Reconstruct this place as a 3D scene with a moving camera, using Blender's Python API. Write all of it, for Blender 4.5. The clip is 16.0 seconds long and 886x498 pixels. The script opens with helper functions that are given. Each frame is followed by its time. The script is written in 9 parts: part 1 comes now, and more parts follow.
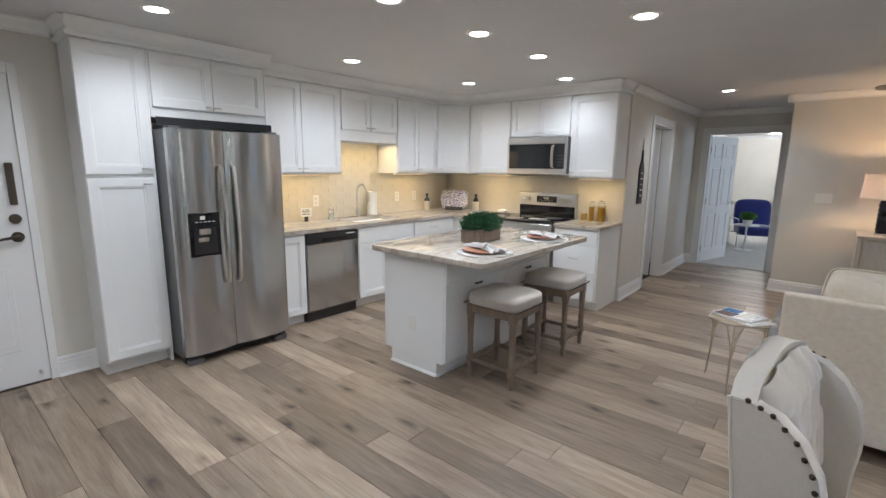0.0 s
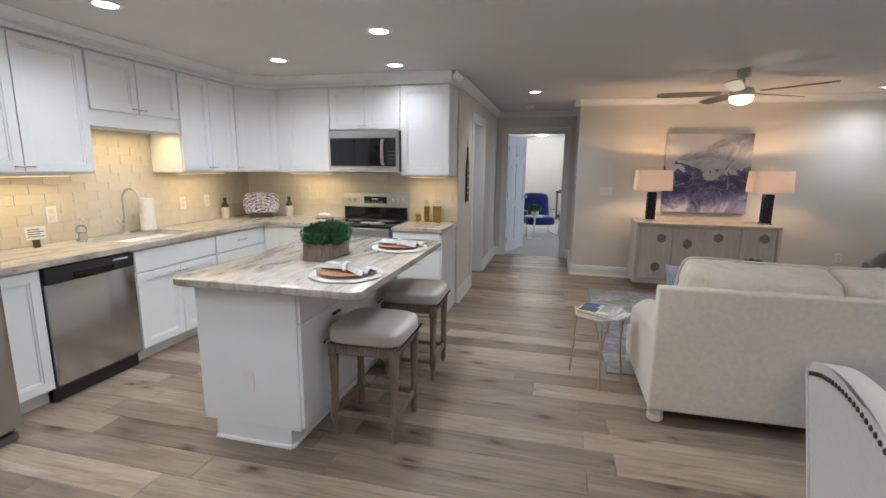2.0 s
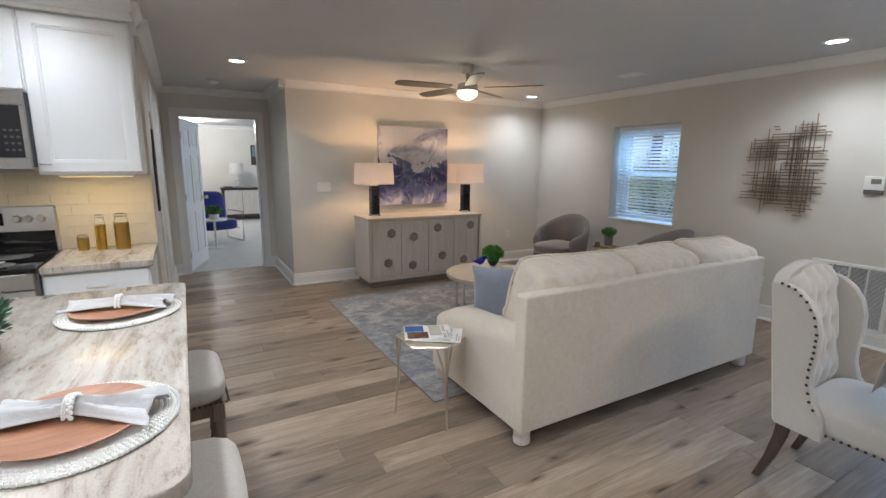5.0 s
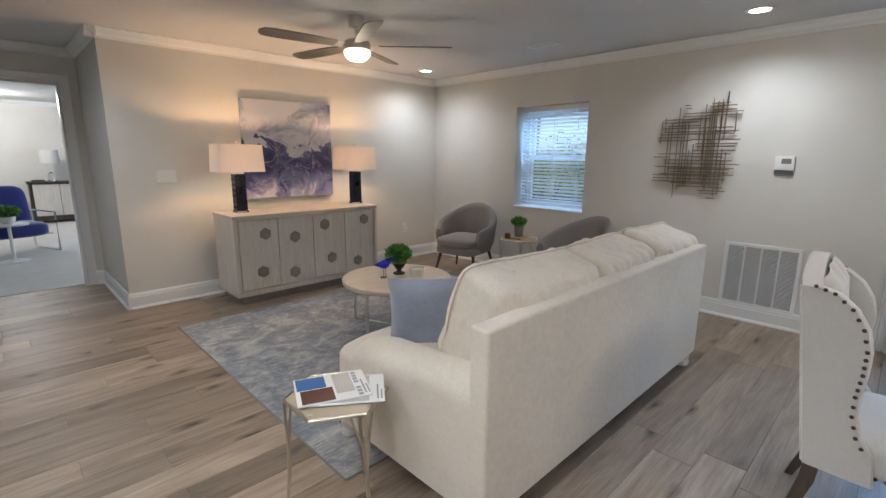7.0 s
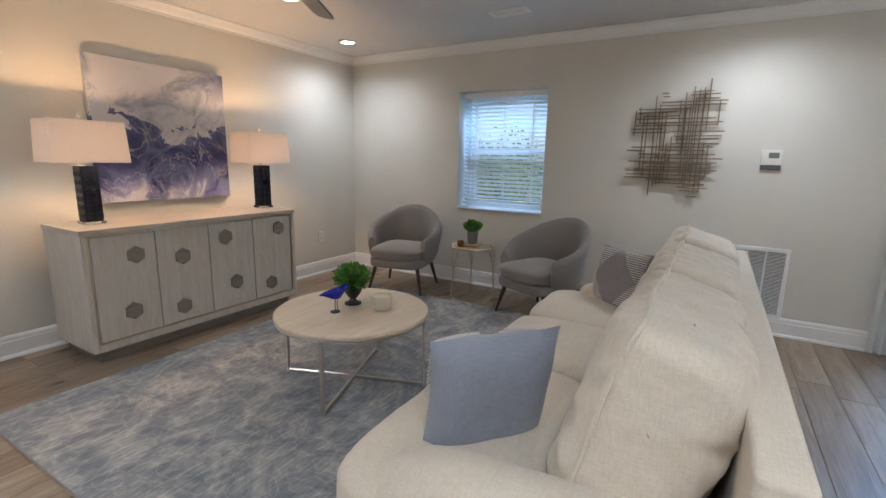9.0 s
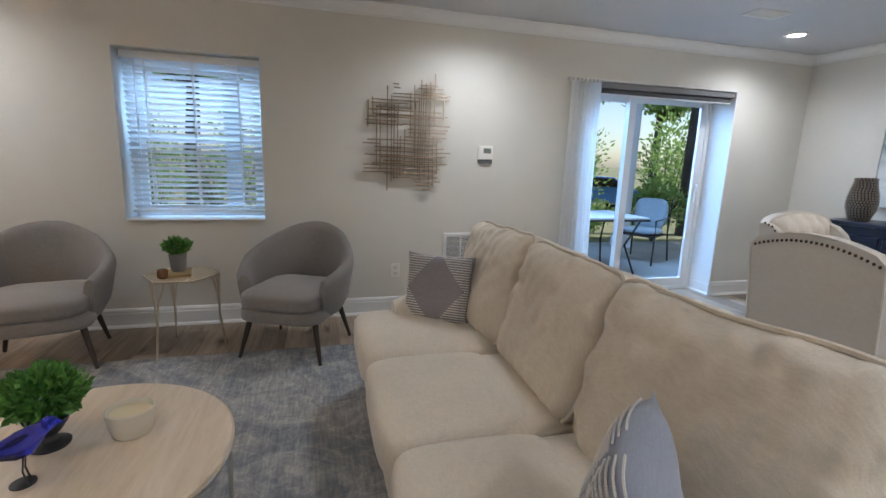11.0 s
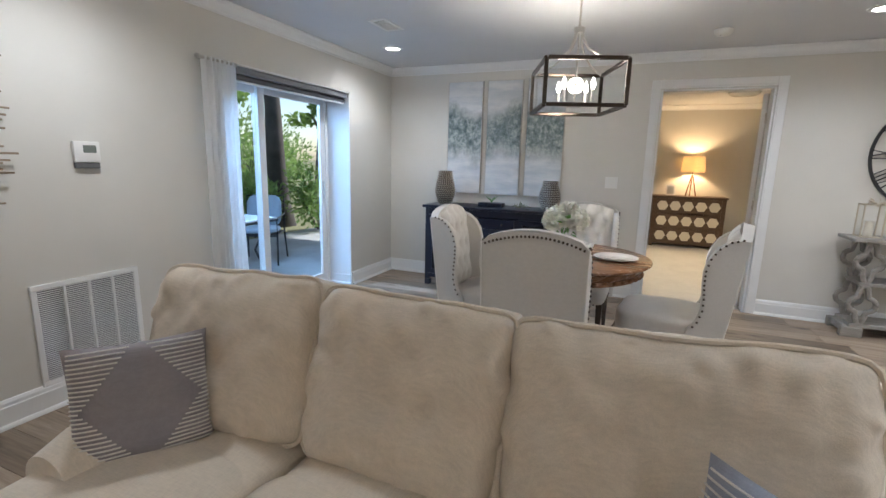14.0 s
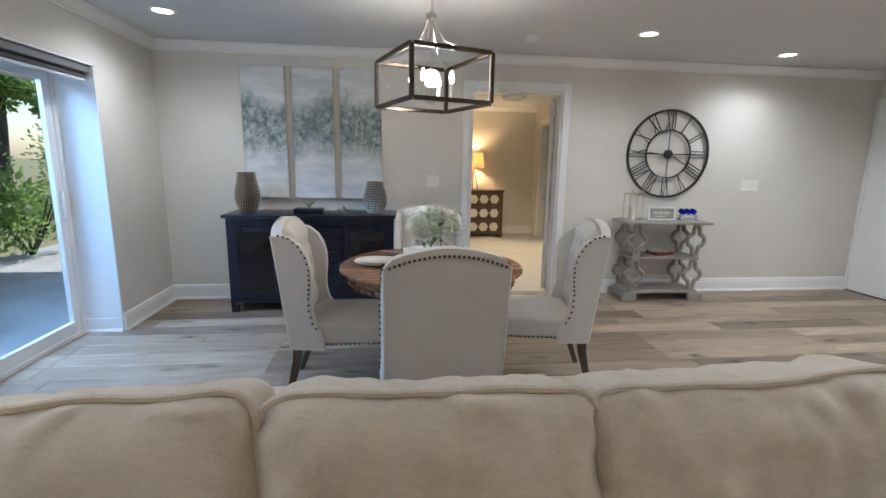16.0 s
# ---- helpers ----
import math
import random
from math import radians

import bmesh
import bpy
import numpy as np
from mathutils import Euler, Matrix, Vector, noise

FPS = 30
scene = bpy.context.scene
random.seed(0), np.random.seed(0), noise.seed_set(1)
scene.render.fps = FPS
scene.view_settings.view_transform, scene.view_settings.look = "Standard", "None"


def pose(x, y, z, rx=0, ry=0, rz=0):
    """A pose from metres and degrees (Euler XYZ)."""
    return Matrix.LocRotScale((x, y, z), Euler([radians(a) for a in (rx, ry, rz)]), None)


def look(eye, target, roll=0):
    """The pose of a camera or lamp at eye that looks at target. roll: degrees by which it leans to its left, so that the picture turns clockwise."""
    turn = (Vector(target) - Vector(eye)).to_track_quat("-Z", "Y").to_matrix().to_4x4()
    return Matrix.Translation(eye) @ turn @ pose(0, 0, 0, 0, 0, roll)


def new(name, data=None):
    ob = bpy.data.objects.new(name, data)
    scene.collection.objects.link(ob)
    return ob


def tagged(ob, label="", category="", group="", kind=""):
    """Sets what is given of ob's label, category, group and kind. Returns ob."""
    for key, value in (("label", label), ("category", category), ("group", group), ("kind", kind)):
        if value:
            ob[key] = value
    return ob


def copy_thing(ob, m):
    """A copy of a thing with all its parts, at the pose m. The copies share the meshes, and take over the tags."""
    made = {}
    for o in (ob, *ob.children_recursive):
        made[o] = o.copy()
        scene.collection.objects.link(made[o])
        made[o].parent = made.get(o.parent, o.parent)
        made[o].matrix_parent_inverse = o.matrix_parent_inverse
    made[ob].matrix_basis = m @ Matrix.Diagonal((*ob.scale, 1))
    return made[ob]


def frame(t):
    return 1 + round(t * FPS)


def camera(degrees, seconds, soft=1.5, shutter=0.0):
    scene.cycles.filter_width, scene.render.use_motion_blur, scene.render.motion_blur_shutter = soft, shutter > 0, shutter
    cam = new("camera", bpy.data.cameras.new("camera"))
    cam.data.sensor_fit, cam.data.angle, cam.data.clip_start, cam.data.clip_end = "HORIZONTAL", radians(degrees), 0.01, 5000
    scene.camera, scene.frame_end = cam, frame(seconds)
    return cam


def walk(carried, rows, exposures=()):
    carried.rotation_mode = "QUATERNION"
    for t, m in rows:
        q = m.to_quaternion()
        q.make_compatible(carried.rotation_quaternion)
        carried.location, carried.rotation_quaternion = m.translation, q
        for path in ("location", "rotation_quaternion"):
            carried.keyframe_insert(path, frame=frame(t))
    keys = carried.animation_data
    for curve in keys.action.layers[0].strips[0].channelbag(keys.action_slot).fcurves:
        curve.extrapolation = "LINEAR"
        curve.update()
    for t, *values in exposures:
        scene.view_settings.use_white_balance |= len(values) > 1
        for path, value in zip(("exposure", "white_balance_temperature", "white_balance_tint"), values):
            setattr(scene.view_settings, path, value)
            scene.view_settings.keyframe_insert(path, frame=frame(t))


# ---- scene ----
cam = camera(88.1, 16.0)
PATH = [
    (0, (1.359, 1.228, 1.511), (0.09, 2.732, 1.155), 0.7),
    (0.5, (1.233, 1.296, 1.501), (0.068, 2.883, 1.151), 0.7),
    (1, (1.08, 1.411, 1.491), (0.092, 3.115, 1.145), 0.6),
    (1.5, (0.844, 1.51, 1.479), (0.1, 3.334, 1.132), 0.6),
    (2, (0.625, 1.611, 1.495), (0.156, 3.523, 1.142), 0.6),
    (2.5, (0.428, 1.771, 1.493), (0.235, 3.73, 1.139), 0.6),
    (3, (0.252, 1.955, 1.492), (0.326, 3.922, 1.134), 0.7),
    (3.5, (0.06, 2.118, 1.491), (0.385, 4.058, 1.132), 0.6),
    (4, (-0.075, 2.292, 1.481), (0.489, 4.177, 1.124), 0.6),
    (4.5, (-0.152, 2.475, 1.482), (0.628, 4.281, 1.12), 0.5),
    (5, (-0.208, 2.655, 1.483), (0.756, 4.368, 1.116), 0.5),
    (5.2, (-0.201, 2.723, 1.482), (0.815, 4.406, 1.109), -0.0),
    (7.3, (0.208, 3.575, 1.384), (1.603, 4.955, 0.985), 0.6),
    (7.5, (0.259, 3.662, 1.376), (1.664, 5.030, 0.979), 0.6),
    (8, (0.354, 3.950, 1.338), (1.827, 5.245, 0.942), 0.6),
    (8.2, (0.391, 4.055, 1.336), (1.896, 5.310, 0.941), 0.7),
    (9.3, (0.50, 4.72, 1.285), (2.28, 5.55, 0.90), 1.3),
    (10.3, (0.888, 5.26, 1.276), (2.85, 5.282, 0.89), 1.8),
    (10.5, (0.912, 5.362, 1.279), (2.87, 5.221, 0.894), 2.0),
    (11, (0.992, 5.562, 1.284), (2.884, 5.039, 0.903), 1.9),
    (11.5, (1.122, 5.725, 1.28), (2.882, 4.853, 0.901), 1.8),
    (12, (1.268, 5.854, 1.288), (2.844, 4.682, 0.909), 1.7),
    (12.5, (1.411, 5.955, 1.325), (2.779, 4.547, 0.943), 1.5),
    (13, (1.569, 5.947, 1.334), (2.72, 4.357, 0.954), 1.5),
    (13.5, (1.727, 5.875, 1.341), (2.667, 4.149, 0.968), 1.4),
    (14, (1.914, 5.804, 1.348), (2.66, 3.986, 0.974), 1.4),
    (14.5, (2.101, 5.709, 1.352), (2.663, 3.826, 0.98), 1.3),
    (15, (2.271, 5.569, 1.352), (2.63, 3.636, 0.981), 1.2),
    (15.5, (2.409, 5.463, 1.357), (2.504, 3.499, 0.989), 1.1),
    (16, (2.553, 5.422, 1.376), (2.328, 3.47, 1.001), 1.0),
]
walk(cam, [(t, look(eye, target, roll)) for t, eye, target, roll in PATH], exposures=[(0.0, 0.12, 5950, 10), (5.0, 0.18, 6000, 10), (8.0, 0.29, 5980, 10), (10.4, 0.21, 6040, 10), (11.5, 0.34, 6060, 10), (13.0, 0.32, 6060, 10), (16.0, 0.20, 6020, 10)])

# ---- world, sun, exposure ----
world = bpy.data.worlds.new("world")
scene.world = world
world.use_nodes = True
wn = world.node_tree
sky = wn.nodes.new("ShaderNodeTexSky")
sky.sky_type, sky.sun_disc = "NISHITA", False
sky.sun_elevation, sky.sun_rotation = radians(43), radians(199)
wn.nodes["Background"].inputs["Strength"].default_value = 0.15
wn.links.new(sky.outputs[0], wn.nodes["Background"].inputs["Color"])

sun = new("sun", bpy.data.lights.new("sun", "SUN"))
sun.data.energy, sun.data.angle, sun.data.color = 5.0, radians(0.5), (1.0, 0.96, 0.90)
sun.matrix_world = look((-14, -40, 40), (0, 0, 0))


def lamp(name, kind, energy, color, m, size=0.1, spread=None):
    """A point, spot or disk lamp."""
    d = bpy.data.lights.new(name, kind)
    d.energy, d.color = energy, color
    if kind == "AREA":
        d.shape, d.size = "DISK", size
        if spread:
            d.spread = radians(spread)
    elif kind == "SPOT":
        d.shadow_soft_size, d.spot_size, d.spot_blend = size, radians(spread or 120), 1.0
    else:
        d.shadow_soft_size = size
    ob = new(name, d)
    ob.matrix_world = m
    return ob


def rect_light(name, energy, color, m, sx, sy):
    d = bpy.data.lights.new(name, "AREA")
    d.energy, d.color, d.shape, d.size, d.size_y = energy, color, "RECTANGLE", sx, sy
    ob = new(name, d)
    ob.matrix_world = m
    return ob


COOL_WHITE, WARM, SKY_BLUE = (0.96, 0.98, 1.0), (1.0, 0.72, 0.34), (0.34, 0.60, 1.0)
CEIL = 2.40
CAN_W, UNDER_W, TABLE_LAMP_W, FAN_W, PENDANT_W = 43, 3.5, 31, 4.0, 20
CANS = [(-1.80, 2.34), (-1.95, 3.90), (-1.79, 5.36), (-0.60, 3.07), (-0.60, 3.90), (-0.60, 4.72), (-0.85, 5.74), (0.39, 4.20), (0.31, 7.48),
        (4.08, 4.38), (4.07, 7.80), (4.16, 1.71), (0.52, 1.75), (-1.08, 1.33)]
WALL_CANS = {(-0.85, 5.74): 0.42, (4.07, 7.80): 0.82, (-0.60, 3.07): 0.65, (-0.60, 3.90): 0.62}   # dimmed where they stand close to a wall
for cx, cy in CANS:
    lamp("can_lamp", "SPOT", CAN_W * WALL_CANS.get((cx, cy), 1.0), COOL_WHITE, look((cx, cy, CEIL - 0.03), (cx, cy, 0)), 0.05, 158)
# added lamps outside, out of sight above both openings, to strengthen the skylight
rect_light("slider_fill", 88, SKY_BLUE, look((5.75, 2.46, 2.30), (4.3, 2.46, 0.6)), 1.6, 0.7)
rect_light("window_fill", 75, SKY_BLUE, look((5.55, 6.41, 2.38), (4.5, 6.41, 1.2)), 0.9, 0.5)

# ---- materials ----


def shader(name, rough=0.5, metal=0.0, color=(0.8, 0.8, 0.8)):
    m = bpy.data.materials.new(name)
    m.use_nodes = True
    b = m.node_tree.nodes["Principled BSDF"]
    b.inputs["Roughness"].default_value, b.inputs["Metallic"].default_value = rough, metal
    b.inputs["Base Color"].default_value = (*color, 1)
    return m


def node(m, kind, **sets):
    n = m.node_tree.nodes.new(kind)
    for k, v in sets.items():
        if k in n.inputs:
            n.inputs[k].default_value = v
    return n


def wire(m, a, b):
    m.node_tree.links.new(a, b)


def place_coords(m, scale=(1, 1, 1), rot=(0, 0, 0), obj=True):
    c = node(m, "ShaderNodeTexCoord")
    p = node(m, "ShaderNodeMapping")
    p.inputs["Scale"].default_value, p.inputs["Rotation"].default_value = scale, rot
    wire(m, c.outputs["Object" if obj else "Generated"], p.inputs["Vector"])
    return p.outputs[0]


def ramp(m, src, stops):
    r = node(m, "ShaderNodeValToRGB")
    while len(r.color_ramp.elements) < len(stops):
        r.color_ramp.elements.new(0.5)
    for e, (p, c) in zip(r.color_ramp.elements, stops):
        e.position, e.color = p, (*c, 1)
    wire(m, src, r.inputs[0])
    return r.outputs[0]


def grain(m, vec, scale, detail=4.0, rough=0.55, distort=0.0):
    n = node(m, "ShaderNodeTexNoise")
    n.inputs["Scale"].default_value, n.inputs["Detail"].default_value = scale, detail
    n.inputs["Roughness"].default_value, n.inputs["Distortion"].default_value = rough, distort
    if vec is not None:
        wire(m, vec, n.inputs["Vector"])
    return n.outputs["Fac"]


def mix(m, fac, a, b, how="MIX"):
    n = node(m, "ShaderNodeMix")
    n.data_type, n.blend_type = "RGBA", how
    for i, v in ((0, fac), (6, a), (7, b)):
        if isinstance(v, (int, float)):
            n.inputs[i].default_value = v
        elif isinstance(v, tuple):
            n.inputs[i].default_value = (*v, 1)
        else:
            wire(m, v, n.inputs[i])
    return n.outputs[2]


def bump(m, height, strength=0.2, distance=0.002):
    n = node(m, "ShaderNodeBump")
    n.inputs["Strength"].default_value, n.inputs["Distance"].default_value = strength, distance
    wire(m, height, n.inputs["Height"])
    wire(m, n.outputs[0], m.node_tree.nodes["Principled BSDF"].inputs["Normal"])


def tint(m, src):
    wire(m, src, m.node_tree.nodes["Principled BSDF"].inputs["Base Color"])


def roughen(m, src, lo, hi):
    n = node(m, "ShaderNodeMapRange")
    n.inputs["To Min"].default_value, n.inputs["To Max"].default_value = lo, hi
    wire(m, src, n.inputs["Value"])
    wire(m, n.outputs[0], m.node_tree.nodes["Principled BSDF"].inputs["Roughness"])


def painted(name, color, rough=0.5, vary=0.06, fine=180.0, relief=0.08):
    """Paint: faint large blotches, a fine roller texture."""
    m = shader(name, rough)
    v = place_coords(m)
    dark = tuple(c * (1 - vary) for c in color)
    tint(m, ramp(m, grain(m, v, 1.7, 5), [(0.35, dark), (0.65, color)]))
    f = grain(m, v, fine, 3)
    bump(m, f, relief, 0.0015)
    roughen(m, grain(m, v, 6, 4), max(rough - 0.08, 0.05), min(rough + 0.08, 1))
    return m


def cloth(name, color, weave=420.0, rough=0.95, vary=0.14, relief=0.35, sheen=0.25):
    """Woven cloth: slubs along both threads over soft blotches."""
    m = shader(name, rough)
    v = place_coords(m)
    a = grain(m, place_coords(m, (1, 0.10, 1)), weave, 3)
    b = grain(m, place_coords(m, (0.10, 1, 0.12)), weave, 3)
    w = mix(m, 0.5, a, b)
    lo = tuple(c * (1 - vary) for c in color)
    hi = tuple(min(c * (1 + vary), 1) for c in color)
    base = ramp(m, w, [(0.36, lo), (0.5, color), (0.64, hi)])
    tint(m, mix(m, 0.35, base, ramp(m, grain(m, v, 3.5, 5), [(0.3, lo), (0.7, hi)])))
    bump(m, w, relief, 0.0012)
    m.node_tree.nodes["Principled BSDF"].inputs["Sheen Weight"].default_value = sheen
    return m


def wooden(name, dark, mid, light, along="x", scale=1.0, rough=0.5, relief=0.12):
    """Wood with long grain and a few cathedral figures."""
    m = shader(name, rough)
    s = {"x": (0.12, 1, 1), "y": (1, 0.12, 1), "z": (1, 1, 0.12)}[along]
    v = place_coords(m, tuple(c * scale for c in s))
    info = node(m, "ShaderNodeObjectInfo")
    shift = node(m, "ShaderNodeVectorMath")
    shift.operation = "ADD"
    wire(m, v, shift.inputs[0])
    wire(m, info.outputs["Random"], shift.inputs[1])
    v = shift.outputs[0]
    g = grain(m, v, 14, 7, 0.62, 1.2)
    f = grain(m, v, 90, 4, 0.6)
    c = ramp(m, mix(m, 0.3, g, f), [(0.3, dark), (0.5, mid), (0.7, light)])
    tint(m, c)
    bump(m, f, relief, 0.0012)
    roughen(m, g, rough - 0.1, rough + 0.1)
    return m


def brushed(name, color, rough=0.28, along="z", streak=240.0):
    m = shader(name, rough, 1.0, color)
    s = {"x": (0.02, 1, 1), "y": (1, 0.02, 1), "z": (1, 1, 0.02)}[along]
    g = grain(m, place_coords(m, s), streak, 3)
    tint(m, ramp(m, g, [(0.3, tuple(c * 0.95 for c in color)), (0.7, color)]))
    roughen(m, g, rough - 0.03, rough + 0.04)
    bump(m, g, 0.015, 0.0003)
    b = m.node_tree.nodes["Principled BSDF"]
    b.inputs["Anisotropic"].default_value, b.inputs["Anisotropic Rotation"].default_value = 0.88 if along == "z" else 0.3, 0.25
    return m


def glowing(name, color, strength):
    m = shader(name, 0.4, 0, color)
    b = m.node_tree.nodes["Principled BSDF"]
    b.inputs["Emission Color"].default_value, b.inputs["Emission Strength"].default_value = (*color, 1), strength
    return m


def clear(name, color=(1, 1, 1), rough=0.0, ior=1.45):
    m = shader(name, rough, 0, color)
    b = m.node_tree.nodes["Principled BSDF"]
    b.inputs["Transmission Weight"].default_value, b.inputs["IOR"].default_value = 1.0, ior
    return m


wall_paint = painted("wall_paint", (0.665, 0.64, 0.588), 0.6, 0.05, 160, 0.10)
ceiling_paint = painted("ceiling_paint", (0.64, 0.64, 0.645), 0.8, 0.04, 120, 0.2)
trim_paint = painted("trim_paint", (0.80, 0.80, 0.79), 0.32, 0.03, 60, 0.04)
cabinet_paint = painted("cabinet_paint", (0.80, 0.81, 0.81), 0.34, 0.03, 90, 0.04)
door_paint = painted("door_paint", (0.80, 0.80, 0.80), 0.38, 0.03, 80, 0.05)
# near-black colour that stands in for shade in gaps
gap_shade = shader("gap_shade", 0.8, 0, (0.015, 0.015, 0.016))

# ---- building helpers ----


class Shape:
    """A mesh being put together in metres."""

    def __init__(self):
        self.bm = bmesh.new()

    def box(self, x0, x1, y0, y1, z0, z1, bevel=0.0, segments=2, m=None):
        r = bmesh.ops.create_cube(self.bm, size=1)
        vs = r["verts"]
        for v in vs:
            v.co = Vector(((x0 + x1) / 2 + v.co.x * (x1 - x0), (y0 + y1) / 2 + v.co.y * (y1 - y0), (z0 + z1) / 2 + v.co.z * (z1 - z0)))
        if bevel:
            es = list({e for v in vs for e in v.link_edges})
            r = bmesh.ops.bevel(self.bm, geom=es, offset=bevel, segments=segments, affect="EDGES", profile=0.6)
            vs = list({v for f in r["faces"] for v in f.verts} | {v for v in vs if v.is_valid})
        if m is not None:
            bmesh.ops.transform(self.bm, matrix=m, verts=vs)
        return self

    def rod(self, a, b, r0, r1=None, n=12, caps=True):
        a, b = Vector(a), Vector(b)
        d = b - a
        m = Matrix.Translation((a + b) / 2) @ d.to_track_quat("Z", "Y").to_matrix().to_4x4()
        bmesh.ops.create_cone(self.bm, cap_ends=caps, segments=n, radius1=r0, radius2=r0 if r1 is None else r1, depth=d.length, matrix=m)
        return self

    def ball(self, c, r, n=12, sz=1.0, sx=1.0, sy=1.0):
        bmesh.ops.create_uvsphere(self.bm, u_segments=n, v_segments=max(n // 2, 4), radius=r,
                                  matrix=Matrix.Translation(c) @ Matrix.Diagonal((sx, sy, sz, 1)))
        return self

    def turn(self, profile, c=(0, 0, 0), n=24, m=None, sx=1.0, sy=1.0):
        """A lathed form from (radius, height) pairs."""
        rings = []
        for r, z in profile:
            r = max(r, 0.0002)
            rings.append([self.bm.verts.new((c[0] + sx * r * math.cos(2 * math.pi * i / n), c[1] + sy * r * math.sin(2 * math.pi * i / n), c[2] + z)) for i in range(n)])
        for a, b in zip(rings, rings[1:]):
            for i in range(n):
                self.bm.faces.new((a[i], a[(i + 1) % n], b[(i + 1) % n], b[i]))
        self.bm.faces.new(rings[0][::-1])
        self.bm.faces.new(rings[-1])
        if m is not None:
            bmesh.ops.transform(self.bm, matrix=m, verts=[v for r in rings for v in r])
        return self

    def loft(self, loops, close=True, caps=True):
        """Faces between closed loops of points with the same count."""
        rings = [[self.bm.verts.new(p) for p in loop] for loop in loops]
        n = len(rings[0])
        for a, b in zip(rings, rings[1:]):
            for i in range(n if close else n - 1):
                self.bm.faces.new((a[i], a[(i + 1) % n], b[(i + 1) % n], b[i]))
        if caps and close:
            self.bm.faces.new(rings[0][::-1])
            self.bm.faces.new(rings[-1])
        return self

    def prism(self, outline, z0, z1, m=None, bevel=0.0):
        """An outline in x, y raised from z0 to z1."""
        lo = [self.bm.verts.new((x, y, z0)) for x, y in outline]
        hi = [self.bm.verts.new((x, y, z1)) for x, y in outline]
        n = len(lo)
        fs = [self.bm.faces.new(lo[::-1]), self.bm.faces.new(hi)]
        for i in range(n):
            self.bm.faces.new((lo[i], lo[(i + 1) % n], hi[(i + 1) % n], hi[i]))
        vs = lo + hi
        if bevel:
            es = [e for f in fs for e in f.edges]
            r = bmesh.ops.bevel(self.bm, geom=es, offset=bevel, segments=2, affect="EDGES", profile=0.6)
            vs = list({v for f in r["faces"] for v in f.verts} | {v for v in vs if v.is_valid})
        if m is not None:
            bmesh.ops.transform(self.bm, matrix=m, verts=vs)
        return self

    def tube(self, pts, r, n=8, closed=False):
        """A round bar along a line of points."""
        pts = [Vector(p) for p in pts]
        rings = []
        k = len(pts)
        up = Vector((0.13, 0.31, 0.94))
        for i, p in enumerate(pts):
            if closed:
                d = pts[(i + 1) % k] - pts[i - 1]
            else:
                d = pts[min(i + 1, k - 1)] - pts[max(i - 1, 0)]
            d.normalize()
            u = d.cross(up)
            if u.length < 1e-4:
                u = d.cross(Vector((1, 0, 0)))
            u.normalize()
            w = d.cross(u)
            rr = r[i] if isinstance(r, (list, tuple)) else r
            rings.append([self.bm.verts.new(p + rr * (math.cos(2 * math.pi * j / n) * u + math.sin(2 * math.pi * j / n) * w)) for j in range(n)])
        pairs = list(zip(rings, rings[1:])) + ([(rings[-1], rings[0])] if closed else [])
        for a, b in pairs:
            for j in range(n):
                self.bm.faces.new((a[j], a[(j + 1) % n], b[(j + 1) % n], b[j]))
        if not closed:
            self.bm.faces.new(rings[0][::-1])
            self.bm.faces.new(rings[-1])
        return self

    def move(self, m):
        bmesh.ops.transform(self.bm, matrix=m, verts=self.bm.verts)
        return self


def made(name, s, material, smooth=None):
    me = bpy.data.meshes.new(name)
    bmesh.ops.recalc_face_normals(s.bm, faces=s.bm.faces)
    s.bm.to_mesh(me)
    s.bm.free()
    me.materials.append(material)
    if smooth:
        me.shade_smooth()
        me.set_sharp_from_angle(angle=radians(smooth))
    return new(name, me)


def part(name, s, material, parent, label="", smooth=40):
    """One mesh under a thing or under a part."""
    ob = made(name, s, material, smooth)
    ob.parent = parent
    return tagged(ob, label)


def thing(name, label, category, m=None, group="", kind=""):
    """An empty at a thing's base, which parents its parts."""
    ob = new(name)
    ob.empty_display_size = 0.1
    if m is not None:
        ob.matrix_basis = m
    return tagged(ob, label, category, group, kind)


def whole(name, s, material, label, category, m=None, group="", kind="", smooth=40):
    """A thing of one mesh."""
    ob = made(name, s, material, smooth)
    if m is not None:
        ob.matrix_basis = m
    return tagged(ob, label, category, group, kind)

# ---- the structure ----
EAST, SOUTH, NORTH, HALL_W, HALL_E, HALL_N, KIT_N, KIT_W, ENTRY = 4.68, 0.80, 8.28, -0.40, 0.88, 9.50, 6.44, -2.97, -2.70


def wall(name, axis, a, b, lo, hi, openings=(), z1=CEIL, label="warm beige painted wall", material=None):
    """A wall between a and b across its thickness, from lo to hi along it; openings (from, to, sill, head) go through it."""
    s = Shape()

    def piece(u0, u1, z0, zt):
        if u1 - u0 > 0.001 and zt - z0 > 0.001:
            if axis == "x":
                s.box(a, b, u0, u1, z0, zt)
            else:
                s.box(u0, u1, a, b, z0, zt)
    u = lo
    for o0, o1, sill, head in sorted(openings):
        piece(u, o0, 0, z1)
        piece(o0, o1, 0, sill)
        piece(o0, o1, head, z1)
        u = o1
    piece(u, hi, 0, z1)
    return whole(name, s, material or wall_paint, label, "wall", kind="structure", smooth=None)


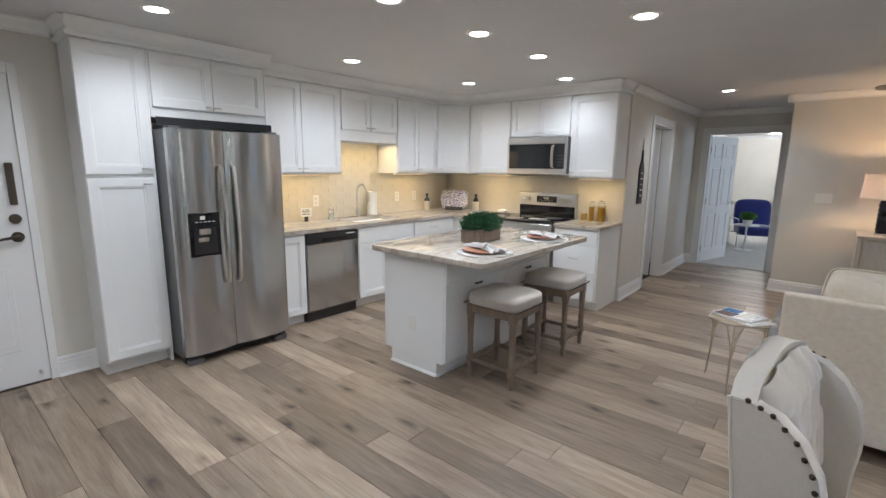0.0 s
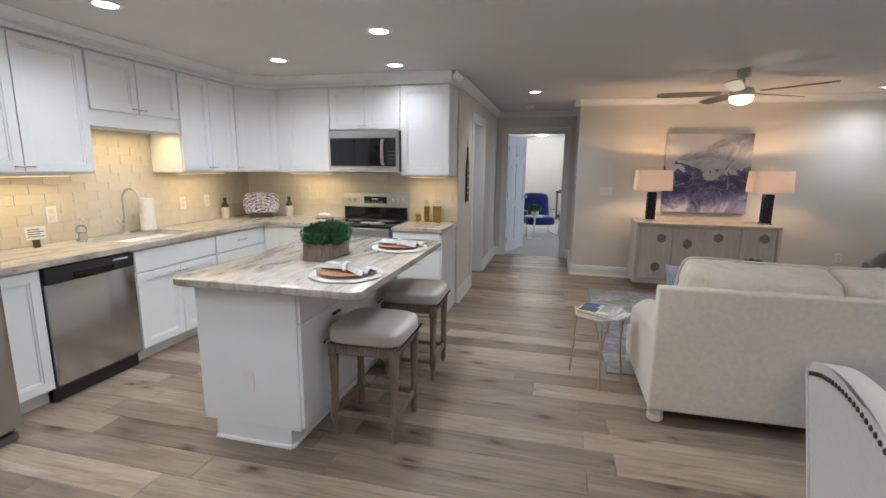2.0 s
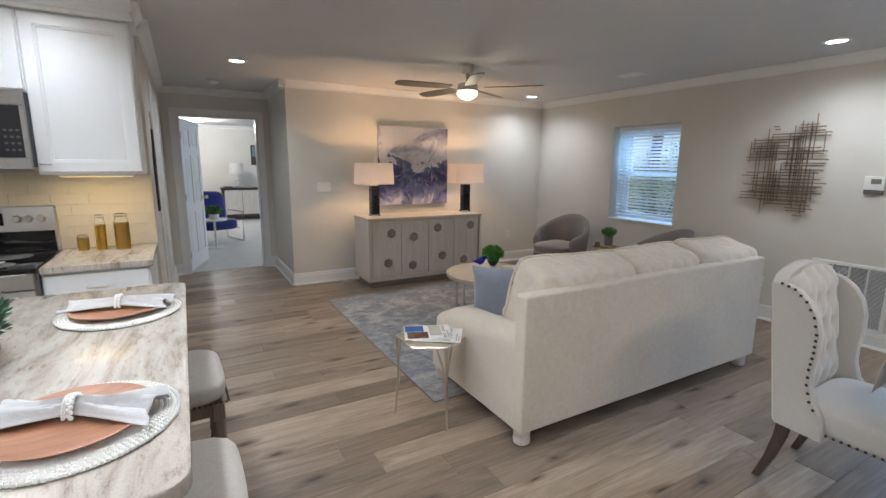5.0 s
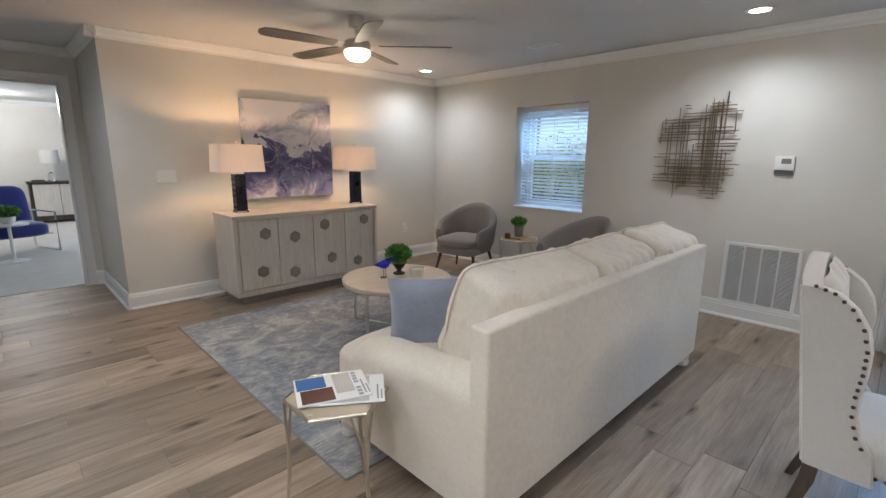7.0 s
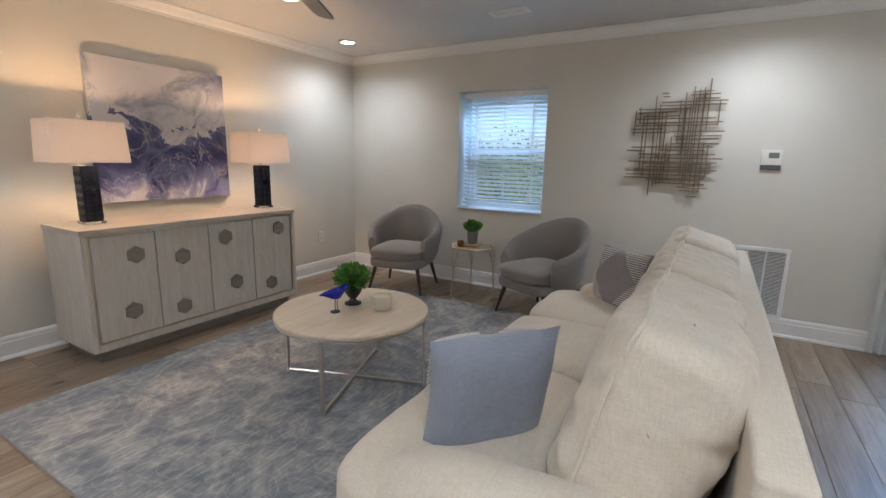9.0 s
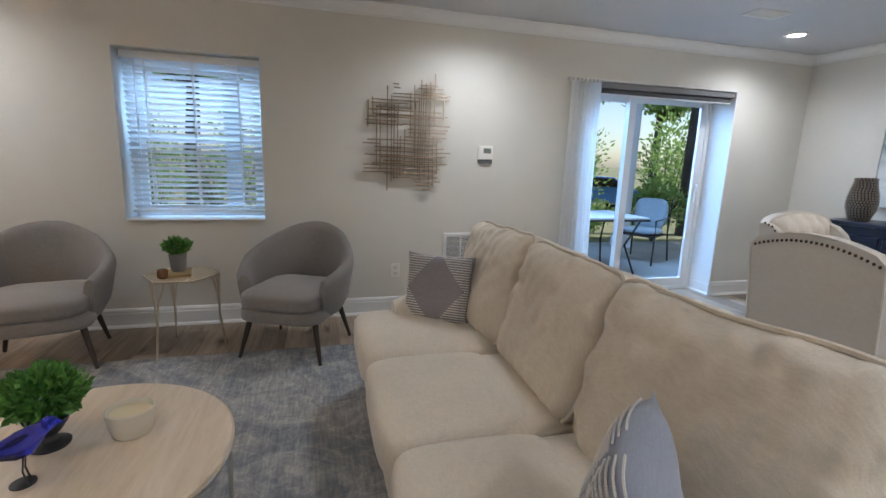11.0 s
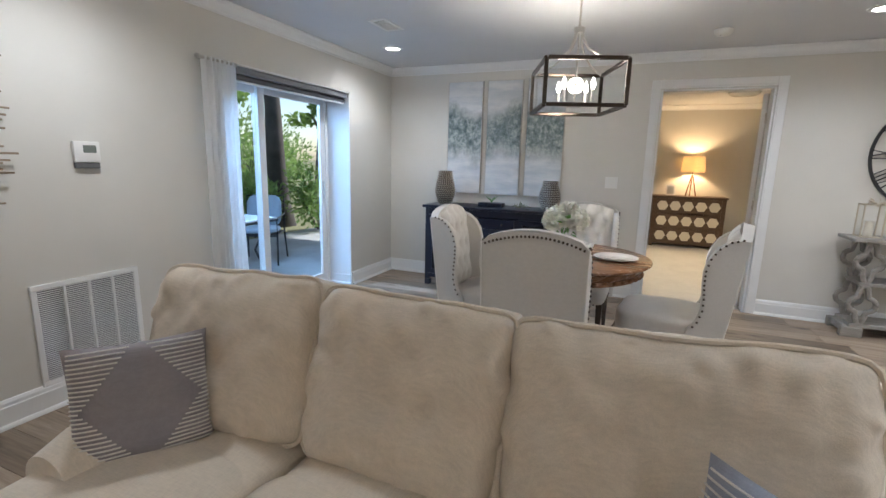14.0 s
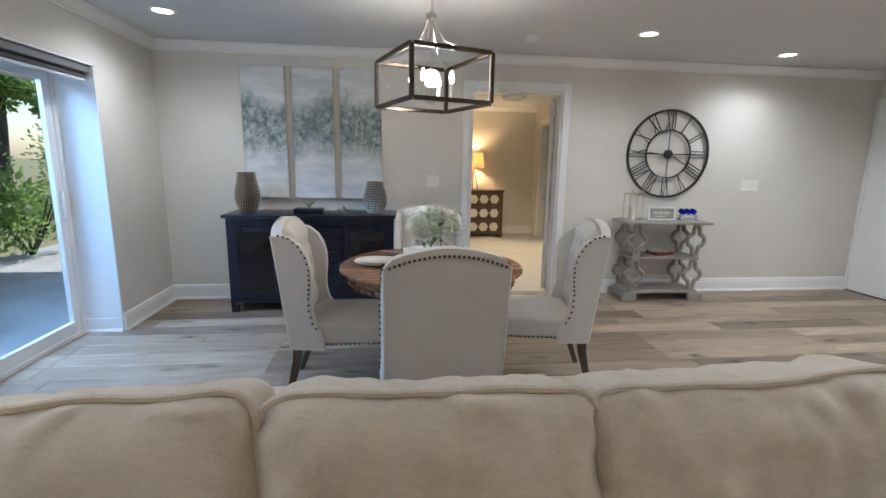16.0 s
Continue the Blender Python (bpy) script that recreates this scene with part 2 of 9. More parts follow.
SLIDER = (1.67, 3.30, 0.0, 2.02)
WINDOW = (5.95, 6.87, 0.79, 1.96)
DIN_DOOR = (0.84, 1.76, 0.0, 2.07)
BED_DOOR = (-0.22, 0.72, 0.0, 2.06)
SIDE_DOOR = (7.28, 8.10, 0.0, 2.06)
wall("wall_east", "x", EAST, EAST + 0.34, SOUTH - 0.12, NORTH + 0.12, [SLIDER, WINDOW])
wall("wall_south", "y", SOUTH - 0.12, SOUTH, ENTRY, EAST, [DIN_DOOR])
wall("wall_north", "y", NORTH, NORTH + 0.12, HALL_E, EAST)
wall("wall_hall_east", "x", HALL_E, HALL_E + 0.12, NORTH + 0.12, HALL_N)
wall("wall_hall_north", "y", HALL_N, HALL_N + 0.12, HALL_W - 0.72, 4.2, [BED_DOOR])
wall("wall_hall_west", "x", HALL_W - 0.12, HALL_W, KIT_N, HALL_N, [SIDE_DOOR])
wall("wall_kitchen_north", "y", KIT_N, KIT_N + 0.12, KIT_W, HALL_W - 0.12)
wall("wall_kitchen_west", "x", KIT_W - 0.12, KIT_W, 2.03, KIT_N + 0.12)
wall("wall_entry", "x", KIT_W - 0.12, ENTRY, SOUTH - 0.12, 2.03)
# rooms beyond the doors
wall("wall_bedroom_west", "x", -1.12, -1.0, HALL_N + 0.12, 16.1)
wall("wall_bedroom_north", "y", 16.1, 16.22, -1.12, 4.2)
wall("wall_bedroom_east", "x", 4.2, 4.32, HALL_N, 16.22)
BATH_DOOR = (-2.95, -2.12, 0.0, 2.06)
wall("wall_south_bedroom_west", "x", -0.32, -0.20, -3.35, SOUTH - 0.12, [BATH_DOOR])
wall("wall_bath_west", "x", -1.72, -1.60, -3.35, SOUTH - 0.12)
wall("wall_south_bedroom_south", "y", -3.47, -3.35, -1.72, 4.0)
wall("wall_south_bedroom_east", "x", 4.0, 4.12, -3.47, SOUTH - 0.12)
wall("wall_side_room_west", "x", -2.6, -2.5, KIT_N + 0.12, HALL_N)
wall("wall_side_room_north", "y", HALL_N, HALL_N + 0.12, -2.6, HALL_W - 0.72)

ceiling = Shape()
ceiling.box(KIT_W - 0.12, EAST + 0.34, -3.47, 16.22, CEIL, CEIL + 0.12)
whole("ceiling", ceiling, ceiling_paint, "matt white painted ceiling", "ceiling", kind="structure", smooth=None)

# ---- more materials ----


def plank_floor(name):
    """Grey-brown oak planks: a tone of its own for each, cathedral grain, dark knots, wire-brushed relief."""
    m = shader(name, 0.42)
    info = node(m, "ShaderNodeObjectInfo")
    far = node(m, "ShaderNodeMath")
    far.operation = "MULTIPLY"
    far.inputs[1].default_value = 61.0
    wire(m, info.outputs["Random"], far.inputs[0])

    def shifted(scale):
        v = place_coords(m, scale)
        a = node(m, "ShaderNodeVectorMath")
        a.operation = "ADD"
        wire(m, v, a.inputs[0])
        wire(m, far.outputs[0], a.inputs[1])
        return a.outputs[0]
    wide = grain(m, shifted((0.55, 3.2, 1)), 2.2, 6, 0.6, 1.4)
    fine = grain(m, shifted((0.10, 2.2, 1)), 26, 6, 0.65, 0.6)
    pores = grain(m, shifted((0.04, 2.4, 1)), 110, 3, 0.6)
    tone = ramp(m, mix(m, 0.42, wide, fine), [(0.28, (0.120, 0.088, 0.063)), (0.42, (0.235, 0.181, 0.134)), (0.58, (0.345, 0.276, 0.213)), (0.75, (0.47, 0.398, 0.320))])
    lift = ramp(m, info.outputs["Random"], [(0.0, (0.58, 0.55, 0.52)), (0.3, (0.84, 0.81, 0.78)), (0.6, (1.0, 0.97, 0.94)), (1.0, (1.36, 1.34, 1.31))])
    tone = mix(m, 1.0, tone, lift, "MULTIPLY")
    knots = node(m, "ShaderNodeTexVoronoi")
    knots.voronoi_dimensions = "2D"
    knots.inputs["Scale"].default_value = 3.4
    warp = node(m, "ShaderNodeTexNoise")
    warp.inputs["Scale"].default_value = 9.0
    wire(m, shifted((0.6, 2.0, 1)), warp.inputs["Vector"])
    bent = node(m, "ShaderNodeVectorMath")
    bent.operation = "MULTIPLY_ADD"
    wire(m, warp.outputs["Color"], bent.inputs[0])
    bent.inputs[1].default_value = (0.10, 0.10, 0.0)
    wire(m, shifted((0.62, 1.6, 1)), bent.inputs[2])
    wire(m, bent.outputs[0], knots.inputs["Vector"])
    spot = ramp(m, knots.outputs["Distance"], [(0.03, (0.10, 0.08, 0.065)), (0.085, (0.50, 0.46, 0.43)), (0.22, (1, 1, 1))])
    pick = ramp(m, knots.outputs["Color"], [(0.48, (0, 0, 0)), (0.72, (0.95, 0.95, 0.95))])
    tone = mix(m, pick, tone, mix(m, 1.0, tone, spot, "MULTIPLY"))
    tone = mix(m, 0.35, tone, ramp(m, pores, [(0.35, (0.55, 0.52, 0.5)), (0.6, (1, 1, 1))]), "MULTIPLY")
    tint(m, tone)
    bump(m, mix(m, 0.5, fine, pores), 0.18, 0.0012)
    roughen(m, wide, 0.34, 0.50)
    return m


def stone_top(name):
    """Cream granite with drifting brown and grey veins."""
    m = shader(name, 0.16)
    v = place_coords(m, (1, 1, 1), (0, 0, radians(24)))
    run = place_coords(m, (3.4, 0.8, 1), (0, 0, radians(24)))
    big = grain(m, run, 2.0, 9, 0.66, 1.7)
    base = ramp(m, big, [(0.30, (0.21, 0.17, 0.14)), (0.40, (0.36, 0.31, 0.26)), (0.48, (0.47, 0.42, 0.36)), (0.60, (0.55, 0.51, 0.45)), (0.75, (0.43, 0.41, 0.38))])
    fleck = grain(m, place_coords(m, (2.4, 0.7, 1), (0, 0, radians(30))), 26, 5, 0.7)
    base = mix(m, 0.5, base, ramp(m, fleck, [(0.33, (0.38, 0.32, 0.27)), (0.46, (1, 1, 1))]), "MULTIPLY")
    speck = grain(m, v, 210, 2)
    tint(m, mix(m, 0.35, base, ramp(m, speck, [(0.3, (0.62, 0.6, 0.57)), (0.6, (1, 1, 1))]), "MULTIPLY"))
    roughen(m, big, 0.10, 0.22)
    return m


def leaf_green(name, a, b):
    m = shader(name, 0.5)
    g = node(m, "ShaderNodeNewGeometry")
    tint(m, ramp(m, g.outputs["Random Per Island"], [(0.0, a), (0.6, tuple((x + y) / 2 for x, y in zip(a, b))), (1.0, b)]))
    m.node_tree.nodes["Principled BSDF"].inputs["Subsurface Weight"].default_value = 0.05
    return m


def lampshade(name, color, through_color):
    """Thin linen that lets its lamp shine through."""
    m = bpy.data.materials.new(name)
    m.use_nodes = True
    b = m.node_tree.nodes["Principled BSDF"]
    b.inputs["Roughness"].default_value = 0.9
    tint(m, ramp(m, grain(m, place_coords(m, (1, 1, 0.2)), 300, 3), [(0.3, tuple(c * 0.9 for c in color)), (0.7, color)]))
    t = node(m, "ShaderNodeBsdfTranslucent")
    t.inputs["Color"].default_value = (*through_color, 1)
    x = node(m, "ShaderNodeMixShader")
    x.inputs[0].default_value = 0.24
    wire(m, b.outputs[0], x.inputs[1])
    wire(m, t.outputs[0], x.inputs[2])
    wire(m, x.outputs[0], m.node_tree.nodes["Material Output"].inputs["Surface"])
    return m


def sheer(name, color):
    """Sheer curtain cloth, half open weave."""
    m = lampshade(name, color, color)
    m.node_tree.nodes["Mix Shader"].inputs[0].default_value = 0.60
    return m


floor_oak = plank_floor("floor_oak")
granite = stone_top("granite")
steel = brushed("stainless_steel", (0.50, 0.505, 0.51), 0.20, "z", 1400)
steel_across = brushed("stainless_steel_across", (0.62, 0.61, 0.60), 0.28, "x", 1400)
nickel = brushed("brushed_nickel", (0.62, 0.59, 0.55), 0.28, "z", 260)
champagne = brushed("champagne_metal", (0.60, 0.53, 0.42), 0.34, "z", 200)
bronze = brushed("dark_bronze", (0.10, 0.08, 0.065), 0.42, "z", 200)
black_metal = painted("black_metal", (0.02, 0.02, 0.021), 0.45, 0.2, 160, 0.1)
black_glass = shader("black_glass", 0.06, 0, (0.008, 0.008, 0.009))
black_plastic = painted("black_plastic", (0.018, 0.018, 0.02), 0.35, 0.1, 300, 0.1)
dark_steel = painted("dark_grey_enamel", (0.12, 0.12, 0.125), 0.4, 0.08, 300, 0.1)
white_plastic = painted("white_plastic", (0.78, 0.77, 0.74), 0.35, 0.02, 200, 0.03)
tile_glaze = painted("tile_glaze", (0.65, 0.595, 0.49), 0.14, 0.06, 30, 0.04)
grout = painted("grout", (0.76, 0.70, 0.60), 0.9, 0.1, 300, 0.3)
linen_white = cloth("linen_white", (0.60, 0.575, 0.54), 420, vary=0.07)
linen_sofa = cloth("linen_sofa", (0.68, 0.605, 0.50), 320, vary=0.13, relief=0.6)
linen_stool = cloth("linen_stool", (0.43, 0.395, 0.35), 420)
grey_wool = cloth("grey_wool", (0.225, 0.205, 0.195), 360)
pillow_grey = cloth("pillow_grey", (0.27, 0.25, 0.27), 380)
pillow_blue = cloth("pillow_blue", (0.29, 0.315, 0.385), 380)
pillow_pale = cloth("pillow_pale", (0.50, 0.48, 0.45), 380)
thread_white = cloth("thread_white", (0.72, 0.70, 0.66), 500)
napkin_cloth = cloth("napkin_cloth", (0.50, 0.49, 0.48), 500)
royal_blue = cloth("royal_blue_velvet", (0.012, 0.02, 0.16), 420, sheen=0.6)
weathered_oak = wooden("weathered_oak", (0.10, 0.072, 0.05), (0.19, 0.142, 0.105), (0.27, 0.21, 0.16), "z", 2.0, 0.55)
pale_oak = wooden("pale_oak", (0.56, 0.45, 0.33), (0.67, 0.555, 0.425), (0.76, 0.65, 0.52), "x", 1.2, 0.4)
washed_oak = wooden("washed_oak", (0.47, 0.43, 0.38), (0.56, 0.52, 0.47), (0.64, 0.60, 0.55), "z", 1.5, 0.5)
washed_oak_x = wooden("washed_oak_top", (0.43, 0.37, 0.31), (0.52, 0.46, 0.40), (0.60, 0.54, 0.48), "x", 1.5, 0.4)
taupe_wood = wooden("taupe_wood", (0.16, 0.135, 0.11), (0.22, 0.19, 0.16), (0.28, 0.245, 0.21), "x", 1.5, 0.5)
walnut = wooden("walnut", (0.11, 0.05, 0.022), (0.22, 0.105, 0.05), (0.31, 0.165, 0.085), "x", 1.6, 0.26)
dark_leg = wooden("dark_leg_wood", (0.022, 0.015, 0.012), (0.04, 0.028, 0.021), (0.065, 0.047, 0.036), "z", 2.0, 0.4)
grey_wash = wooden("grey_washed_wood", (0.17, 0.155, 0.14), (0.27, 0.25, 0.225), (0.36, 0.335, 0.305), "x", 2.0, 0.6)
navy_lacquer = painted("navy_lacquer", (0.006, 0.008, 0.022), 0.3, 0.2, 120, 0.1)
terracotta_wood = wooden("acacia_charger", (0.20, 0.085, 0.045), (0.34, 0.155, 0.085), (0.45, 0.235, 0.14), "x", 2.2, 0.35)
cream_ceramic = painted("cream_ceramic", (0.68, 0.63, 0.53), 0.3, 0.05, 60, 0.05)
white_ceramic = shader("white_ceramic", 0.15, 0, (0.78, 0.77, 0.75))
glass = clear("clear_glass")
pane_glass = clear("pane_glass", (0.97, 0.985, 1.0), 0.0, 1.05)
oil_glass = clear("amber_glass", (0.95, 0.62, 0.08), 0.02)
blue_glass = clear("cobalt_glass", (0.03, 0.05, 0.75), 0.03)
boxwood = leaf_green("boxwood_leaf", (0.012, 0.055, 0.022), (0.035, 0.12, 0.045))
herb = leaf_green("herb_leaf", (0.05, 0.17, 0.025), (0.15, 0.36, 0.07))
can_glow = glowing("can_glow", (1.0, 0.95, 0.88), 14.0)
bulb_glow = glowing("bulb_glow", (1.0, 0.86, 0.66), 40.0)
fan_glow = glowing("fan_glow", (1.0, 0.85, 0.62), 4.0)
bronze_art = brushed("bronze_art", (0.36, 0.275, 0.19), 0.42, "z", 200)
weathered_dark = wooden("weathered_dark_leg", (0.05, 0.036, 0.027), (0.085, 0.064, 0.05), (0.13, 0.10, 0.08), "z", 2.0, 0.5)
vase_metal = brushed("vase_metal", (0.38, 0.34, 0.30), 0.28, "z", 60)
pendant_glow = glowing("pendant_glow", (1.0, 0.93, 0.82), 60.0)
dark_walnut = wooden("dark_walnut", (0.05, 0.03, 0.02), (0.09, 0.055, 0.036), (0.14, 0.085, 0.055), "x", 1.6, 0.4)

# ---- trim, doors, windows ----
BASE_PROFILE = [(0.0, 0.0), (0.030, 0.0), (0.029, 0.010), (0.024, 0.018), (0.016, 0.022), (0.016, 0.106), (0.012, 0.112), (0.012, 0.128), (0.006, 0.142), (0.0, 0.145)]
CROWN_PROFILE = [(0.0, -0.085), (0.010, -0.085), (0.012, -0.070), (0.030, -0.055), (0.050, -0.026), (0.068, -0.014), (0.070, -0.002), (0.0, -0.002)]
CASING_W = 0.085


def moulding(name, a, b, inward, profile, z=0.0, label="white painted baseboard", category="baseboard", material=None, ends=0.0):
    """A moulding of one profile from a to b on a wall whose face looks inward."""
    a, b, n = Vector((*a, 0)), Vector((*b, 0)), Vector((*inward, 0))
    d = (b - a).normalized() * ends
    s = Shape()
    s.loft([[tuple(p + n * (u + 0.0005) + Vector((0, 0, z + h))) for u, h in profile] for p in (a - d, b + d)])
    return whole(name, s, material or trim_paint, label, category, kind="structure", smooth=None)


C = CASING_W
for a, b, n in [((EAST, SOUTH), (EAST, SLIDER[0]), (-1, 0)), ((EAST, SLIDER[1]), (EAST, NORTH), (-1, 0)),
                ((EAST, SOUTH), (DIN_DOOR[1] + C, SOUTH), (0, 1)), ((DIN_DOOR[0] - C, SOUTH), (ENTRY, SOUTH), (0, 1)),
                ((HALL_E, NORTH), (EAST, NORTH), (0, -1)), ((HALL_E, NORTH - 0.016), (HALL_E, HALL_N), (-1, 0)),
                ((HALL_E, HALL_N), (BED_DOOR[1] + C, HALL_N), (0, -1)), ((BED_DOOR[0] - C, HALL_N), (HALL_W, HALL_N), (0, -1)),
                ((HALL_W, KIT_N), (HALL_W, SIDE_DOOR[0] - C), (1, 0)), ((HALL_W, SIDE_DOOR[1] + C), (HALL_W, HALL_N), (1, 0)),
                ((ENTRY, 1.80), (ENTRY, 2.03), (1, 0)), ((EAST, SLIDER[0]), (EAST + 0.28, SLIDER[0]), (0, 1)),
                ((-0.2, -3.35), (4.0, -3.35), (0, 1)), ((-1.0, 16.1), (4.2, 16.1), (0, -1)), ((-0.20, BATH_DOOR[1] + C), (-0.20, 0.68), (1, 0))]:
    moulding("baseboard", a, b, n, BASE_PROFILE)
    
for a, b, n in [((EAST, SOUTH), (EAST, NORTH), (-1, 0)), ((ENTRY, SOUTH), (EAST, SOUTH), (0, 1)), ((HALL_E - 0.07, NORTH), (EAST, NORTH), (0, -1)),
                ((HALL_E, NORTH - 0.07), (HALL_E, HALL_N), (-1, 0)), ((HALL_W, HALL_N), (HALL_E, HALL_N), (0, -1)), ((HALL_W, KIT_N), (HALL_W, HALL_N), (1, 0)),
                ((ENTRY, SOUTH), (ENTRY, 2.0), (1, 0)), ((-0.2, -3.35), (4.0, -3.35), (0, 1)), ((-1.0, 16.1), (4.2, 16.1), (0, -1))]:
    moulding("trim", a, b, n, CROWN_PROFILE, CEIL, "white painted crown moulding", "crown moulding")


def casing(name, axis, at, out, lo, hi, head, depth, label="white painted door casing"):
    """Casing round an opening on one wall face, with the lining of the reveal behind it."""
    s = Shape()

    def bar(u0, u1, z0, z1, w0, w1):
        p, q = sorted((at + out * w0, at + out * w1))
        if axis == "y":
            s.box(u0, u1, p, q, z0, z1, 0.003, 1)
        else:
            s.box(p, q, u0, u1, z0, z1, 0.003, 1)
    for w, t in ((CASING_W, 0.014), (0.022, 0.022)):
        bar(lo - w, lo - 0.004, 0, head + w, 0.0, t)
        bar(hi + 0.004, hi + w, 0, head + w, 0.0, t)
        bar(lo - 0.004, hi + 0.004, head + 0.004, head + w, 0.0, t)
    bar(lo, lo + 0.018, 0, head, -depth, 0.012)
    bar(hi - 0.018, hi, 0, head, -depth, 0.012)
    bar(lo + 0.018, hi - 0.018, head - 0.018, head, -depth, 0.012)
    return whole(name, s, trim_paint, label, "door frame", kind="structure", smooth=None)


casing("trim", "y", SOUTH, 1, DIN_DOOR[0], DIN_DOOR[1], DIN_DOOR[3], 0.12)
casing("trim", "y", HALL_N, -1, BED_DOOR[0], BED_DOOR[1], BED_DOOR[3], 0.12)
casing("trim", "x", -0.20, 1, BATH_DOOR[0], BATH_DOOR[1], BATH_DOOR[3], 0.12)
casing("trim", "x", HALL_W, 1, SIDE_DOOR[0], SIDE_DOOR[1], SIDE_DOOR[3], 0.12)


def panel_door(name, label, w, h, m, knob=True, handle_side=1, hinges=True):
    """A six-panel door, hinged at x = 0; faces look along y."""
    door = thing(name, label, "door", m, kind="structure")
    t = 0.036
    s = Shape()
    st = 0.11
    rows = [(0.20, 0.78), (0.90, 1.55), (1.66, h - 0.12)]
    s.box(0, st, 0, t, 0, h).box(w - st, w, 0, t, 0, h).box(w / 2 - 0.05, w / 2 + 0.05, 0, t, 0.001, h - 0.001)
    z = 0.0
    for z0, z1 in rows + [(h, h)]:
        s.box(st, w - st, 0.0005, t - 0.0005, z, z0)
        z = z1
    part("door_slab", s, door_paint, door, smooth=None)
    for z0, z1 in rows:
        for x0, x1 in ((st, w / 2 - 0.05), (w / 2 + 0.05, w - st)):
            p = Shape()
            p.box(x0, x1, 0.010, t - 0.010, z0, z1)
            p.box(x0 + 0.03, x1 - 0.03, 0.004, t - 0.004, z0 + 0.03, z1 - 0.03, 0.006, 1)
            part("door_panel", p, door_paint, door, smooth=None)
    if hinges:
        for z in (0.22, 1.0, h - 0.22):
            g = Shape()
            g.rod((-0.006, -0.006, z - 0.045), (-0.006, -0.006, z + 0.045), 0.007, n=8).box(0.0, 0.03, -0.002, 0.0, z - 0.045, z + 0.045)
            part("hinge", g, nickel, door)
    if knob:
        for sgn, y0 in ((-1, 0.0), (1, t)):
            k = Shape()
            k.turn([(0.030, 0.0), (0.030, 0.006), (0.012, 0.010), (0.011, 0.035), (0.026, 0.045), (0.029, 0.060), (0.018, 0.072), (0.0, 0.074)], n=16,
                   m=Matrix.Translation((w - 0.07, y0, 0.95)) @ Matrix.Rotation(radians(90 * sgn * -1), 4, "X"))
            part("door_knob", k, nickel, door)
    return door


panel_door("door_1", "open white six-panel bedroom door", 0.86, 2.02, pose(BED_DOOR[0] + 0.022, HALL_N + 0.125, 0.012, 0, 0, 74))
panel_door("door_2", "open white six-panel door off the hallway", 0.76, 2.02, pose(HALL_W - 0.125, SIDE_DOOR[1] - 0.06, 0.012, 0, 0, 178))
panel_door("door_4", "white six-panel bedroom door standing wide open", 0.86, 2.02, pose(DIN_DOOR[0] + 0.022, SOUTH - 0.165, 0.012, 0, 0, -111))

# the entry door, closed
entry = thing("door_3", "closed white panelled entry door with dark bronze hardware", "door", pose(ENTRY, 0.845, 0.0, 0, 0, 90), kind="structure")
s = Shape()
s.box(0, 0.91, -0.012, -0.001, 0.01, 2.05)
part("door_slab", s, door_paint, entry, smooth=None)
for x0, x1 in ((0.12, 0.41), (0.50, 0.79)):
    for z0, z1 in ((0.25, 0.82), (1.02, 1.85)):
        s = Shape()
        s.box(x0, x1, -0.017, -0.013, z0, z1, 0.002, 1).box(x0 + 0.035, x1 - 0.035, -0.022, -0.017, z0 + 0.035, z1 - 0.035, 0.003, 1)
        part("door_panel", s, door_paint, entry, smooth=None)
s = Shape()
s.box(-0.04, -0.002, -0.020, -0.001, 0, 2.12, 0.003, 1).box(0.913, 0.96, -0.020, -0.001, 0, 2.12, 0.003, 1).box(-0.002, 0.913, -0.020, -0.001, 2.052, 2.12, 0.003, 1)
part("door_frame", s, trim_paint, entry, smooth=None)
s = Shape()
s.box(0.0, 0.91, -0.03, 0.0, 0.0, 0.010)
part("threshold", s, bronze, entry, smooth=None)
s = Shape()
s.turn([(0.034, 0), (0.034, 0.008), (0.012, 0.012), (0.012, 0.05)], n=20, m=Matrix.Translation((0.85, -0.012, 1.02)) @ Matrix.Rotation(radians(90), 4, "X"))
s.tube([(0.85, -0.058, 1.02), (0.82, -0.062, 1.022), (0.77, -0.060, 1.016), (0.735, -0.058, 1.006)], [0.011, 0.010, 0.009, 0.008])
part("lever_handle", s, bronze, entry, "dark bronze lever handle")
s = Shape()
s.turn([(0.032, 0), (0.032, 0.012), (0.024, 0.020), (0.0, 0.021)], n=20, m=Matrix.Translation((0.85, -0.012, 1.14)) @ Matrix.Rotation(radians(90), 4, "X"))
part("deadbolt", s, bronze, entry)
s = Shape()
s.box(0.835, 0.875, -0.034, -0.012, 1.23, 1.50, 0.006)
part("latch_guard", s, bronze, entry, "dark bronze swing-bar guard plate")
s = Shape()
s.rod((0.86, -0.012, 0.08), (0.86, -0.045, 0.08), 0.008).ball((0.86, -0.048, 0.08), 0.011)
part("door_stop", s, nickel, entry)

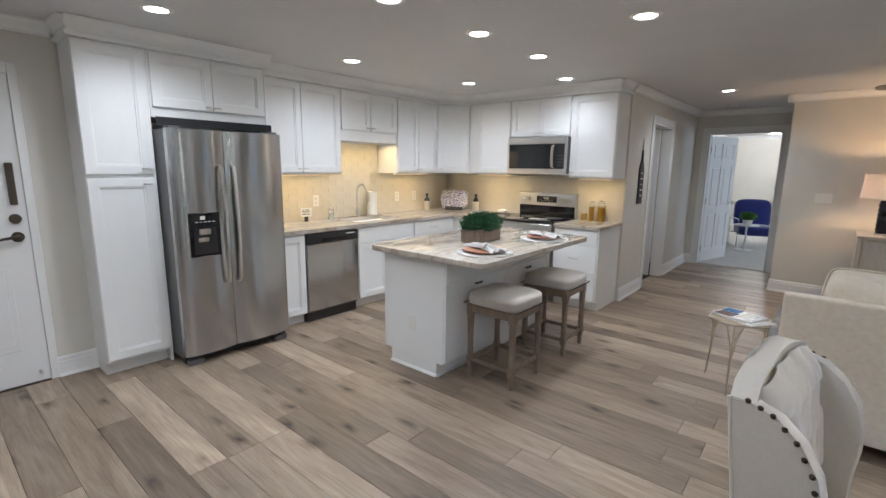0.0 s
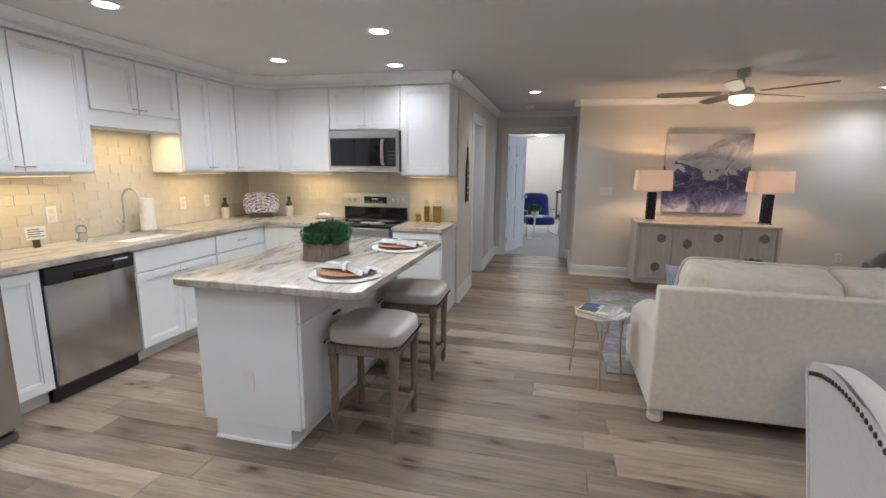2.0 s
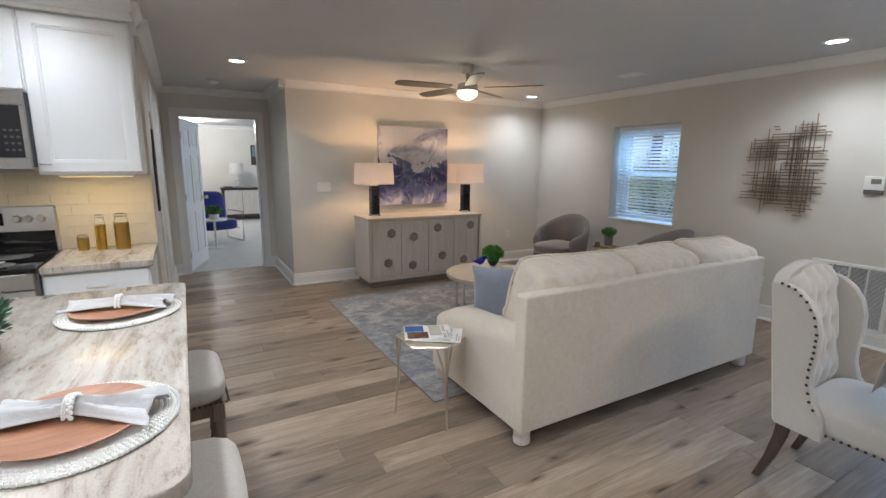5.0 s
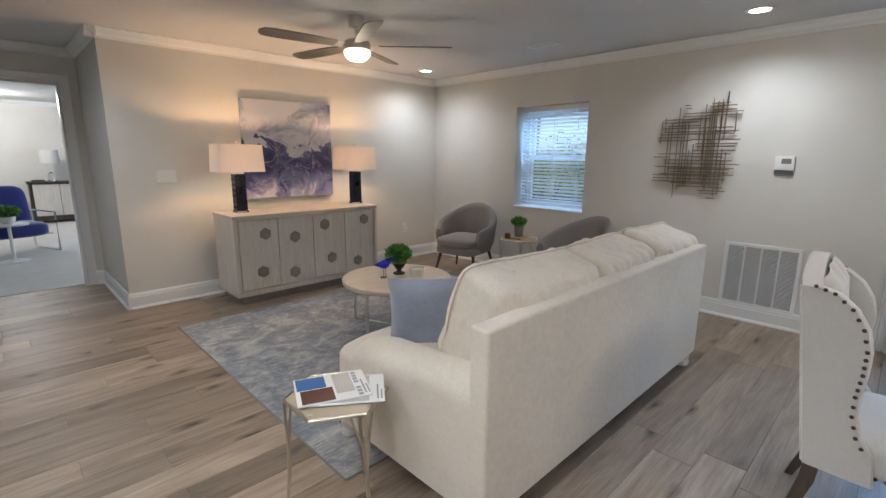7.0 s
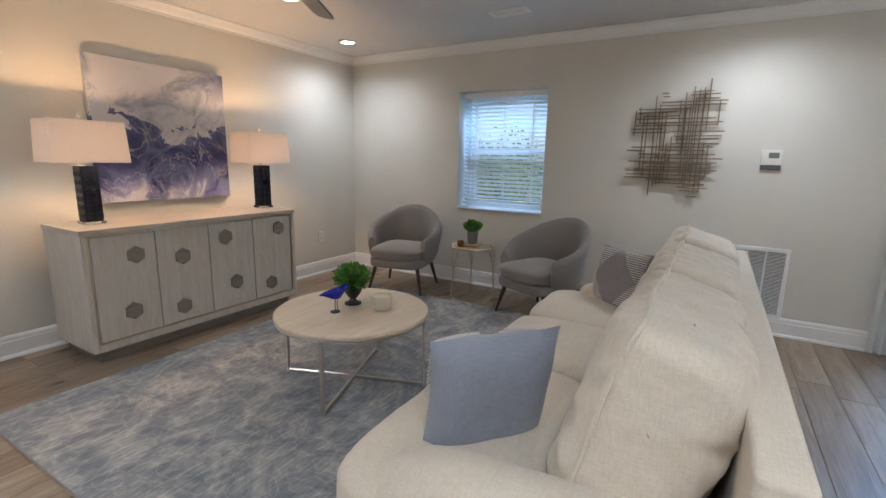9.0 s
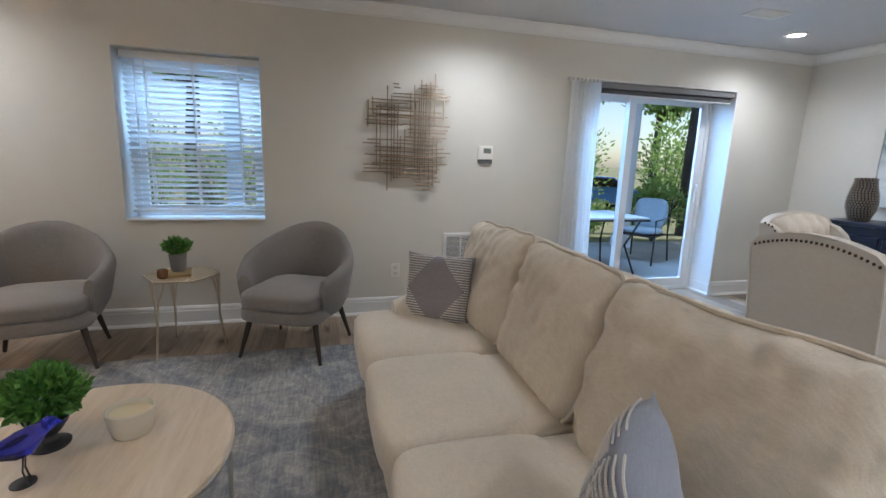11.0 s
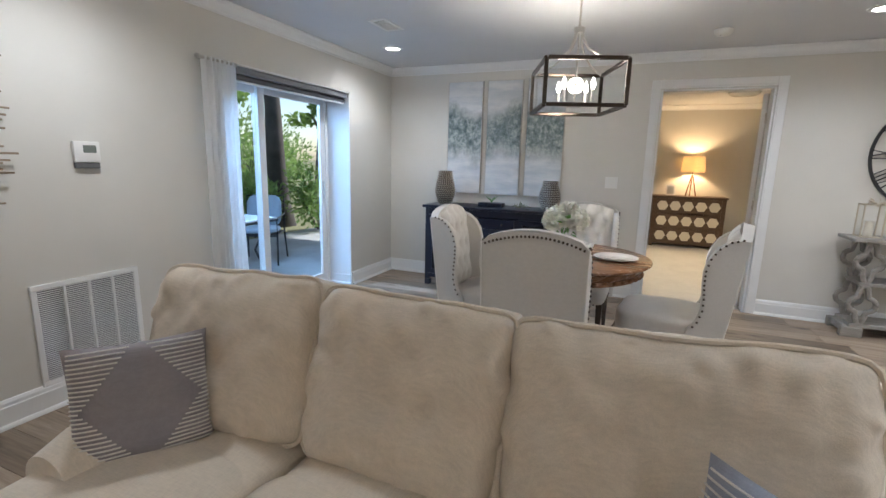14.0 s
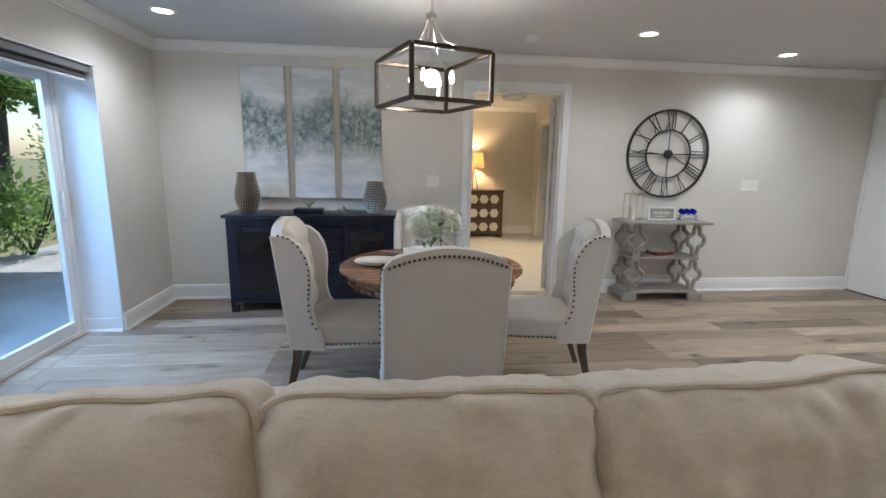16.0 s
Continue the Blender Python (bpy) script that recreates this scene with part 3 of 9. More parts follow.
# ---- sliding glass door ----
slider = thing("sliding_door", "white-framed sliding glass patio door", "sliding door", pose(4.955, 0, 0), kind="structure")
y0, y1, zt = SLIDER[0], SLIDER[1], SLIDER[3]
s = Shape()
s.box(0, 0.09, y0, y0 + 0.05, 0.0, zt - 0.05).box(0, 0.09, y1 - 0.05, y1, 0.0, zt - 0.05).box(0, 0.09, y0, y1, zt - 0.05, zt).box(-0.005, 0.10, y0 + 0.05, y1 - 0.05, 0.0, 0.03)
part("door_frame", s, trim_paint, slider, smooth=None)
ymid = 2.60
for yy0, yy1, x in ((y0 + 0.05, ymid + 0.04, 0.008), (ymid - 0.04, y1 - 0.05, 0.050)):
    s = Shape()
    for u0, u1 in ((yy0, yy0 + 0.075), (yy1 - 0.075, yy1)):
        s.box(x, x + 0.036, u0, u1, 0.03, zt - 0.05, 0.003, 1)
    s.box(x, x + 0.036, yy0 + 0.075, yy1 - 0.075, 0.03, 0.12).box(x, x + 0.036, yy0 + 0.075, yy1 - 0.075, zt - 0.13, zt - 0.05)
    leaf = part("sash", s, trim_paint, slider, smooth=None)
    s = Shape()
    s.box(x + 0.014, x + 0.020, yy0 + 0.07, yy1 - 0.07, 0.11, zt - 0.12)
    g = part("pane", s, pane_glass, leaf, smooth=None)
    g.visible_shadow = False
s = Shape()
s.box(-0.022, 0.006, y0 + 0.075, y0 + 0.10, 0.92, 1.12, 0.006)
part("pull_handle", s, white_plastic, slider)
lining = Shape()
lining.box(EAST + 0.002, 4.953, y0, y0 + 0.012, 0.0, zt).box(EAST + 0.002, 4.953, y1 - 0.012, y1, 0, zt).box(EAST + 0.002, 4.953, y0 + 0.012, y1 - 0.012, zt - 0.012, zt)
whole("trim", lining, trim_paint, "white painted reveal of the patio door", "door frame", kind="structure", smooth=None)

roller = thing("roller_shade", "rolled-up grey roller shade above the patio door", "shade", pose(4.70, 0, 0))
s = Shape()
s.box(0.0, 0.10, y0 + 0.015, y1 - 0.015, zt - 0.062, zt - 0.014, 0.006)
part("cassette", s, painted("shade_grey", (0.20, 0.20, 0.21), 0.5), roller, smooth=None)
s = Shape()
s.rod((0.05, y0 + 0.02, zt - 0.085), (0.05, y1 - 0.02, zt - 0.085), 0.024, n=16)
part("rolled_fabric", s, painted("shade_cloth", (0.10, 0.10, 0.11), 0.8), roller)
s = Shape()
s.box(0.03, 0.07, y0 + 0.02, y1 - 0.02, zt - 0.118, zt - 0.106, 0.003, 1)
part("hem_bar", s, white_plastic, roller, smooth=None)

curtain = thing("curtain", "sheer white curtain panel hanging from a short rod", "curtain", pose(4.60, 0, 0))
s = Shape()
n = 96
front = []
for i in range(n + 1):
    u = i / n
    y = 3.21 + 0.285 * u
    front.append((0.026 * math.sin(u * 2 * math.pi * 7.5) + 0.006 * math.sin(u * 31), y))
lo_ = [(x * 1.25, 3.175 + (y - 3.21) * 1.15, 0.02) for x, y in front]
mid_ = [(x * 1.1, y, 1.0) for x, y in front]
hi_ = [(x * 0.8, y, 1.995) for x, y in front]
rows_ = [hi_, mid_, lo_]
vs = [[s.bm.verts.new(p) for p in r] for r in rows_]
for a, b in zip(vs, vs[1:]):
    for i in range(n):
        s.bm.faces.new((a[i], a[i + 1], b[i + 1], b[i]))
cur = part("panel", s, sheer("sheer_cloth", (0.90, 0.90, 0.89)), curtain, smooth=80)
s = Shape()
s.rod((0.0, 3.20, 1.985), (0.0, 3.51, 1.985), 0.011).ball((0, 3.52, 1.985), 0.018).rod((0, 3.45, 1.985), (0.075, 3.45, 1.985), 0.006)
part("rod", s, nickel, curtain)

# ---- window with its blind ----
win = thing("window_1", "white double-hung window set in a plain recess", "window", pose(4.90, 0, 0), kind="structure")
y0, y1, z0, z1 = WINDOW
s = Shape()
s.box(0, 0.09, y0, y0 + 0.04, z0, z1).box(0, 0.09, y1 - 0.04, y1, z0, z1).box(0, 0.09, y0 + 0.04, y1 - 0.04, z0, z0 + 0.04).box(0, 0.09, y0 + 0.04, y1 - 0.04, z1 - 0.04, z1)
part("window_frame", s, trim_paint, win, smooth=None)
zm = (z0 + z1) / 2
for za, zb, x in ((z0 + 0.04, zm + 0.025, 0.01), (zm - 0.025, z1 - 0.04, 0.05)):
    s = Shape()
    s.box(x, x + 0.035, y0 + 0.04, y0 + 0.085, za, zb).box(x, x + 0.035, y1 - 0.085, y1 - 0.04, za, zb).box(x, x + 0.035, y0 + 0.085, y1 - 0.085, za, za + 0.05).box(x, x + 0.035, y0 + 0.085, y1 - 0.085, zb - 0.05, zb)
    sash = part("sash", s, trim_paint, win, smooth=None)
    s = Shape()
    s.box(x + 0.014, x + 0.019, y0 + 0.08, y1 - 0.08, za + 0.045, zb - 0.045)
    g = part("pane", s, pane_glass, sash, smooth=None)
    g.visible_shadow = False
s = Shape()
s.box(-0.235, 0.0, y0 - 0.0, y1, z0 - 0.0, z0 + 0.012, 0.003, 1)
part("window_sill", s, trim_paint, win, smooth=None)
blind = thing("window_blind", "lowered white horizontal slat blind", "blind", pose(4.80, 0, 0))
s = Shape()
s.box(-0.03, 0.03, y0 + 0.012, y1 - 0.012, z1 - 0.06, z1 - 0.004, 0.004, 1)
part("head_rail", s, trim_paint, blind, smooth=None)
s = Shape()
s.box(-0.022, 0.022, y0 + 0.015, y1 - 0.015, z0 + 0.05, z0 + 0.068, 0.004, 1)
part("bottom_rail", s, trim_paint, blind, smooth=None)
slat = Shape()
hw = (y1 - y0) / 2 - 0.018
slat.loft([[(-0.024, -hw, -0.002), (0, -hw, 0.002), (0.024, -hw, -0.002), (0.024, -hw, 0.0006), (0, -hw, 0.0046), (-0.024, -hw, 0.0006)],
           [(-0.024, hw, -0.002), (0, hw, 0.002), (0.024, hw, -0.002), (0.024, hw, 0.0006), (0, hw, 0.0046), (-0.024, hw, 0.0006)]])
first = part("slat", slat, white_plastic, blind, smooth=None)
SLATS = 26
for i in range(SLATS):
    ob = first if i == 0 else new("slat", first.data)
    ob.parent = blind
    ob.matrix_basis = pose(0, (y0 + y1) / 2, z0 + 0.09 + i * (z1 - z0 - 0.17) / (SLATS - 1), 0, 28 + 1.5 * math.sin(i * 2.1), 0)
for yc in (y0 + 0.16, (y0 + y1) / 2, y1 - 0.16):
    s = Shape()
    s.box(-0.026, -0.024, yc - 0.004, yc + 0.004, z0 + 0.06, z1 - 0.05).box(0.024, 0.026, yc - 0.004, yc + 0.004, z0 + 0.06, z1 - 0.05)
    part("ladder_tape", s, white_plastic, blind, smooth=None)
s = Shape()
s.rod((-0.035, y1 - 0.10, z1 - 0.05), (-0.04, y1 - 0.10, z0 + 0.45), 0.004, n=6)
part("wand", s, white_plastic, blind)

# ---- kitchen ----


def front_panel(w, h, frame_w=0.058, t=0.02):
    """A framed cabinet front with a stepped, recessed panel; x across, z up, the face looks to -y."""
    f = min(frame_w, h * 0.3)
    c, b = 0.003, 0.012

    def ring(inset, y):
        return [(inset, y, inset), (w - inset, y, inset), (w - inset, y, h - inset), (inset, y, h - inset)]
    s = Shape()
    s.loft([ring(0, 0), ring(0, -t + c), ring(c, -t), ring(f - 0.001, -t), ring(f, -t + 0.006), ring(f + b, -t + 0.007), ring(f + b + 0.002, -t + 0.012)])
    return s


def flat_front(w, h, t=0.02):
    s = Shape()
    s.box(0, w, -t, 0, 0, h, 0.004, 2)
    return s


def bar_pull(length, m, s=None):
    s = s or Shape()
    s.tube([m @ Vector(p) for p in ((-length / 2, 0, 0), (-length / 2, -0.022, 0), (-length / 2 + 0.012, -0.028, 0), (0, -0.031, 0), (length / 2 - 0.012, -0.028, 0), (length / 2, -0.022, 0), (length / 2, 0, 0))],
           [0.006, 0.005, 0.0045, 0.006, 0.0045, 0.005, 0.006], 8)
    return s


def cabinet(name, label, m, w, h, d, fronts, toe=0.0, group="", metal=None, pull=0.10, inset=0.0):
    """A cabinet unit; its carcass runs back to y = d. fronts: (kind, x0, x1, z0, z1, pull place or None)."""
    unit = thing(name, label, "cabinet", m, group)
    s = Shape()
    s.box(0, w, 0, d, toe, h, 0.002, 1)
    if toe:
        s.box(0.0, w, 0.07, d, 0, toe)
    part("body", s, cabinet_paint, unit, smooth=None)
    for kind, x0, x1, z0, z1, at in fronts:
        g = 0.0025
        sh = front_panel(x1 - x0 - 2 * g, z1 - z0 - 2 * g) if kind != "flat" else flat_front(x1 - x0 - 2 * g, z1 - z0 - 2 * g)
        ob = part("drawer_front" if kind in ("drawer", "flat") else "door", sh, cabinet_paint, unit, smooth=None)
        ob.location = (x0 + g, -0.0005, z0 + g)
        if at:
            hx, hz = at
            k = bar_pull(pull if kind in ("drawer", "flat") else 0.045, Matrix.Translation((hx - x0 - g, -0.02, hz - z0 - g)))
            part("handle", k, metal or nickel, ob)
    return unit


FACE_E = 90        # turn for fronts that look east
LO = 0.874
UP0, UPT = 1.42, 2.285
W_FACE, N_FACE = -2.36, 5.83


def west(y, x=W_FACE, z=0.0):
    return pose(x, y, z, 0, 0, FACE_E)


WHITE_CAB = "white painted framed-panel "
cabinet("pantry_cabinet", WHITE_CAB + "tall pantry cabinet beside the refrigerator", west(2.03, -2.40), 0.40, UPT, 0.565,
        [("door", 0.0, 0.40, 0.12, 1.405, (0.355, 1.36)), ("door", 0.0, 0.40, 1.425, UPT - 0.01, (0.355, 1.47))], 0.10)
s = Shape()
s.box(-2.965, -2.40, 2.432, 2.450, 0, UPT, 0.002, 1)
whole("end_panel", s, cabinet_paint, "white painted panel between pantry and refrigerator", "cabinet panel", smooth=None)
s = Shape()
s.box(-2.965, -2.40, 3.322, 3.340, 0, UPT, 0.002, 1)
whole("end_panel", s, cabinet_paint, "white painted panel beside the refrigerator", "cabinet panel", smooth=None)
cabinet("wall_cabinet", WHITE_CAB + "wall cabinet above the refrigerator", west(2.452, -2.40, 1.83), 0.868, UPT - 1.83, 0.56,
        [("door", 0.01, 0.434, 0.07, UPT - 1.84, (0.405, 0.10)), ("door", 0.434, 0.858, 0.07, UPT - 1.84, (0.463, 0.10))], group="wall cabinets")
cabinet("base_cabinet", WHITE_CAB + "narrow base cabinet between refrigerator and dishwasher", west(3.342), 0.285, LO, 0.6, [("door", 0.01, 0.275, 0.11, LO - 0.01, None)], 0.10, "base cabinets")
cabinet("base_cabinet", WHITE_CAB + "base cabinet under the sink", west(4.245), 0.835, LO, 0.6,
        [("flat", 0.01, 0.825, 0.70, LO - 0.012, None), ("door", 0.01, 0.4175, 0.11, 0.695, (0.375, 0.64)), ("door", 0.4175, 0.825, 0.11, 0.695, (0.46, 0.64))], 0.10, "base cabinets")
cabinet("base_cabinet", WHITE_CAB + "drawer base cabinet beside the sink cabinet", west(5.082), 0.70, LO, 0.6,
        [("flat", 0.01, 0.69, 0.70, LO - 0.012, (0.35, 0.78)), ("flat", 0.01, 0.69, 0.41, 0.695, (0.35, 0.58)), ("flat", 0.01, 0.69, 0.11, 0.405, (0.35, 0.30))], 0.10, "base cabinets")
s = Shape()
s.box(-2.965, -2.36, 5.785, 6.435, 0.10, LO).box(-2.36, -2.20, 5.83, 6.435, 0.10, LO).box(-2.90, -2.20, 5.90, 6.43, 0, 0.10)
whole("corner_cabinet", s, cabinet_paint, "white painted blind corner base cabinet", "cabinet", smooth=None)
cabinet("base_cabinet", WHITE_CAB + "base cabinet beside the range", pose(-2.198, N_FACE, 0), 0.50, LO, 0.6,
        [("flat", 0.01, 0.49, 0.70, LO - 0.012, (0.25, 0.78)), ("door", 0.01, 0.49, 0.11, 0.695, (0.44, 0.64))], 0.10, "base cabinets")
cabinet("base_cabinet", WHITE_CAB + "three-drawer base cabinet at the end of the run", pose(-0.925, N_FACE, 0), 0.505, LO, 0.6,
        [("flat", 0.01, 0.495, 0.70, LO - 0.012, (0.25, 0.78)), ("flat", 0.01, 0.495, 0.41, 0.695, (0.25, 0.56)), ("flat", 0.01, 0.495, 0.11, 0.405, (0.25, 0.27))], 0.10, "base cabinets")

UX = -2.63
for y, w, label in ((3.345, 0.925, "double-door wall cabinet over the counter"), (5.085, 0.72, "double-door wall cabinet near the corner")):
    cabinet("wall_cabinet", WHITE_CAB + label, west(y, UX, UP0), w, UPT - UP0, 0.33,
            [("door", 0.005, w / 2, 0.012, UPT - UP0 - 0.01, (w / 2 - 0.03, 0.05)), ("door", w / 2, w - 0.005, 0.012, UPT - UP0 - 0.01, (w / 2 + 0.03, 0.05))], group="wall cabinets")
cabinet("wall_cabinet", WHITE_CAB + "short wall cabinet above the sink", west(4.275, UX, 1.76), 0.805, UPT - 1.76, 0.33,
        [("door", 0.005, 0.4025, 0.115, UPT - 1.77, (0.37, 0.15)), ("door", 0.4025, 0.80, 0.115, UPT - 1.77, (0.435, 0.15))], group="wall cabinets")
# diagonal corner cabinet
diag = thing("wall_cabinet", WHITE_CAB + "diagonal corner wall cabinet", "cabinet", pose(0, 0, UP0), "wall cabinets")
s = Shape()
s.prism([(-2.965, 5.81), (UX, 5.81), (-2.33, 6.11), (-2.33, 6.435), (-2.965, 6.435)], 0, UPT - UP0)
part("body", s, cabinet_paint, diag, smooth=None)
dw = math.hypot(0.30, 0.30)
ob = part("door", front_panel(dw - 0.02, UPT - UP0 - 0.022), cabinet_paint, diag, smooth=None)
ob.matrix_basis = pose(UX + 0.007 + 0.001, 5.81 + 0.007 - 0.001, 0.012, 0, 0, 45)
part("handle", bar_pull(0.045, Matrix.Translation((0.035, -0.02, 0.04))), nickel, ob)
cabinet("wall_cabinet", WHITE_CAB + "single-door wall cabinet beside the microwave", pose(-2.328, 6.11, UP0), 0.632, UPT - UP0, 0.325,
        [("door", 0.12, 0.625, 0.012, UPT - UP0 - 0.01, None)], group="wall cabinets")
cabinet("wall_cabinet", WHITE_CAB + "short double-door wall cabinet above the microwave", pose(-1.693, 6.11, 1.852), 0.764, UPT - 1.852, 0.325,
        [("door", 0.005, 0.382, 0.01, UPT - 1.862, (0.35, 0.045)), ("door", 0.382, 0.759, 0.01, UPT - 1.862, (0.414, 0.045))], group="wall cabinets")
cabinet("wall_cabinet", WHITE_CAB + "single-door wall cabinet at the end of the run", pose(-0.926, 6.11, UP0 - 0.02), 0.508, UPT - UP0 + 0.02, 0.325,
        [("door", 0.005, 0.503, 0.012, UPT - UP0 + 0.01, (0.04, 0.06))], group="wall cabinets")

# soffit with its crown, above the wall cabinets
soffit = Shape()
soffit.box(KIT_W, -2.37, 2.02, 3.36, UPT, CEIL - 0.002)
soffit.prism([(KIT_W, 3.36), (-2.60, 3.36), (-2.60, 5.80), (-2.31, 6.08), (-0.405, 6.08), (-0.405, 6.438), (KIT_W, 6.438)], UPT + 0.001, CEIL - 0.002)
whole("trim", soffit, cabinet_paint, "white painted soffit above the wall cabinets", "soffit", kind="structure", smooth=None)
KC = [(0.0, 0.0), (0.012, 0.0), (0.014, 0.020), (0.010, 0.026), (0.0, 0.028)]
KT = [(0.0, -0.065), (0.008, -0.065), (0.012, -0.05), (0.04, -0.016), (0.05, -0.003), (0.0, -0.003)]
for prof, z in ((KC, UPT + 0.002), (KT, CEIL)):
    for a, b, n in [((-2.37, 2.02), (-2.37, 3.36), (1, 0)), ((-2.60, 3.36), (-2.60, 5.80), (1, 0)), ((-2.60, 5.80), (-2.31, 6.08), (0.7071, -0.7071)),
                    ((-2.31, 6.08), (-0.405, 6.08), (0, -1)), ((-0.405, 6.08), (-0.405, 6.43), (1, 0)), ((ENTRY, 2.02), (-2.37, 2.02), (0, -1))]:
        moulding("trim", a, b, n, prof, z, "white painted cabinet crown", "crown moulding", cabinet_paint, 0.012)

# countertops with the sink cut-out
SINK = (-2.84, -2.46, 4.34, 4.98)
s = Shape()
zc0, zc1 = LO + 0.002, 0.914
gx, gy = (-2.962, SINK[0], SINK[1], -2.325, -1.697), (3.342, SINK[2], SINK[3], 5.79, 6.432)
cv = {(i, j): s.bm.verts.new((gx[i], gy[j], zc0)) for i in range(5) for j in range(5) if i < 4 or j > 2}
slab = [s.bm.faces.new((cv[i, j], cv[i + 1, j], cv[i + 1, j + 1], cv[i, j + 1])) for i in range(4) for j in range(4) if (i, j) != (1, 1) and (i < 3 or j == 3)]
raised = bmesh.ops.extrude_face_region(s.bm, geom=slab)["geom"]
bmesh.ops.translate(s.bm, vec=(0, 0, zc1 - zc0), verts=[v for v in raised if isinstance(v, bmesh.types.BMVert)])
whole("countertop", s, granite, "polished cream granite countertop along two walls", "countertop", smooth=None)
s = Shape()
s.box(-0.922, -0.405, 5.79, 6.432, zc0, zc1, 0.004)
whole("countertop", s, granite, "polished cream granite countertop beside the range", "countertop", smooth=None)
sink = thing("kitchen_sink", "stainless undermount sink set into the granite counter", "sink", pose((SINK[0] + SINK[1]) / 2, (SINK[2] + SINK[3]) / 2, 0.72))
a, b = (SINK[1] - SINK[0]) / 2 - 0.002, (SINK[3] - SINK[2]) / 2 - 0.002
s = Shape()
s.box(-a, a, -b, b, 0, 0.01).box(-a, -a + 0.008, -b, b, 0.01, 0.186).box(a - 0.008, a, -b, b, 0.01, 0.186).box(-a, a, -b, -b + 0.008, 0.01, 0.186).box(-a, a, b - 0.008, b, 0.01, 0.186)
part("basin", s, steel_across, sink, smooth=None)
s = Shape()
s.turn([(0.045, 0.0), (0.045, 0.003), (0.03, 0.004), (0.028, 0.001), (0.0, 0.001)], (0, 0, 0.0105))
part("drain", s, nickel, sink)

faucet = thing("kitchen_faucet", "brushed nickel gooseneck kitchen faucet", "faucet", pose(-2.895, 4.70, 0.914))
s = Shape()
s.turn([(0.028, 0), (0.028, 0.006), (0.021, 0.012), (0.020, 0.10), (0.016, 0.115)], n=20)
part("base", s, nickel, faucet)
s = Shape()
s.tube([(0, 0, 0.11), (0, 0, 0.28)] + [(0.085 - 0.085 * math.cos(a), 0.0, 0.28 + 0.095 * math.sin(a)) for a in np.linspace(0.15, math.pi - 0.1, 14)] + [(0.172, 0, 0.25)], 0.011, 12)
part("spout", s, nickel, faucet)
s = Shape()
s.rod((0.172, 0, 0.265), (0.178, 0, 0.175), 0.015, 0.018, 14)
part("spray_head", s, nickel, faucet)
s = Shape()
s.tube([(0, -0.018, 0.075), (0, -0.045, 0.085), (0.01, -0.085, 0.12)], [0.010, 0.008, 0.006])
part("lever", s, nickel, faucet)

# backsplash tiles
splash = thing("wall_backsplash", "glossy cream subway tile backsplash", "backsplash", kind="structure")
s = Shape()
s.box(KIT_W + 0.0005, KIT_W + 0.003, 3.342, 6.438, 0.915, 1.42).box(KIT_W + 0.0005, KIT_W + 0.003, 4.272, 5.085, 1.42, 1.76)
s.box(KIT_W + 0.003, HALL_W - 0.001, KIT_N - 0.003, KIT_N - 0.0005, 0.915, 1.42)
part("grout", s, grout, splash, smooth=None)

# island
isl = thing("kitchen_island", "white painted kitchen island with drawers over cupboard doors", "kitchen island", pose(0, 0, 0))
IX0, IX1, IY0, IY1 = -1.22, -0.62, 3.585, 5.06
s = Shape()
s.box(IX0, IX1, IY0, IY1, 0.105, LO, 0.002, 1)
part("body", s, cabinet_paint, isl, smooth=None)
s = Shape()
s.box(IX0 + 0.075, IX1 - 0.06, IY0 + 0.002, IY1 - 0.002, 0.0, 0.105)
part("toe_kick", s, cabinet_paint, isl, smooth=None)
moulding("trim", (IX0 + 0.075, IY0 + 0.002), (IX1 - 0.06, IY0 + 0.002), (0, -1), [(0, 0), (0.014, 0), (0.012, 0.012), (0, 0.018)], 0, "white shoe moulding round the island", "shoe moulding")
moulding("trim", (IX1 - 0.06, IY0), (IX1 - 0.06, IY1), (1, 0), [(0, 0), (0.014, 0), (0.012, 0.012), (0, 0.018)], 0, "white shoe moulding round the island", "shoe moulding")
n_un = 2
uw = (IY1 - IY0) / n_un
for i in range(n_un):
    u0 = IY0 + i * uw
    for kind, z0, z1 in (("drawer_front", 0.705, LO - 0.012), ("door", 0.12, 0.70)):
        g = 0.004
        sh = flat_front(uw - 2 * g, z1 - z0)
        ob = part(kind, sh, cabinet_paint, isl, smooth=None)
        ob.matrix_basis = pose(IX1 + 0.0005, u0 + g, z0, 0, 0, FACE_E)
        if kind == "door":
            k = Shape()
            for dx in (-0.022, 0.022):
                k.ball((uw / 2 + dx, -0.034, z1 - z0 - 0.045), 0.013, 12, 0.75, 1.3, 0.9)
            k.rod((uw / 2 - 0.03, -0.02, z1 - z0 - 0.045), (uw / 2 - 0.03, -0.034, z1 - z0 - 0.045), 0.005, n=8).rod((uw / 2 + 0.03, -0.02, z1 - z0 - 0.045), (uw / 2 + 0.03, -0.034, z1 - z0 - 0.045), 0.005, n=8)
            k.rod((uw / 2 - 0.045, -0.034, z1 - z0 - 0.045), (uw / 2 + 0.045, -0.034, z1 - z0 - 0.045), 0.006, n=8)
            part("handle", k, bronze, ob, "ornate dark bronze pull")
s = Shape()
s.box(-0.92 - 0.035, -0.92 + 0.035 - 0.07 + 0.07, IY0 - 0.006, IY0 - 0.0005, 0.30, 0.415, 0.003, 1)
outl = part("outlet_plate", s, white_plastic, isl, smooth=None)
s = Shape()
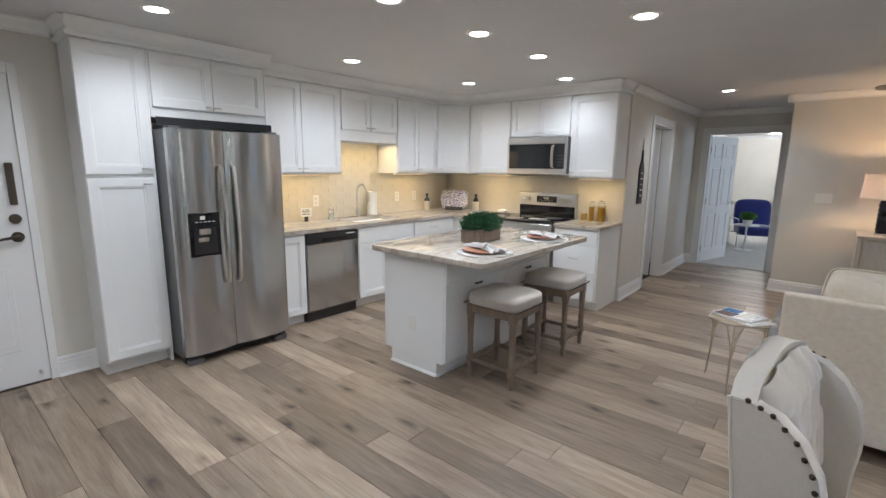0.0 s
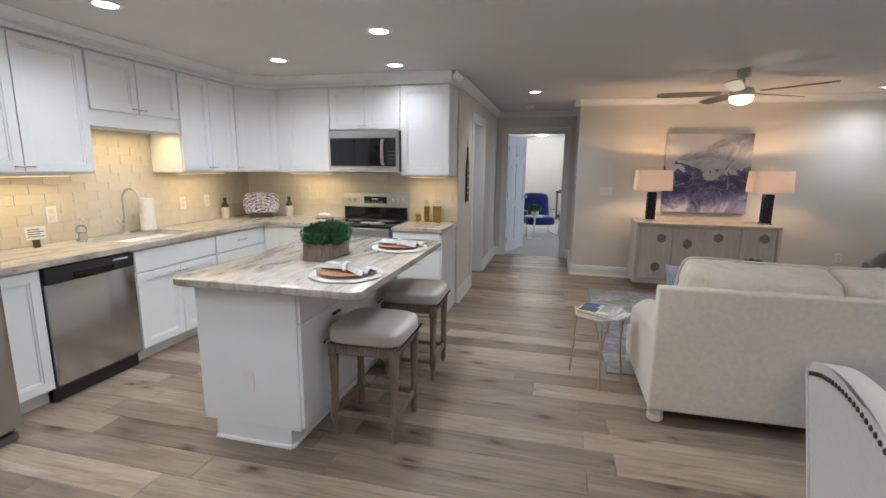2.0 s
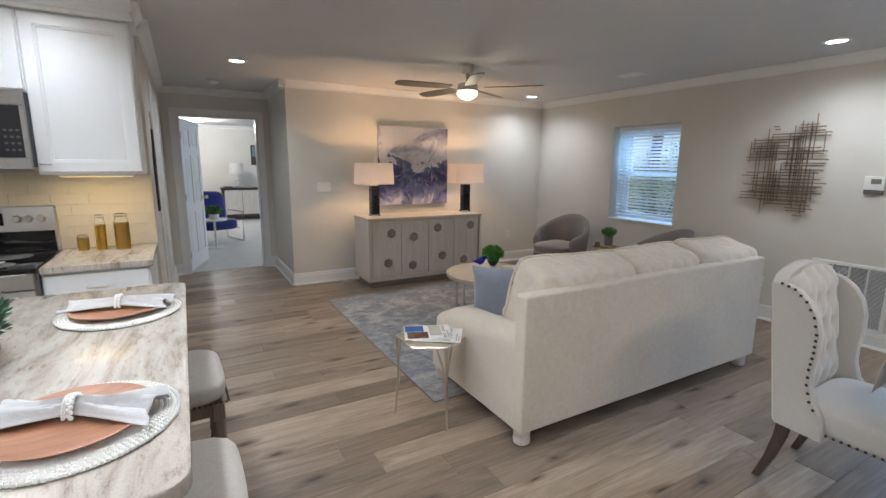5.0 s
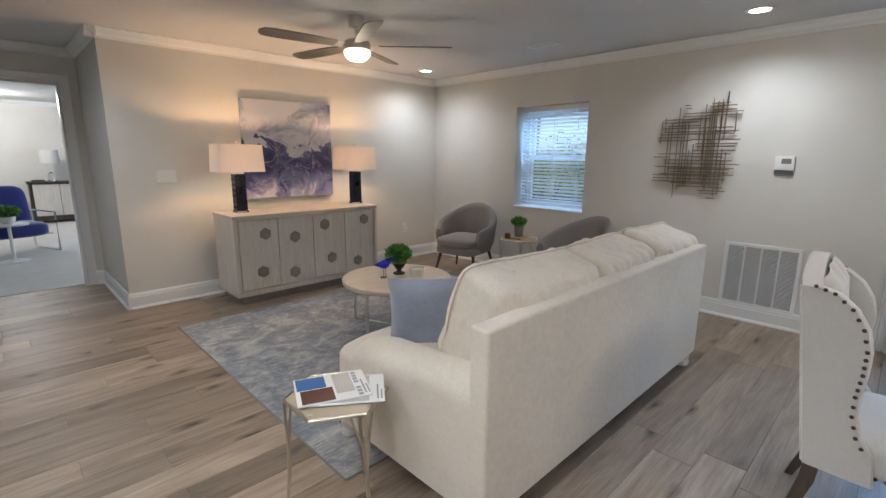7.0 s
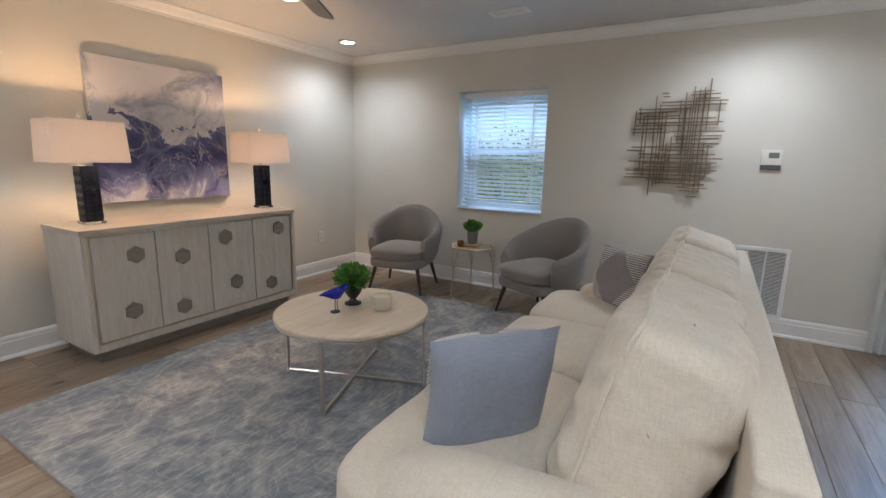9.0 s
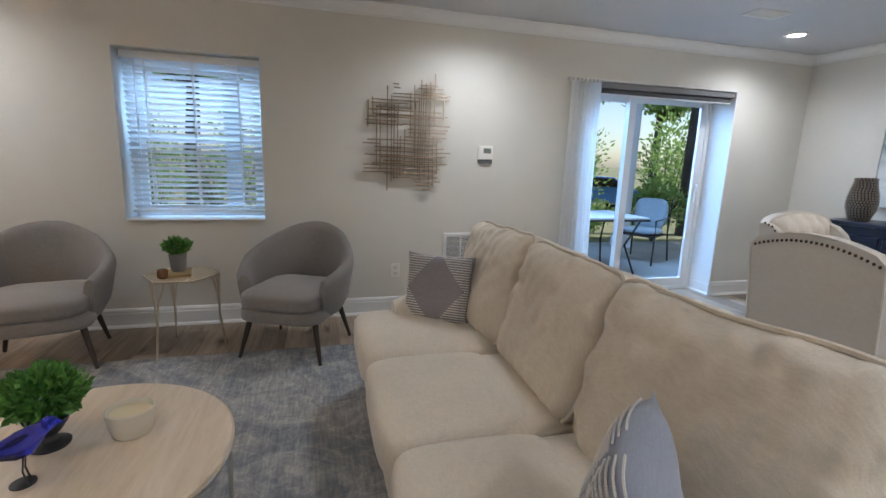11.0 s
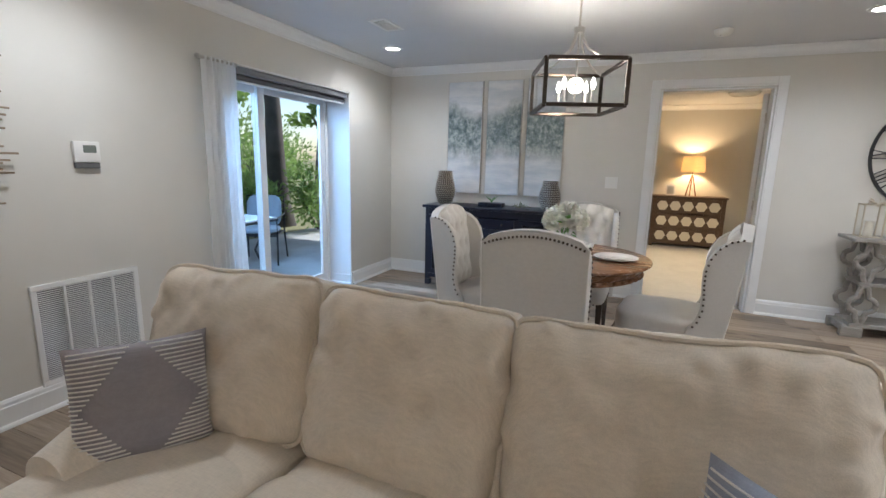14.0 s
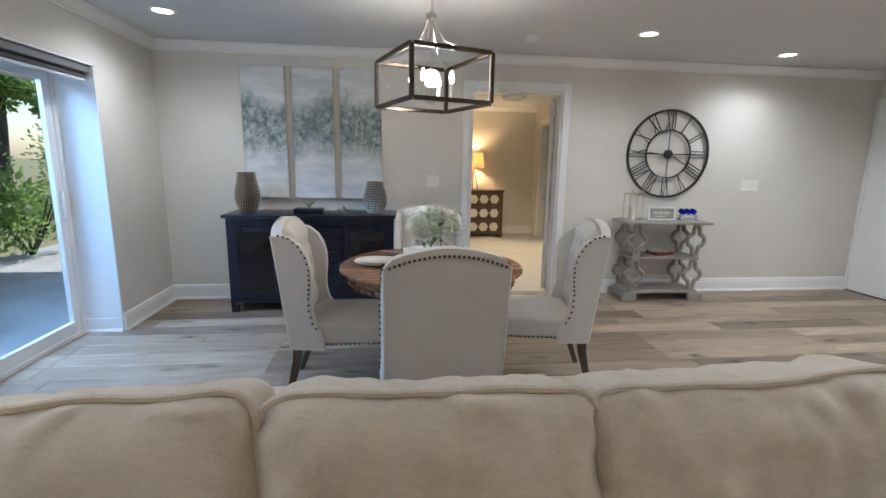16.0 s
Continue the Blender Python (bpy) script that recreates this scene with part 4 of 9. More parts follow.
for z in (0.335, 0.38):
    s.box(-0.935, -0.905, IY0 - 0.0075, IY0 - 0.006, z - 0.014, z + 0.014, 0.0)
part("socket", s, white_plastic, outl, smooth=None)
s = Shape()
ring = []
for cx, cy, a0 in ((-0.30, 3.57, -90), (-0.30, 5.07, 0), (-1.25, 5.07, 90), (-1.25, 3.57, 180)):
    ring += [(cx + 0.06 * math.cos(radians(a0 + k * 15)), cy + 0.06 * math.sin(radians(a0 + k * 15))) for k in range(7)]
s.prism(ring, LO + 0.002, 0.914, bevel=0.006)
whole("countertop", s, granite, "polished cream and brown veined granite island top", "countertop", smooth=50)

# refrigerator
fr = thing("refrigerator", "stainless side-by-side refrigerator with water dispenser", "refrigerator", pose(-2.215, 2.455, 0, 0, 0, FACE_E))
FW = 0.85
s = Shape()
s.box(0.005, FW - 0.005, 0.0, 0.70, 0.05, 1.745, 0.004, 1)
part("body", s, dark_steel, fr, smooth=None)
s = Shape()
s.box(0.01, FW - 0.01, 0.0, 0.05, 0.012, 0.075)
for i in range(7):
    s.box(0.14, FW - 0.14, -0.004, 0.0, 0.020 + i * 0.008, 0.0235 + i * 0.008)
part("kick_grille", s, black_plastic, fr, smooth=None)
for x in (0.02, FW - 0.13):
    s = Shape()
    s.box(x, x + 0.11, -0.045, 0.06, 0.0, 0.045, 0.008)
    part("foot", s, dark_steel, fr, smooth=None)


def fridge_door(x0, x1):
    """A door slab with softly crowned front."""
    sh = Shape()
    n = 9
    w = x1 - x0
    loops = []
    for z in (0.08, 1.748):
        pts = []
        for i in range(n):
            u = i / (n - 1)
            pts.append((x0 + w * u, -0.062 - 0.020 * (1 - (2 * u - 1) ** 2) + (0.010 if i in (0, n - 1) else 0), z))
        pts += [(x1, 0.0 - 0.004, z), (x0, 0.0 - 0.004, z)]
        loops.append(pts)
    sh.loft(loops)
    return sh


XS = 0.383
left = part("door", fridge_door(0.0, XS - 0.002), steel, fr, smooth=30)
right = part("door", fridge_door(XS + 0.002, FW), steel, fr, smooth=30)
for ob, x in ((left, XS - 0.045), (right, XS + 0.045)):
    s = Shape()
    pts = [(x, -0.075, 0.60), (x, -0.105, 0.62)] + [(x, -0.112 - 0.016 * math.sin(math.pi * k / 8), 0.65 + 0.80 * k / 8) for k in range(9)] + [(x, -0.105, 1.48), (x, -0.075, 1.50)]
    loops = []
    for (px, py, pz) in pts:
        loops.append([(px - 0.016, py + 0.007, pz), (px - 0.010, py - 0.007, pz), (px + 0.010, py - 0.007, pz), (px + 0.016, py + 0.007, pz)])
    s.loft(loops)
    part("handle", s, nickel, ob, smooth=50)
s = Shape()
s.box(0.085, 0.305, -0.082, -0.066, 0.83, 1.155, 0.006, 2)
disp = part("water_dispenser", s, black_glass, left, "glossy black water and ice dispenser", smooth=30)
s = Shape()
s.box(0.115, 0.275, -0.085, -0.080, 0.85, 1.04, 0.004, 1)
part("recess", s, black_plastic, disp, smooth=None)
s = Shape()
s.box(0.15, 0.23, -0.098, -0.084, 0.995, 1.035, 0.004, 1).box(0.14, 0.215, -0.094, -0.084, 0.94, 0.972, 0.004, 1)
part("paddle", s, nickel, disp, smooth=None)
s = Shape()
for k in range(5):
    s.box(0.13 + k * 0.03, 0.148 + k * 0.03, -0.0832, -0.082, 1.085, 1.09)
s.box(0.165, 0.20, -0.0832, -0.082, 1.105, 1.13)
part("display_marks", s, white_plastic, disp, smooth=None)
s = Shape()
s.box(0.02, 0.09, -0.04, 0.05, 1.746, 1.765, 0.004, 1).box(FW - 0.09, FW - 0.02, -0.04, 0.05, 1.746, 1.765, 0.004, 1)
part("hinge_cover", s, dark_steel, fr, smooth=None)
# dark sheet in place of the shade between refrigerator and cabinet
s = Shape()
s.box(0.0, 0.868, 0.10, 0.11, 1.77, 1.83)
part("gap_shade_panel", s, gap_shade, fr, smooth=None)

# dishwasher
dwr = thing("dishwasher", "stainless dishwasher with a black control strip", "dishwasher", west(3.631), )
DW = 0.61
s = Shape()
s.box(0.003, DW - 0.003, 0.01, 0.58, 0.09, LO - 0.004)
part("body", s, dark_steel, dwr, smooth=None)
s = Shape()
s.box(0.004, DW - 0.004, -0.028, 0.009, 0.115, 0.765, 0.006, 2)
part("door", s, steel, dwr, smooth=30)
s = Shape()
s.box(0.004, DW - 0.004, -0.030, 0.009, 0.768, LO - 0.008, 0.006, 2)
strip = part("control_strip", s, black_plastic, dwr, smooth=30)
s = Shape()
s.box(0.17, DW - 0.17, -0.042, -0.029, 0.778, 0.812, 0.006, 2)
part("handle", s, black_glass, strip, smooth=30)
s = Shape()
s.box(0.45, 0.56, -0.0312, -0.030, 0.832, 0.842)
part("indicator", s, white_plastic, strip, smooth=None)
s = Shape()
s.box(0.01, DW - 0.01, 0.02, 0.06, 0.0, 0.112)
part("kick_plate", s, black_plastic, dwr, smooth=None)

# microwave
mw = thing("microwave", "stainless over-the-range microwave with dark window", "microwave", pose(-1.689, 6.055, 1.43))
MW, MH = 0.757, 0.418
s = Shape()
s.box(0, MW, 0.0, 0.375, 0.012, MH)
part("body", s, dark_steel, mw, smooth=None)
s = Shape()
s.box(0, MW, -0.03, 0.0, MH - 0.075, MH, 0.005, 1).box(0, MW, -0.03, 0.0, 0.0, 0.065, 0.005, 1).box(0, 0.022, -0.03, 0.0, 0.065, MH - 0.075).box(MW - 0.022, MW, -0.03, 0.0, 0.065, MH - 0.075)
part("front_frame", s, steel_across, mw, smooth=None)
s = Shape()
s.box(0.022, 0.60, -0.026, 0.0, 0.066, MH - 0.076, 0.002, 1)
part("door_window", s, black_glass, mw, smooth=None)
s = Shape()
s.box(0.602, MW - 0.022, -0.027, 0.0, 0.066, MH - 0.076, 0.002, 1)
panel = part("control_panel", s, black_plastic, mw, smooth=None)
for i in range(4):
    for j in range(3):
        s = Shape()
        s.box(0.655 + j * 0.026, 0.670 + j * 0.026, -0.0278, -0.027, 0.10 + i * 0.035, 0.112 + i * 0.035)
        part("button", s, dark_steel, panel, smooth=None)
s = Shape()
pts = [(0.60, -0.028, 0.075), (0.60, -0.055, 0.09)] + [(0.60, -0.062 - 0.010 * math.sin(math.pi * k / 6), 0.10 + 0.205 * k / 6) for k in range(7)] + [(0.60, -0.055, 0.315), (0.60, -0.028, 0.33)]
s.loft([[(x - 0.017, y + 0.006, z), (x - 0.010, y - 0.007, z), (x + 0.010, y - 0.007, z), (x + 0.017, y + 0.006, z)] for x, y, z in pts])
part("handle", s, nickel, mw, smooth=50)

# range
rg = thing("electric_range", "stainless electric range with black glass cooktop", "range", pose(-1.689, 5.80, 0))
s = Shape()
s.box(0, 0.757, 0.01, 0.62, 0.04, 0.895)
part("body", s, dark_steel, rg, smooth=None)
s = Shape()
s.box(0.0, 0.757, -0.025, 0.56, 0.896, 0.918, 0.005, 2)
top = part("cooktop", s, black_glass, rg, smooth=30)
for cx, cy, r in ((0.20, 0.14, 0.10), (0.56, 0.14, 0.08), (0.20, 0.41, 0.08), (0.56, 0.41, 0.10)):
    s = Shape()
    s.turn([(r, 0.0), (r, 0.0005), (r - 0.002, 0.0007), (r - 0.006, 0.0006)], (cx, cy, 0.9181), 32)
    part("burner_ring", s, dark_steel, top, smooth=None)
s = Shape()
s.box(0.012, 0.745, -0.035, 0.0, 0.24, 0.80, 0.006, 2)
oven = part("oven_door", s, steel_across, rg, smooth=30)
s = Shape()
s.box(0.10, 0.657, -0.038, -0.033, 0.34, 0.68, 0.003, 1)
part("oven_window", s, black_glass, oven, smooth=None)
s = Shape()
s.rod((0.06, -0.085, 0.765), (0.697, -0.085, 0.765), 0.013, n=14).rod((0.09, -0.085, 0.765), (0.09, -0.03, 0.765), 0.009, n=10).rod((0.667, -0.085, 0.765), (0.667, -0.03, 0.765), 0.009, n=10)
part("handle", s, nickel, oven)
s = Shape()
s.box(0.012, 0.745, -0.03, 0.0, 0.805, 0.89, 0.004, 1)
part("front_rail", s, steel_across, rg, smooth=None)
s = Shape()
s.box(0.012, 0.745, -0.03, 0.0, 0.05, 0.235, 0.005, 1)
part("drawer", s, steel_across, rg, smooth=None)
s = Shape()
s.box(0.0, 0.757, 0.555, 0.62, 0.90, 1.20, 0.01, 2)
guard = part("backguard", s, steel_across, rg, smooth=30)
s = Shape()
s.box(0.01, 0.747, 0.548, 0.556, 0.919, 1.05)
part("lower_panel", s, black_glass, guard, smooth=None)
s = Shape()
s.box(0.245, 0.512, 0.547, 0.556, 1.09, 1.165, 0.002, 1)
clockp = part("control_display", s, black_glass, guard, smooth=None)
s = Shape()
for k in range(6):
    s.box(0.27 + 0.035 * k, 0.285 + 0.035 * k, 0.5462, 0.547, 1.105, 1.112)
s.box(0.34, 0.41, 0.5462, 0.547, 1.128, 1.15)
part("display_marks", s, nickel, clockp, smooth=None)
for kx in (0.06, 0.13, 0.575, 0.63, 0.69):
    s = Shape()
    s.turn([(0.024, 0.0), (0.024, 0.006), (0.019, 0.010), (0.017, 0.030), (0.0, 0.031)], n=18, m=Matrix.Translation((kx, 0.554, 1.127)) @ Matrix.Rotation(radians(90), 4, "X"))
    s.box(kx - 0.003, kx + 0.003, 0.520, 0.524, 1.112, 1.143)
    part("knob", s, nickel, guard)

# light strips under the wall cabinets
for x0, x1, y0, y1, along in ((-2.76, -2.73, 3.42, 4.20, "y"), (-2.76, -2.73, 5.15, 5.75, "y"), (-2.25, -1.75, 6.20, 6.23, "x"), (-0.86, -0.48, 6.20, 6.23, "x")):
    strip = thing("under_cabinet_light", "slim warm light strip under a wall cabinet", "light", group="under-cabinet lights")
    zz = UP0 if x1 < -1 else UP0 - 0.02
    s = Shape()
    s.box(x0, x1, y0, y1, zz - 0.014, zz - 0.0005, 0.002, 1)
    part("housing", s, white_plastic, strip, smooth=None)
    s = Shape()
    s.box(x0 + 0.006, x1 - 0.006, y0 + 0.01, y1 - 0.01, zz - 0.017, zz - 0.0142)
    part("diffuser", s, glowing("strip_glow", (1.0, 0.66, 0.30), 2.0), strip, smooth=None)
    d = rect_light("strip_lamp", UNDER_W * max(y1 - y0, x1 - x0), WARM, look(((x0 + x1) / 2, (y0 + y1) / 2, zz - 0.02), ((x0 + x1) / 2, (y0 + y1) / 2, 0)), max(x1 - x0, 0.03), max(y1 - y0, 0.03))
s = Shape()
s.box(-2.76, -2.73, 4.33, 5.03, 1.746, 1.7595, 0.002, 1)
whole("under_cabinet_light", s, white_plastic, "slim warm light strip above the sink", "light", group="under-cabinet lights", smooth=None)
rect_light("strip_lamp", UNDER_W * 0.8, WARM, look((-2.745, 4.68, 1.742), (-2.745, 4.68, 0)), 0.03, 0.7)

# ---- small things in the kitchen ----
CT = 0.9145


def stool(m):
    st = thing("counter_stool", "weathered oak counter stool with padded linen seat and nailheads", "stool", m, "counter stools")
    L = 0.175
    for sx in (-1, 1):
        for sy in (-1, 1):
            s = Shape()
            prof = [(0.013, 0.0), (0.018, 0.02), (0.020, 0.06), (0.015, 0.075), (0.020, 0.085), (0.023, 0.22), (0.018, 0.235), (0.024, 0.25), (0.026, 0.40), (0.026, 0.52)]
            s.turn(prof[:7], (sx * L, sy * L, 0), 12)
            s.box(sx * L - 0.022, sx * L + 0.022, sy * L - 0.022, sy * L + 0.022, 0.10, 0.165, 0.004, 1)
            s.turn([(0.018, 0.23), (0.024, 0.25), (0.020, 0.27), (0.025, 0.45), (0.026, 0.48)], (sx * L, sy * L, 0), 12)
            s.box(sx * L - 0.024, sx * L + 0.024, sy * L - 0.024, sy * L + 0.024, 0.47, 0.545, 0.004, 1)
            part("leg", s, weathered_oak, st)
    for a, b in (((-L, -L), (L, -L)), ((-L, L), (L, L)), ((-L, -L), (-L, L)), ((L, -L), (L, L))):
        s = Shape()
        x0, x1 = sorted((a[0], b[0]))
        y0, y1 = sorted((a[1], b[1]))
        s.box(x0 - 0.011, x1 + 0.011, y0 - 0.011, y1 + 0.011, 0.12, 0.15, 0.003, 1)
        part("stretcher", s, weathered_oak, st, smooth=None)
        s = Shape()
        s.box(x0 - 0.018, x1 + 0.018, y0 - 0.018, y1 + 0.018, 0.492, 0.55, 0.003, 1)
        part("seat_rail", s, weathered_oak, st, smooth=None)
    s = Shape()
    soft_block(s, 0.215, 0.215, 0.052, (0, 0, 0.592), 5.0, 10, 0.002, crown=0.014)
    part("seat", s, linen_stool, st, "taupe linen padded seat", smooth=60)
    s = Shape()
    for i in range(23):
        u = -0.205 + 0.41 * i / 22
        for x, y in ((u, -0.214), (u, 0.214), (-0.214, u), (0.214, u)):
            s.ball((x, y, 0.557), 0.0055, 6)
    part("nailheads", s, bronze, st, "bronze nailhead trim")
    return st


def soft_block(s, a, b, c, at, p=4.0, n=10, wrinkle=0.004, seed=0.0, m=None, crown=0.0, wave=5.0, pinch=0.0, ear=0.0, gather=0.0):
    """A cushion: a cube's grid drawn in to a rounded block of half sizes a, b, c, with soft folds."""
    made_verts = {}

    def put(u, v, w):
        key = (round(u, 5), round(v, 5), round(w, 5))
        if key in made_verts:
            return made_verts[key]
        r = (abs(u) ** p + abs(v) ** p + abs(w) ** p) ** (1 / p)
        x, y, z = u / r, v / r, w / r
        q = Vector((x * a, y * b, z * c))
        if crown:
            q.z += crown * (1 - x * x) * (1 - y * y) * (1 if z > 0 else 0)
        if pinch:
            q.y *= 1 - pinch * max(abs(x), abs(z)) ** 5
        if ear:
            q.z += ear * (abs(x) ** 5 - 0.35) * (1 if z > 0 else 0)
        if gather:
            rim = max(abs(x), abs(z)) ** 4
            fold = noise.noise(Vector((q.x * 16 + seed, q.z * 16 - seed, seed)))
            q.y += gather * fold * rim * (1 if y > 0 else -1) - gather * 0.9 * max(0.0, 0.30 - abs(fold)) * rim
        if wrinkle:
            k = noise.noise(Vector((q.x * wave + seed, q.y * wave - seed, q.z * wave * 1.3))) + 0.5 * noise.noise(Vector((q.x * wave * 3.1, q.y * wave * 3.1 + seed, q.z * wave * 2.2)))
            q += Vector((x, y, z)).normalized() * wrinkle * k
        if m is not None:
            q = m @ q
        made_verts[key] = s.bm.verts.new(q + Vector(at))
        return made_verts[key]
    g = [round(math.tan((2 * i / n - 1) * math.pi / 4), 6) for i in range(n + 1)]
    for axis in range(3):
        for side in (-1.0, 1.0):
            for i in range(n):
                for j in range(n):
                    quad = []
                    for du, dv in ((0, 0), (1, 0), (1, 1), (0, 1)):
                        c3 = [0, 0, 0]
                        c3[axis], c3[(axis + 1) % 3], c3[(axis + 2) % 3] = side, g[i + du], g[j + dv]
                        quad.append(put(*c3))
                    try:
                        s.bm.faces.new(quad)
                    except ValueError:
                        pass
    return s


def throw_pillow(s, w, h, t, m, seed=0.0, n=16):
    """A square pillow, thin at its pointed corners."""
    top, bot = {}, {}
    for i in range(n + 1):
        for j in range(n + 1):
            u, v = 2 * i / n - 1, 2 * j / n - 1
            pinch = 1 - 0.07 * (1 - u * u) * abs(v) ** 3
            pinch2 = 1 - 0.07 * (1 - v * v) * abs(u) ** 3
            k = ((1 - u ** 4) * (1 - v ** 4)) ** 0.55
            x, z = u * w / 2 * pinch2, v * h / 2 * pinch
            f = 0.012 * noise.noise(Vector((x * 9 + seed, z * 9, seed)))
            top[i, j] = s.bm.verts.new(m @ Vector((x, -t / 2 * k - f * k - 0.001, z)))
            edge = i in (0, n) or j in (0, n)
            bot[i, j] = top[i, j] if edge else s.bm.verts.new(m @ Vector((x, t / 2 * k + f * k, z)))
    for i in range(n):
        for j in range(n):
            for d, flip in ((top, False), (bot, True)):
                q = [d[i, j], d[i + 1, j], d[i + 1, j + 1], d[i, j + 1]]
                s.bm.faces.new(q[::-1] if flip else q)
    return s


def leaves(s, count, at, rx, ry, rz, size, rnd, up=0.3, shell=0.55, narrow=0.5):
    """Many small folded leaves filling a rounded crown, thicker towards its outside."""
    for _ in range(count):
        while True:
            d = Vector((rnd.uniform(-1, 1), rnd.uniform(-1, 1), rnd.uniform(-1, 1)))
            if 0.05 < d.length < 1:
                break
        d.normalize()
        r = shell + (1 - shell) * rnd.random() ** 0.6
        lump = 1 + 0.22 * noise.noise(d * 2.6 + Vector(at))
        c = Vector(at) + Vector((d.x * rx, d.y * ry, d.z * rz)) * r * lump
        out = (d + Vector((rnd.uniform(-.6, .6), rnd.uniform(-.6, .6), up + rnd.uniform(-.4, .4)))).normalized()
        side = out.cross(Vector((rnd.uniform(-1, 1), rnd.uniform(-1, 1), rnd.uniform(-1, 1)))).normalized()
        nrm = out.cross(side)
        L = size * rnd.uniform(0.7, 1.3)
        w = L * narrow
        a = s.bm.verts.new(c - out * L * 0.5)
        b = s.bm.verts.new(c + side * w * 0.5 + nrm * w * 0.12)
        e = s.bm.verts.new(c + out * L * 0.5)
        f = s.bm.verts.new(c - side * w * 0.5 + nrm * w * 0.12)
        s.bm.faces.new((a, b, e))
        s.bm.faces.new((a, e, f))
    return s


first_stool = stool(pose(-0.34, 3.945, 0))
copy_thing(first_stool, pose(-0.342, 4.725, 0, 0, 0, 1.5))

rnd = random.Random(5)
pl = thing("planter_box", "rustic wooden box planter with clipped boxwood on the island", "planter", pose(-0.80, 4.27, CT, 0, 0, 2))
s = Shape()
for x0, x1, y0, y1 in ((-0.075, 0.075, -0.18, -0.168), (-0.075, 0.075, 0.168, 0.18), (-0.075, -0.063, -0.168, 0.168), (0.063, 0.075, -0.168, 0.168)):
    s.box(x0, x1, y0, y1, 0, 0.105, 0.002, 1)
s.box(-0.063, 0.063, -0.168, 0.168, 0.0, 0.09)
part("box", s, weathered_oak, pl, smooth=None)
s = Shape()
leaves(s, 4200, (0, 0, 0.145), 0.135, 0.245, 0.085, 0.028, rnd, 0.5, 0.35, 0.30)
part("foliage", s, boxwood, pl, smooth=None)


def place_setting(at, turn, seed):
    r = random.Random(seed)
    mat = thing("round_placemat", "round white beaded placemat on the island", "placemat", pose(at[0], at[1], CT, 0, 0, turn), "placemats")
    s = Shape()
    s.turn([(0.0, 0.0), (0.189, 0.0), (0.195, 0.003), (0.189, 0.007), (0.0, 0.007)], n=48)
    part("mat", s, thread_white, mat)
    s = Shape()
    for ring_r in (0.195, 0.186, 0.177, 0.168, 0.159):
        k = int(ring_r * 2 * math.pi / 0.0105)
        for i in range(k):
            a = 2 * math.pi * i / k
            s.ball((ring_r * math.cos(a), ring_r * math.sin(a), 0.007), 0.005, 5)
    part("beading", s, thread_white, mat)
    ch = thing("charger_plate", "round acacia wood charger plate on a placemat", "plate", pose(at[0] - 0.005, at[1], CT + 0.0085, 0, 0, turn), "charger plates")
    s = Shape()
    s.turn([(0.0, 0.0), (0.085, 0.0), (0.122, 0.008), (0.150, 0.017), (0.153, 0.020), (0.148, 0.021), (0.118, 0.013), (0.085, 0.009), (0.0, 0.008)], n=48)
    part("plate", s, terracotta_wood, ch)
    np_ = thing("napkin", "grey linen napkin gathered in a beaded ring", "napkin", pose(at[0], at[1] + 0.015, CT + 0.024, 0, 0, turn - 26), "napkins")
    s = Shape()
    n_u, n_v = 30, 22
    grid = {}
    for i in range(n_u + 1):
        u = 2 * i / n_u - 1
        half = 0.018 + 0.075 * abs(u) ** 1.2 * (1.0 if u > 0 else 0.8)
        for j in range(n_v + 1):
            v = 2 * j / n_v - 1
            fold = 0.010 * math.sin(v * 9 + seed) * (0.35 + abs(u)) + 0.006 * math.sin(v * 17 + u * 3)
            hgt = 0.022 * (1 - abs(v) ** 2.0) * (1.15 - 0.75 * abs(u)) + fold * (1 - abs(v) ** 3) + 0.008
            grid[i, j] = s.bm.verts.new((u * 0.165 + 0.012 * math.sin(v * 5) * u, v * half, max(hgt, 0.002) + (0.012 if abs(u) > 0.75 else 0) * 0))
    for i in range(n_u):
        for j in range(n_v):
            s.bm.faces.new((grid[i, j], grid[i + 1, j], grid[i + 1, j + 1], grid[i, j + 1]))
    cl = part("cloth", s, napkin_cloth, np_, smooth=80)
    cl.modifiers.new("thick", "SOLIDIFY").thickness = 0.002
    s = Shape()
    for i in range(22):
        a = math.pi * i / 21
        s.ball((0.004 * (i % 2), 0.026 * math.cos(a), 0.004 + 0.040 * math.sin(a)), 0.0055, 8)
        s.ball((-0.010, 0.026 * math.cos(a), 0.004 + 0.038 * math.sin(a)), 0.005, 8)
    part("napkin_ring", s, white_ceramic, np_, "white beaded napkin ring")


place_setting((-0.455, 3.83), 8, 1)
place_setting((-0.455, 4.70), 12, 4)

# along the counter
card = thing("counter_sign", "small white printed card on a dark stand", "sign", pose(-2.86, 3.98, CT, 0, 0, 78))
s = Shape()
s.box(-0.018, 0.018, -0.015, 0.015, 0, 0.055, 0.004, 1)
part("stand", s, dark_leg, card, smooth=None)
s = Shape()
s.box(-0.06, 0.06, -0.004, 0.004, 0.055, 0.145, 0.002, 1)
part("card", s, white_plastic, card, smooth=None)
s = Shape()
for k in range(4):
    s.box(-0.045, 0.045 - 0.02 * (k % 2), -0.0055, -0.004, 0.075 + 0.016 * k, 0.081 + 0.016 * k)
part("print", s, dark_leg, card, "grey print too small to read", smooth=None)
soap = thing("soap_dispenser", "clear glass soap bottle with a white pump", "soap dispenser", pose(-2.80, 4.25, CT))
s = Shape()
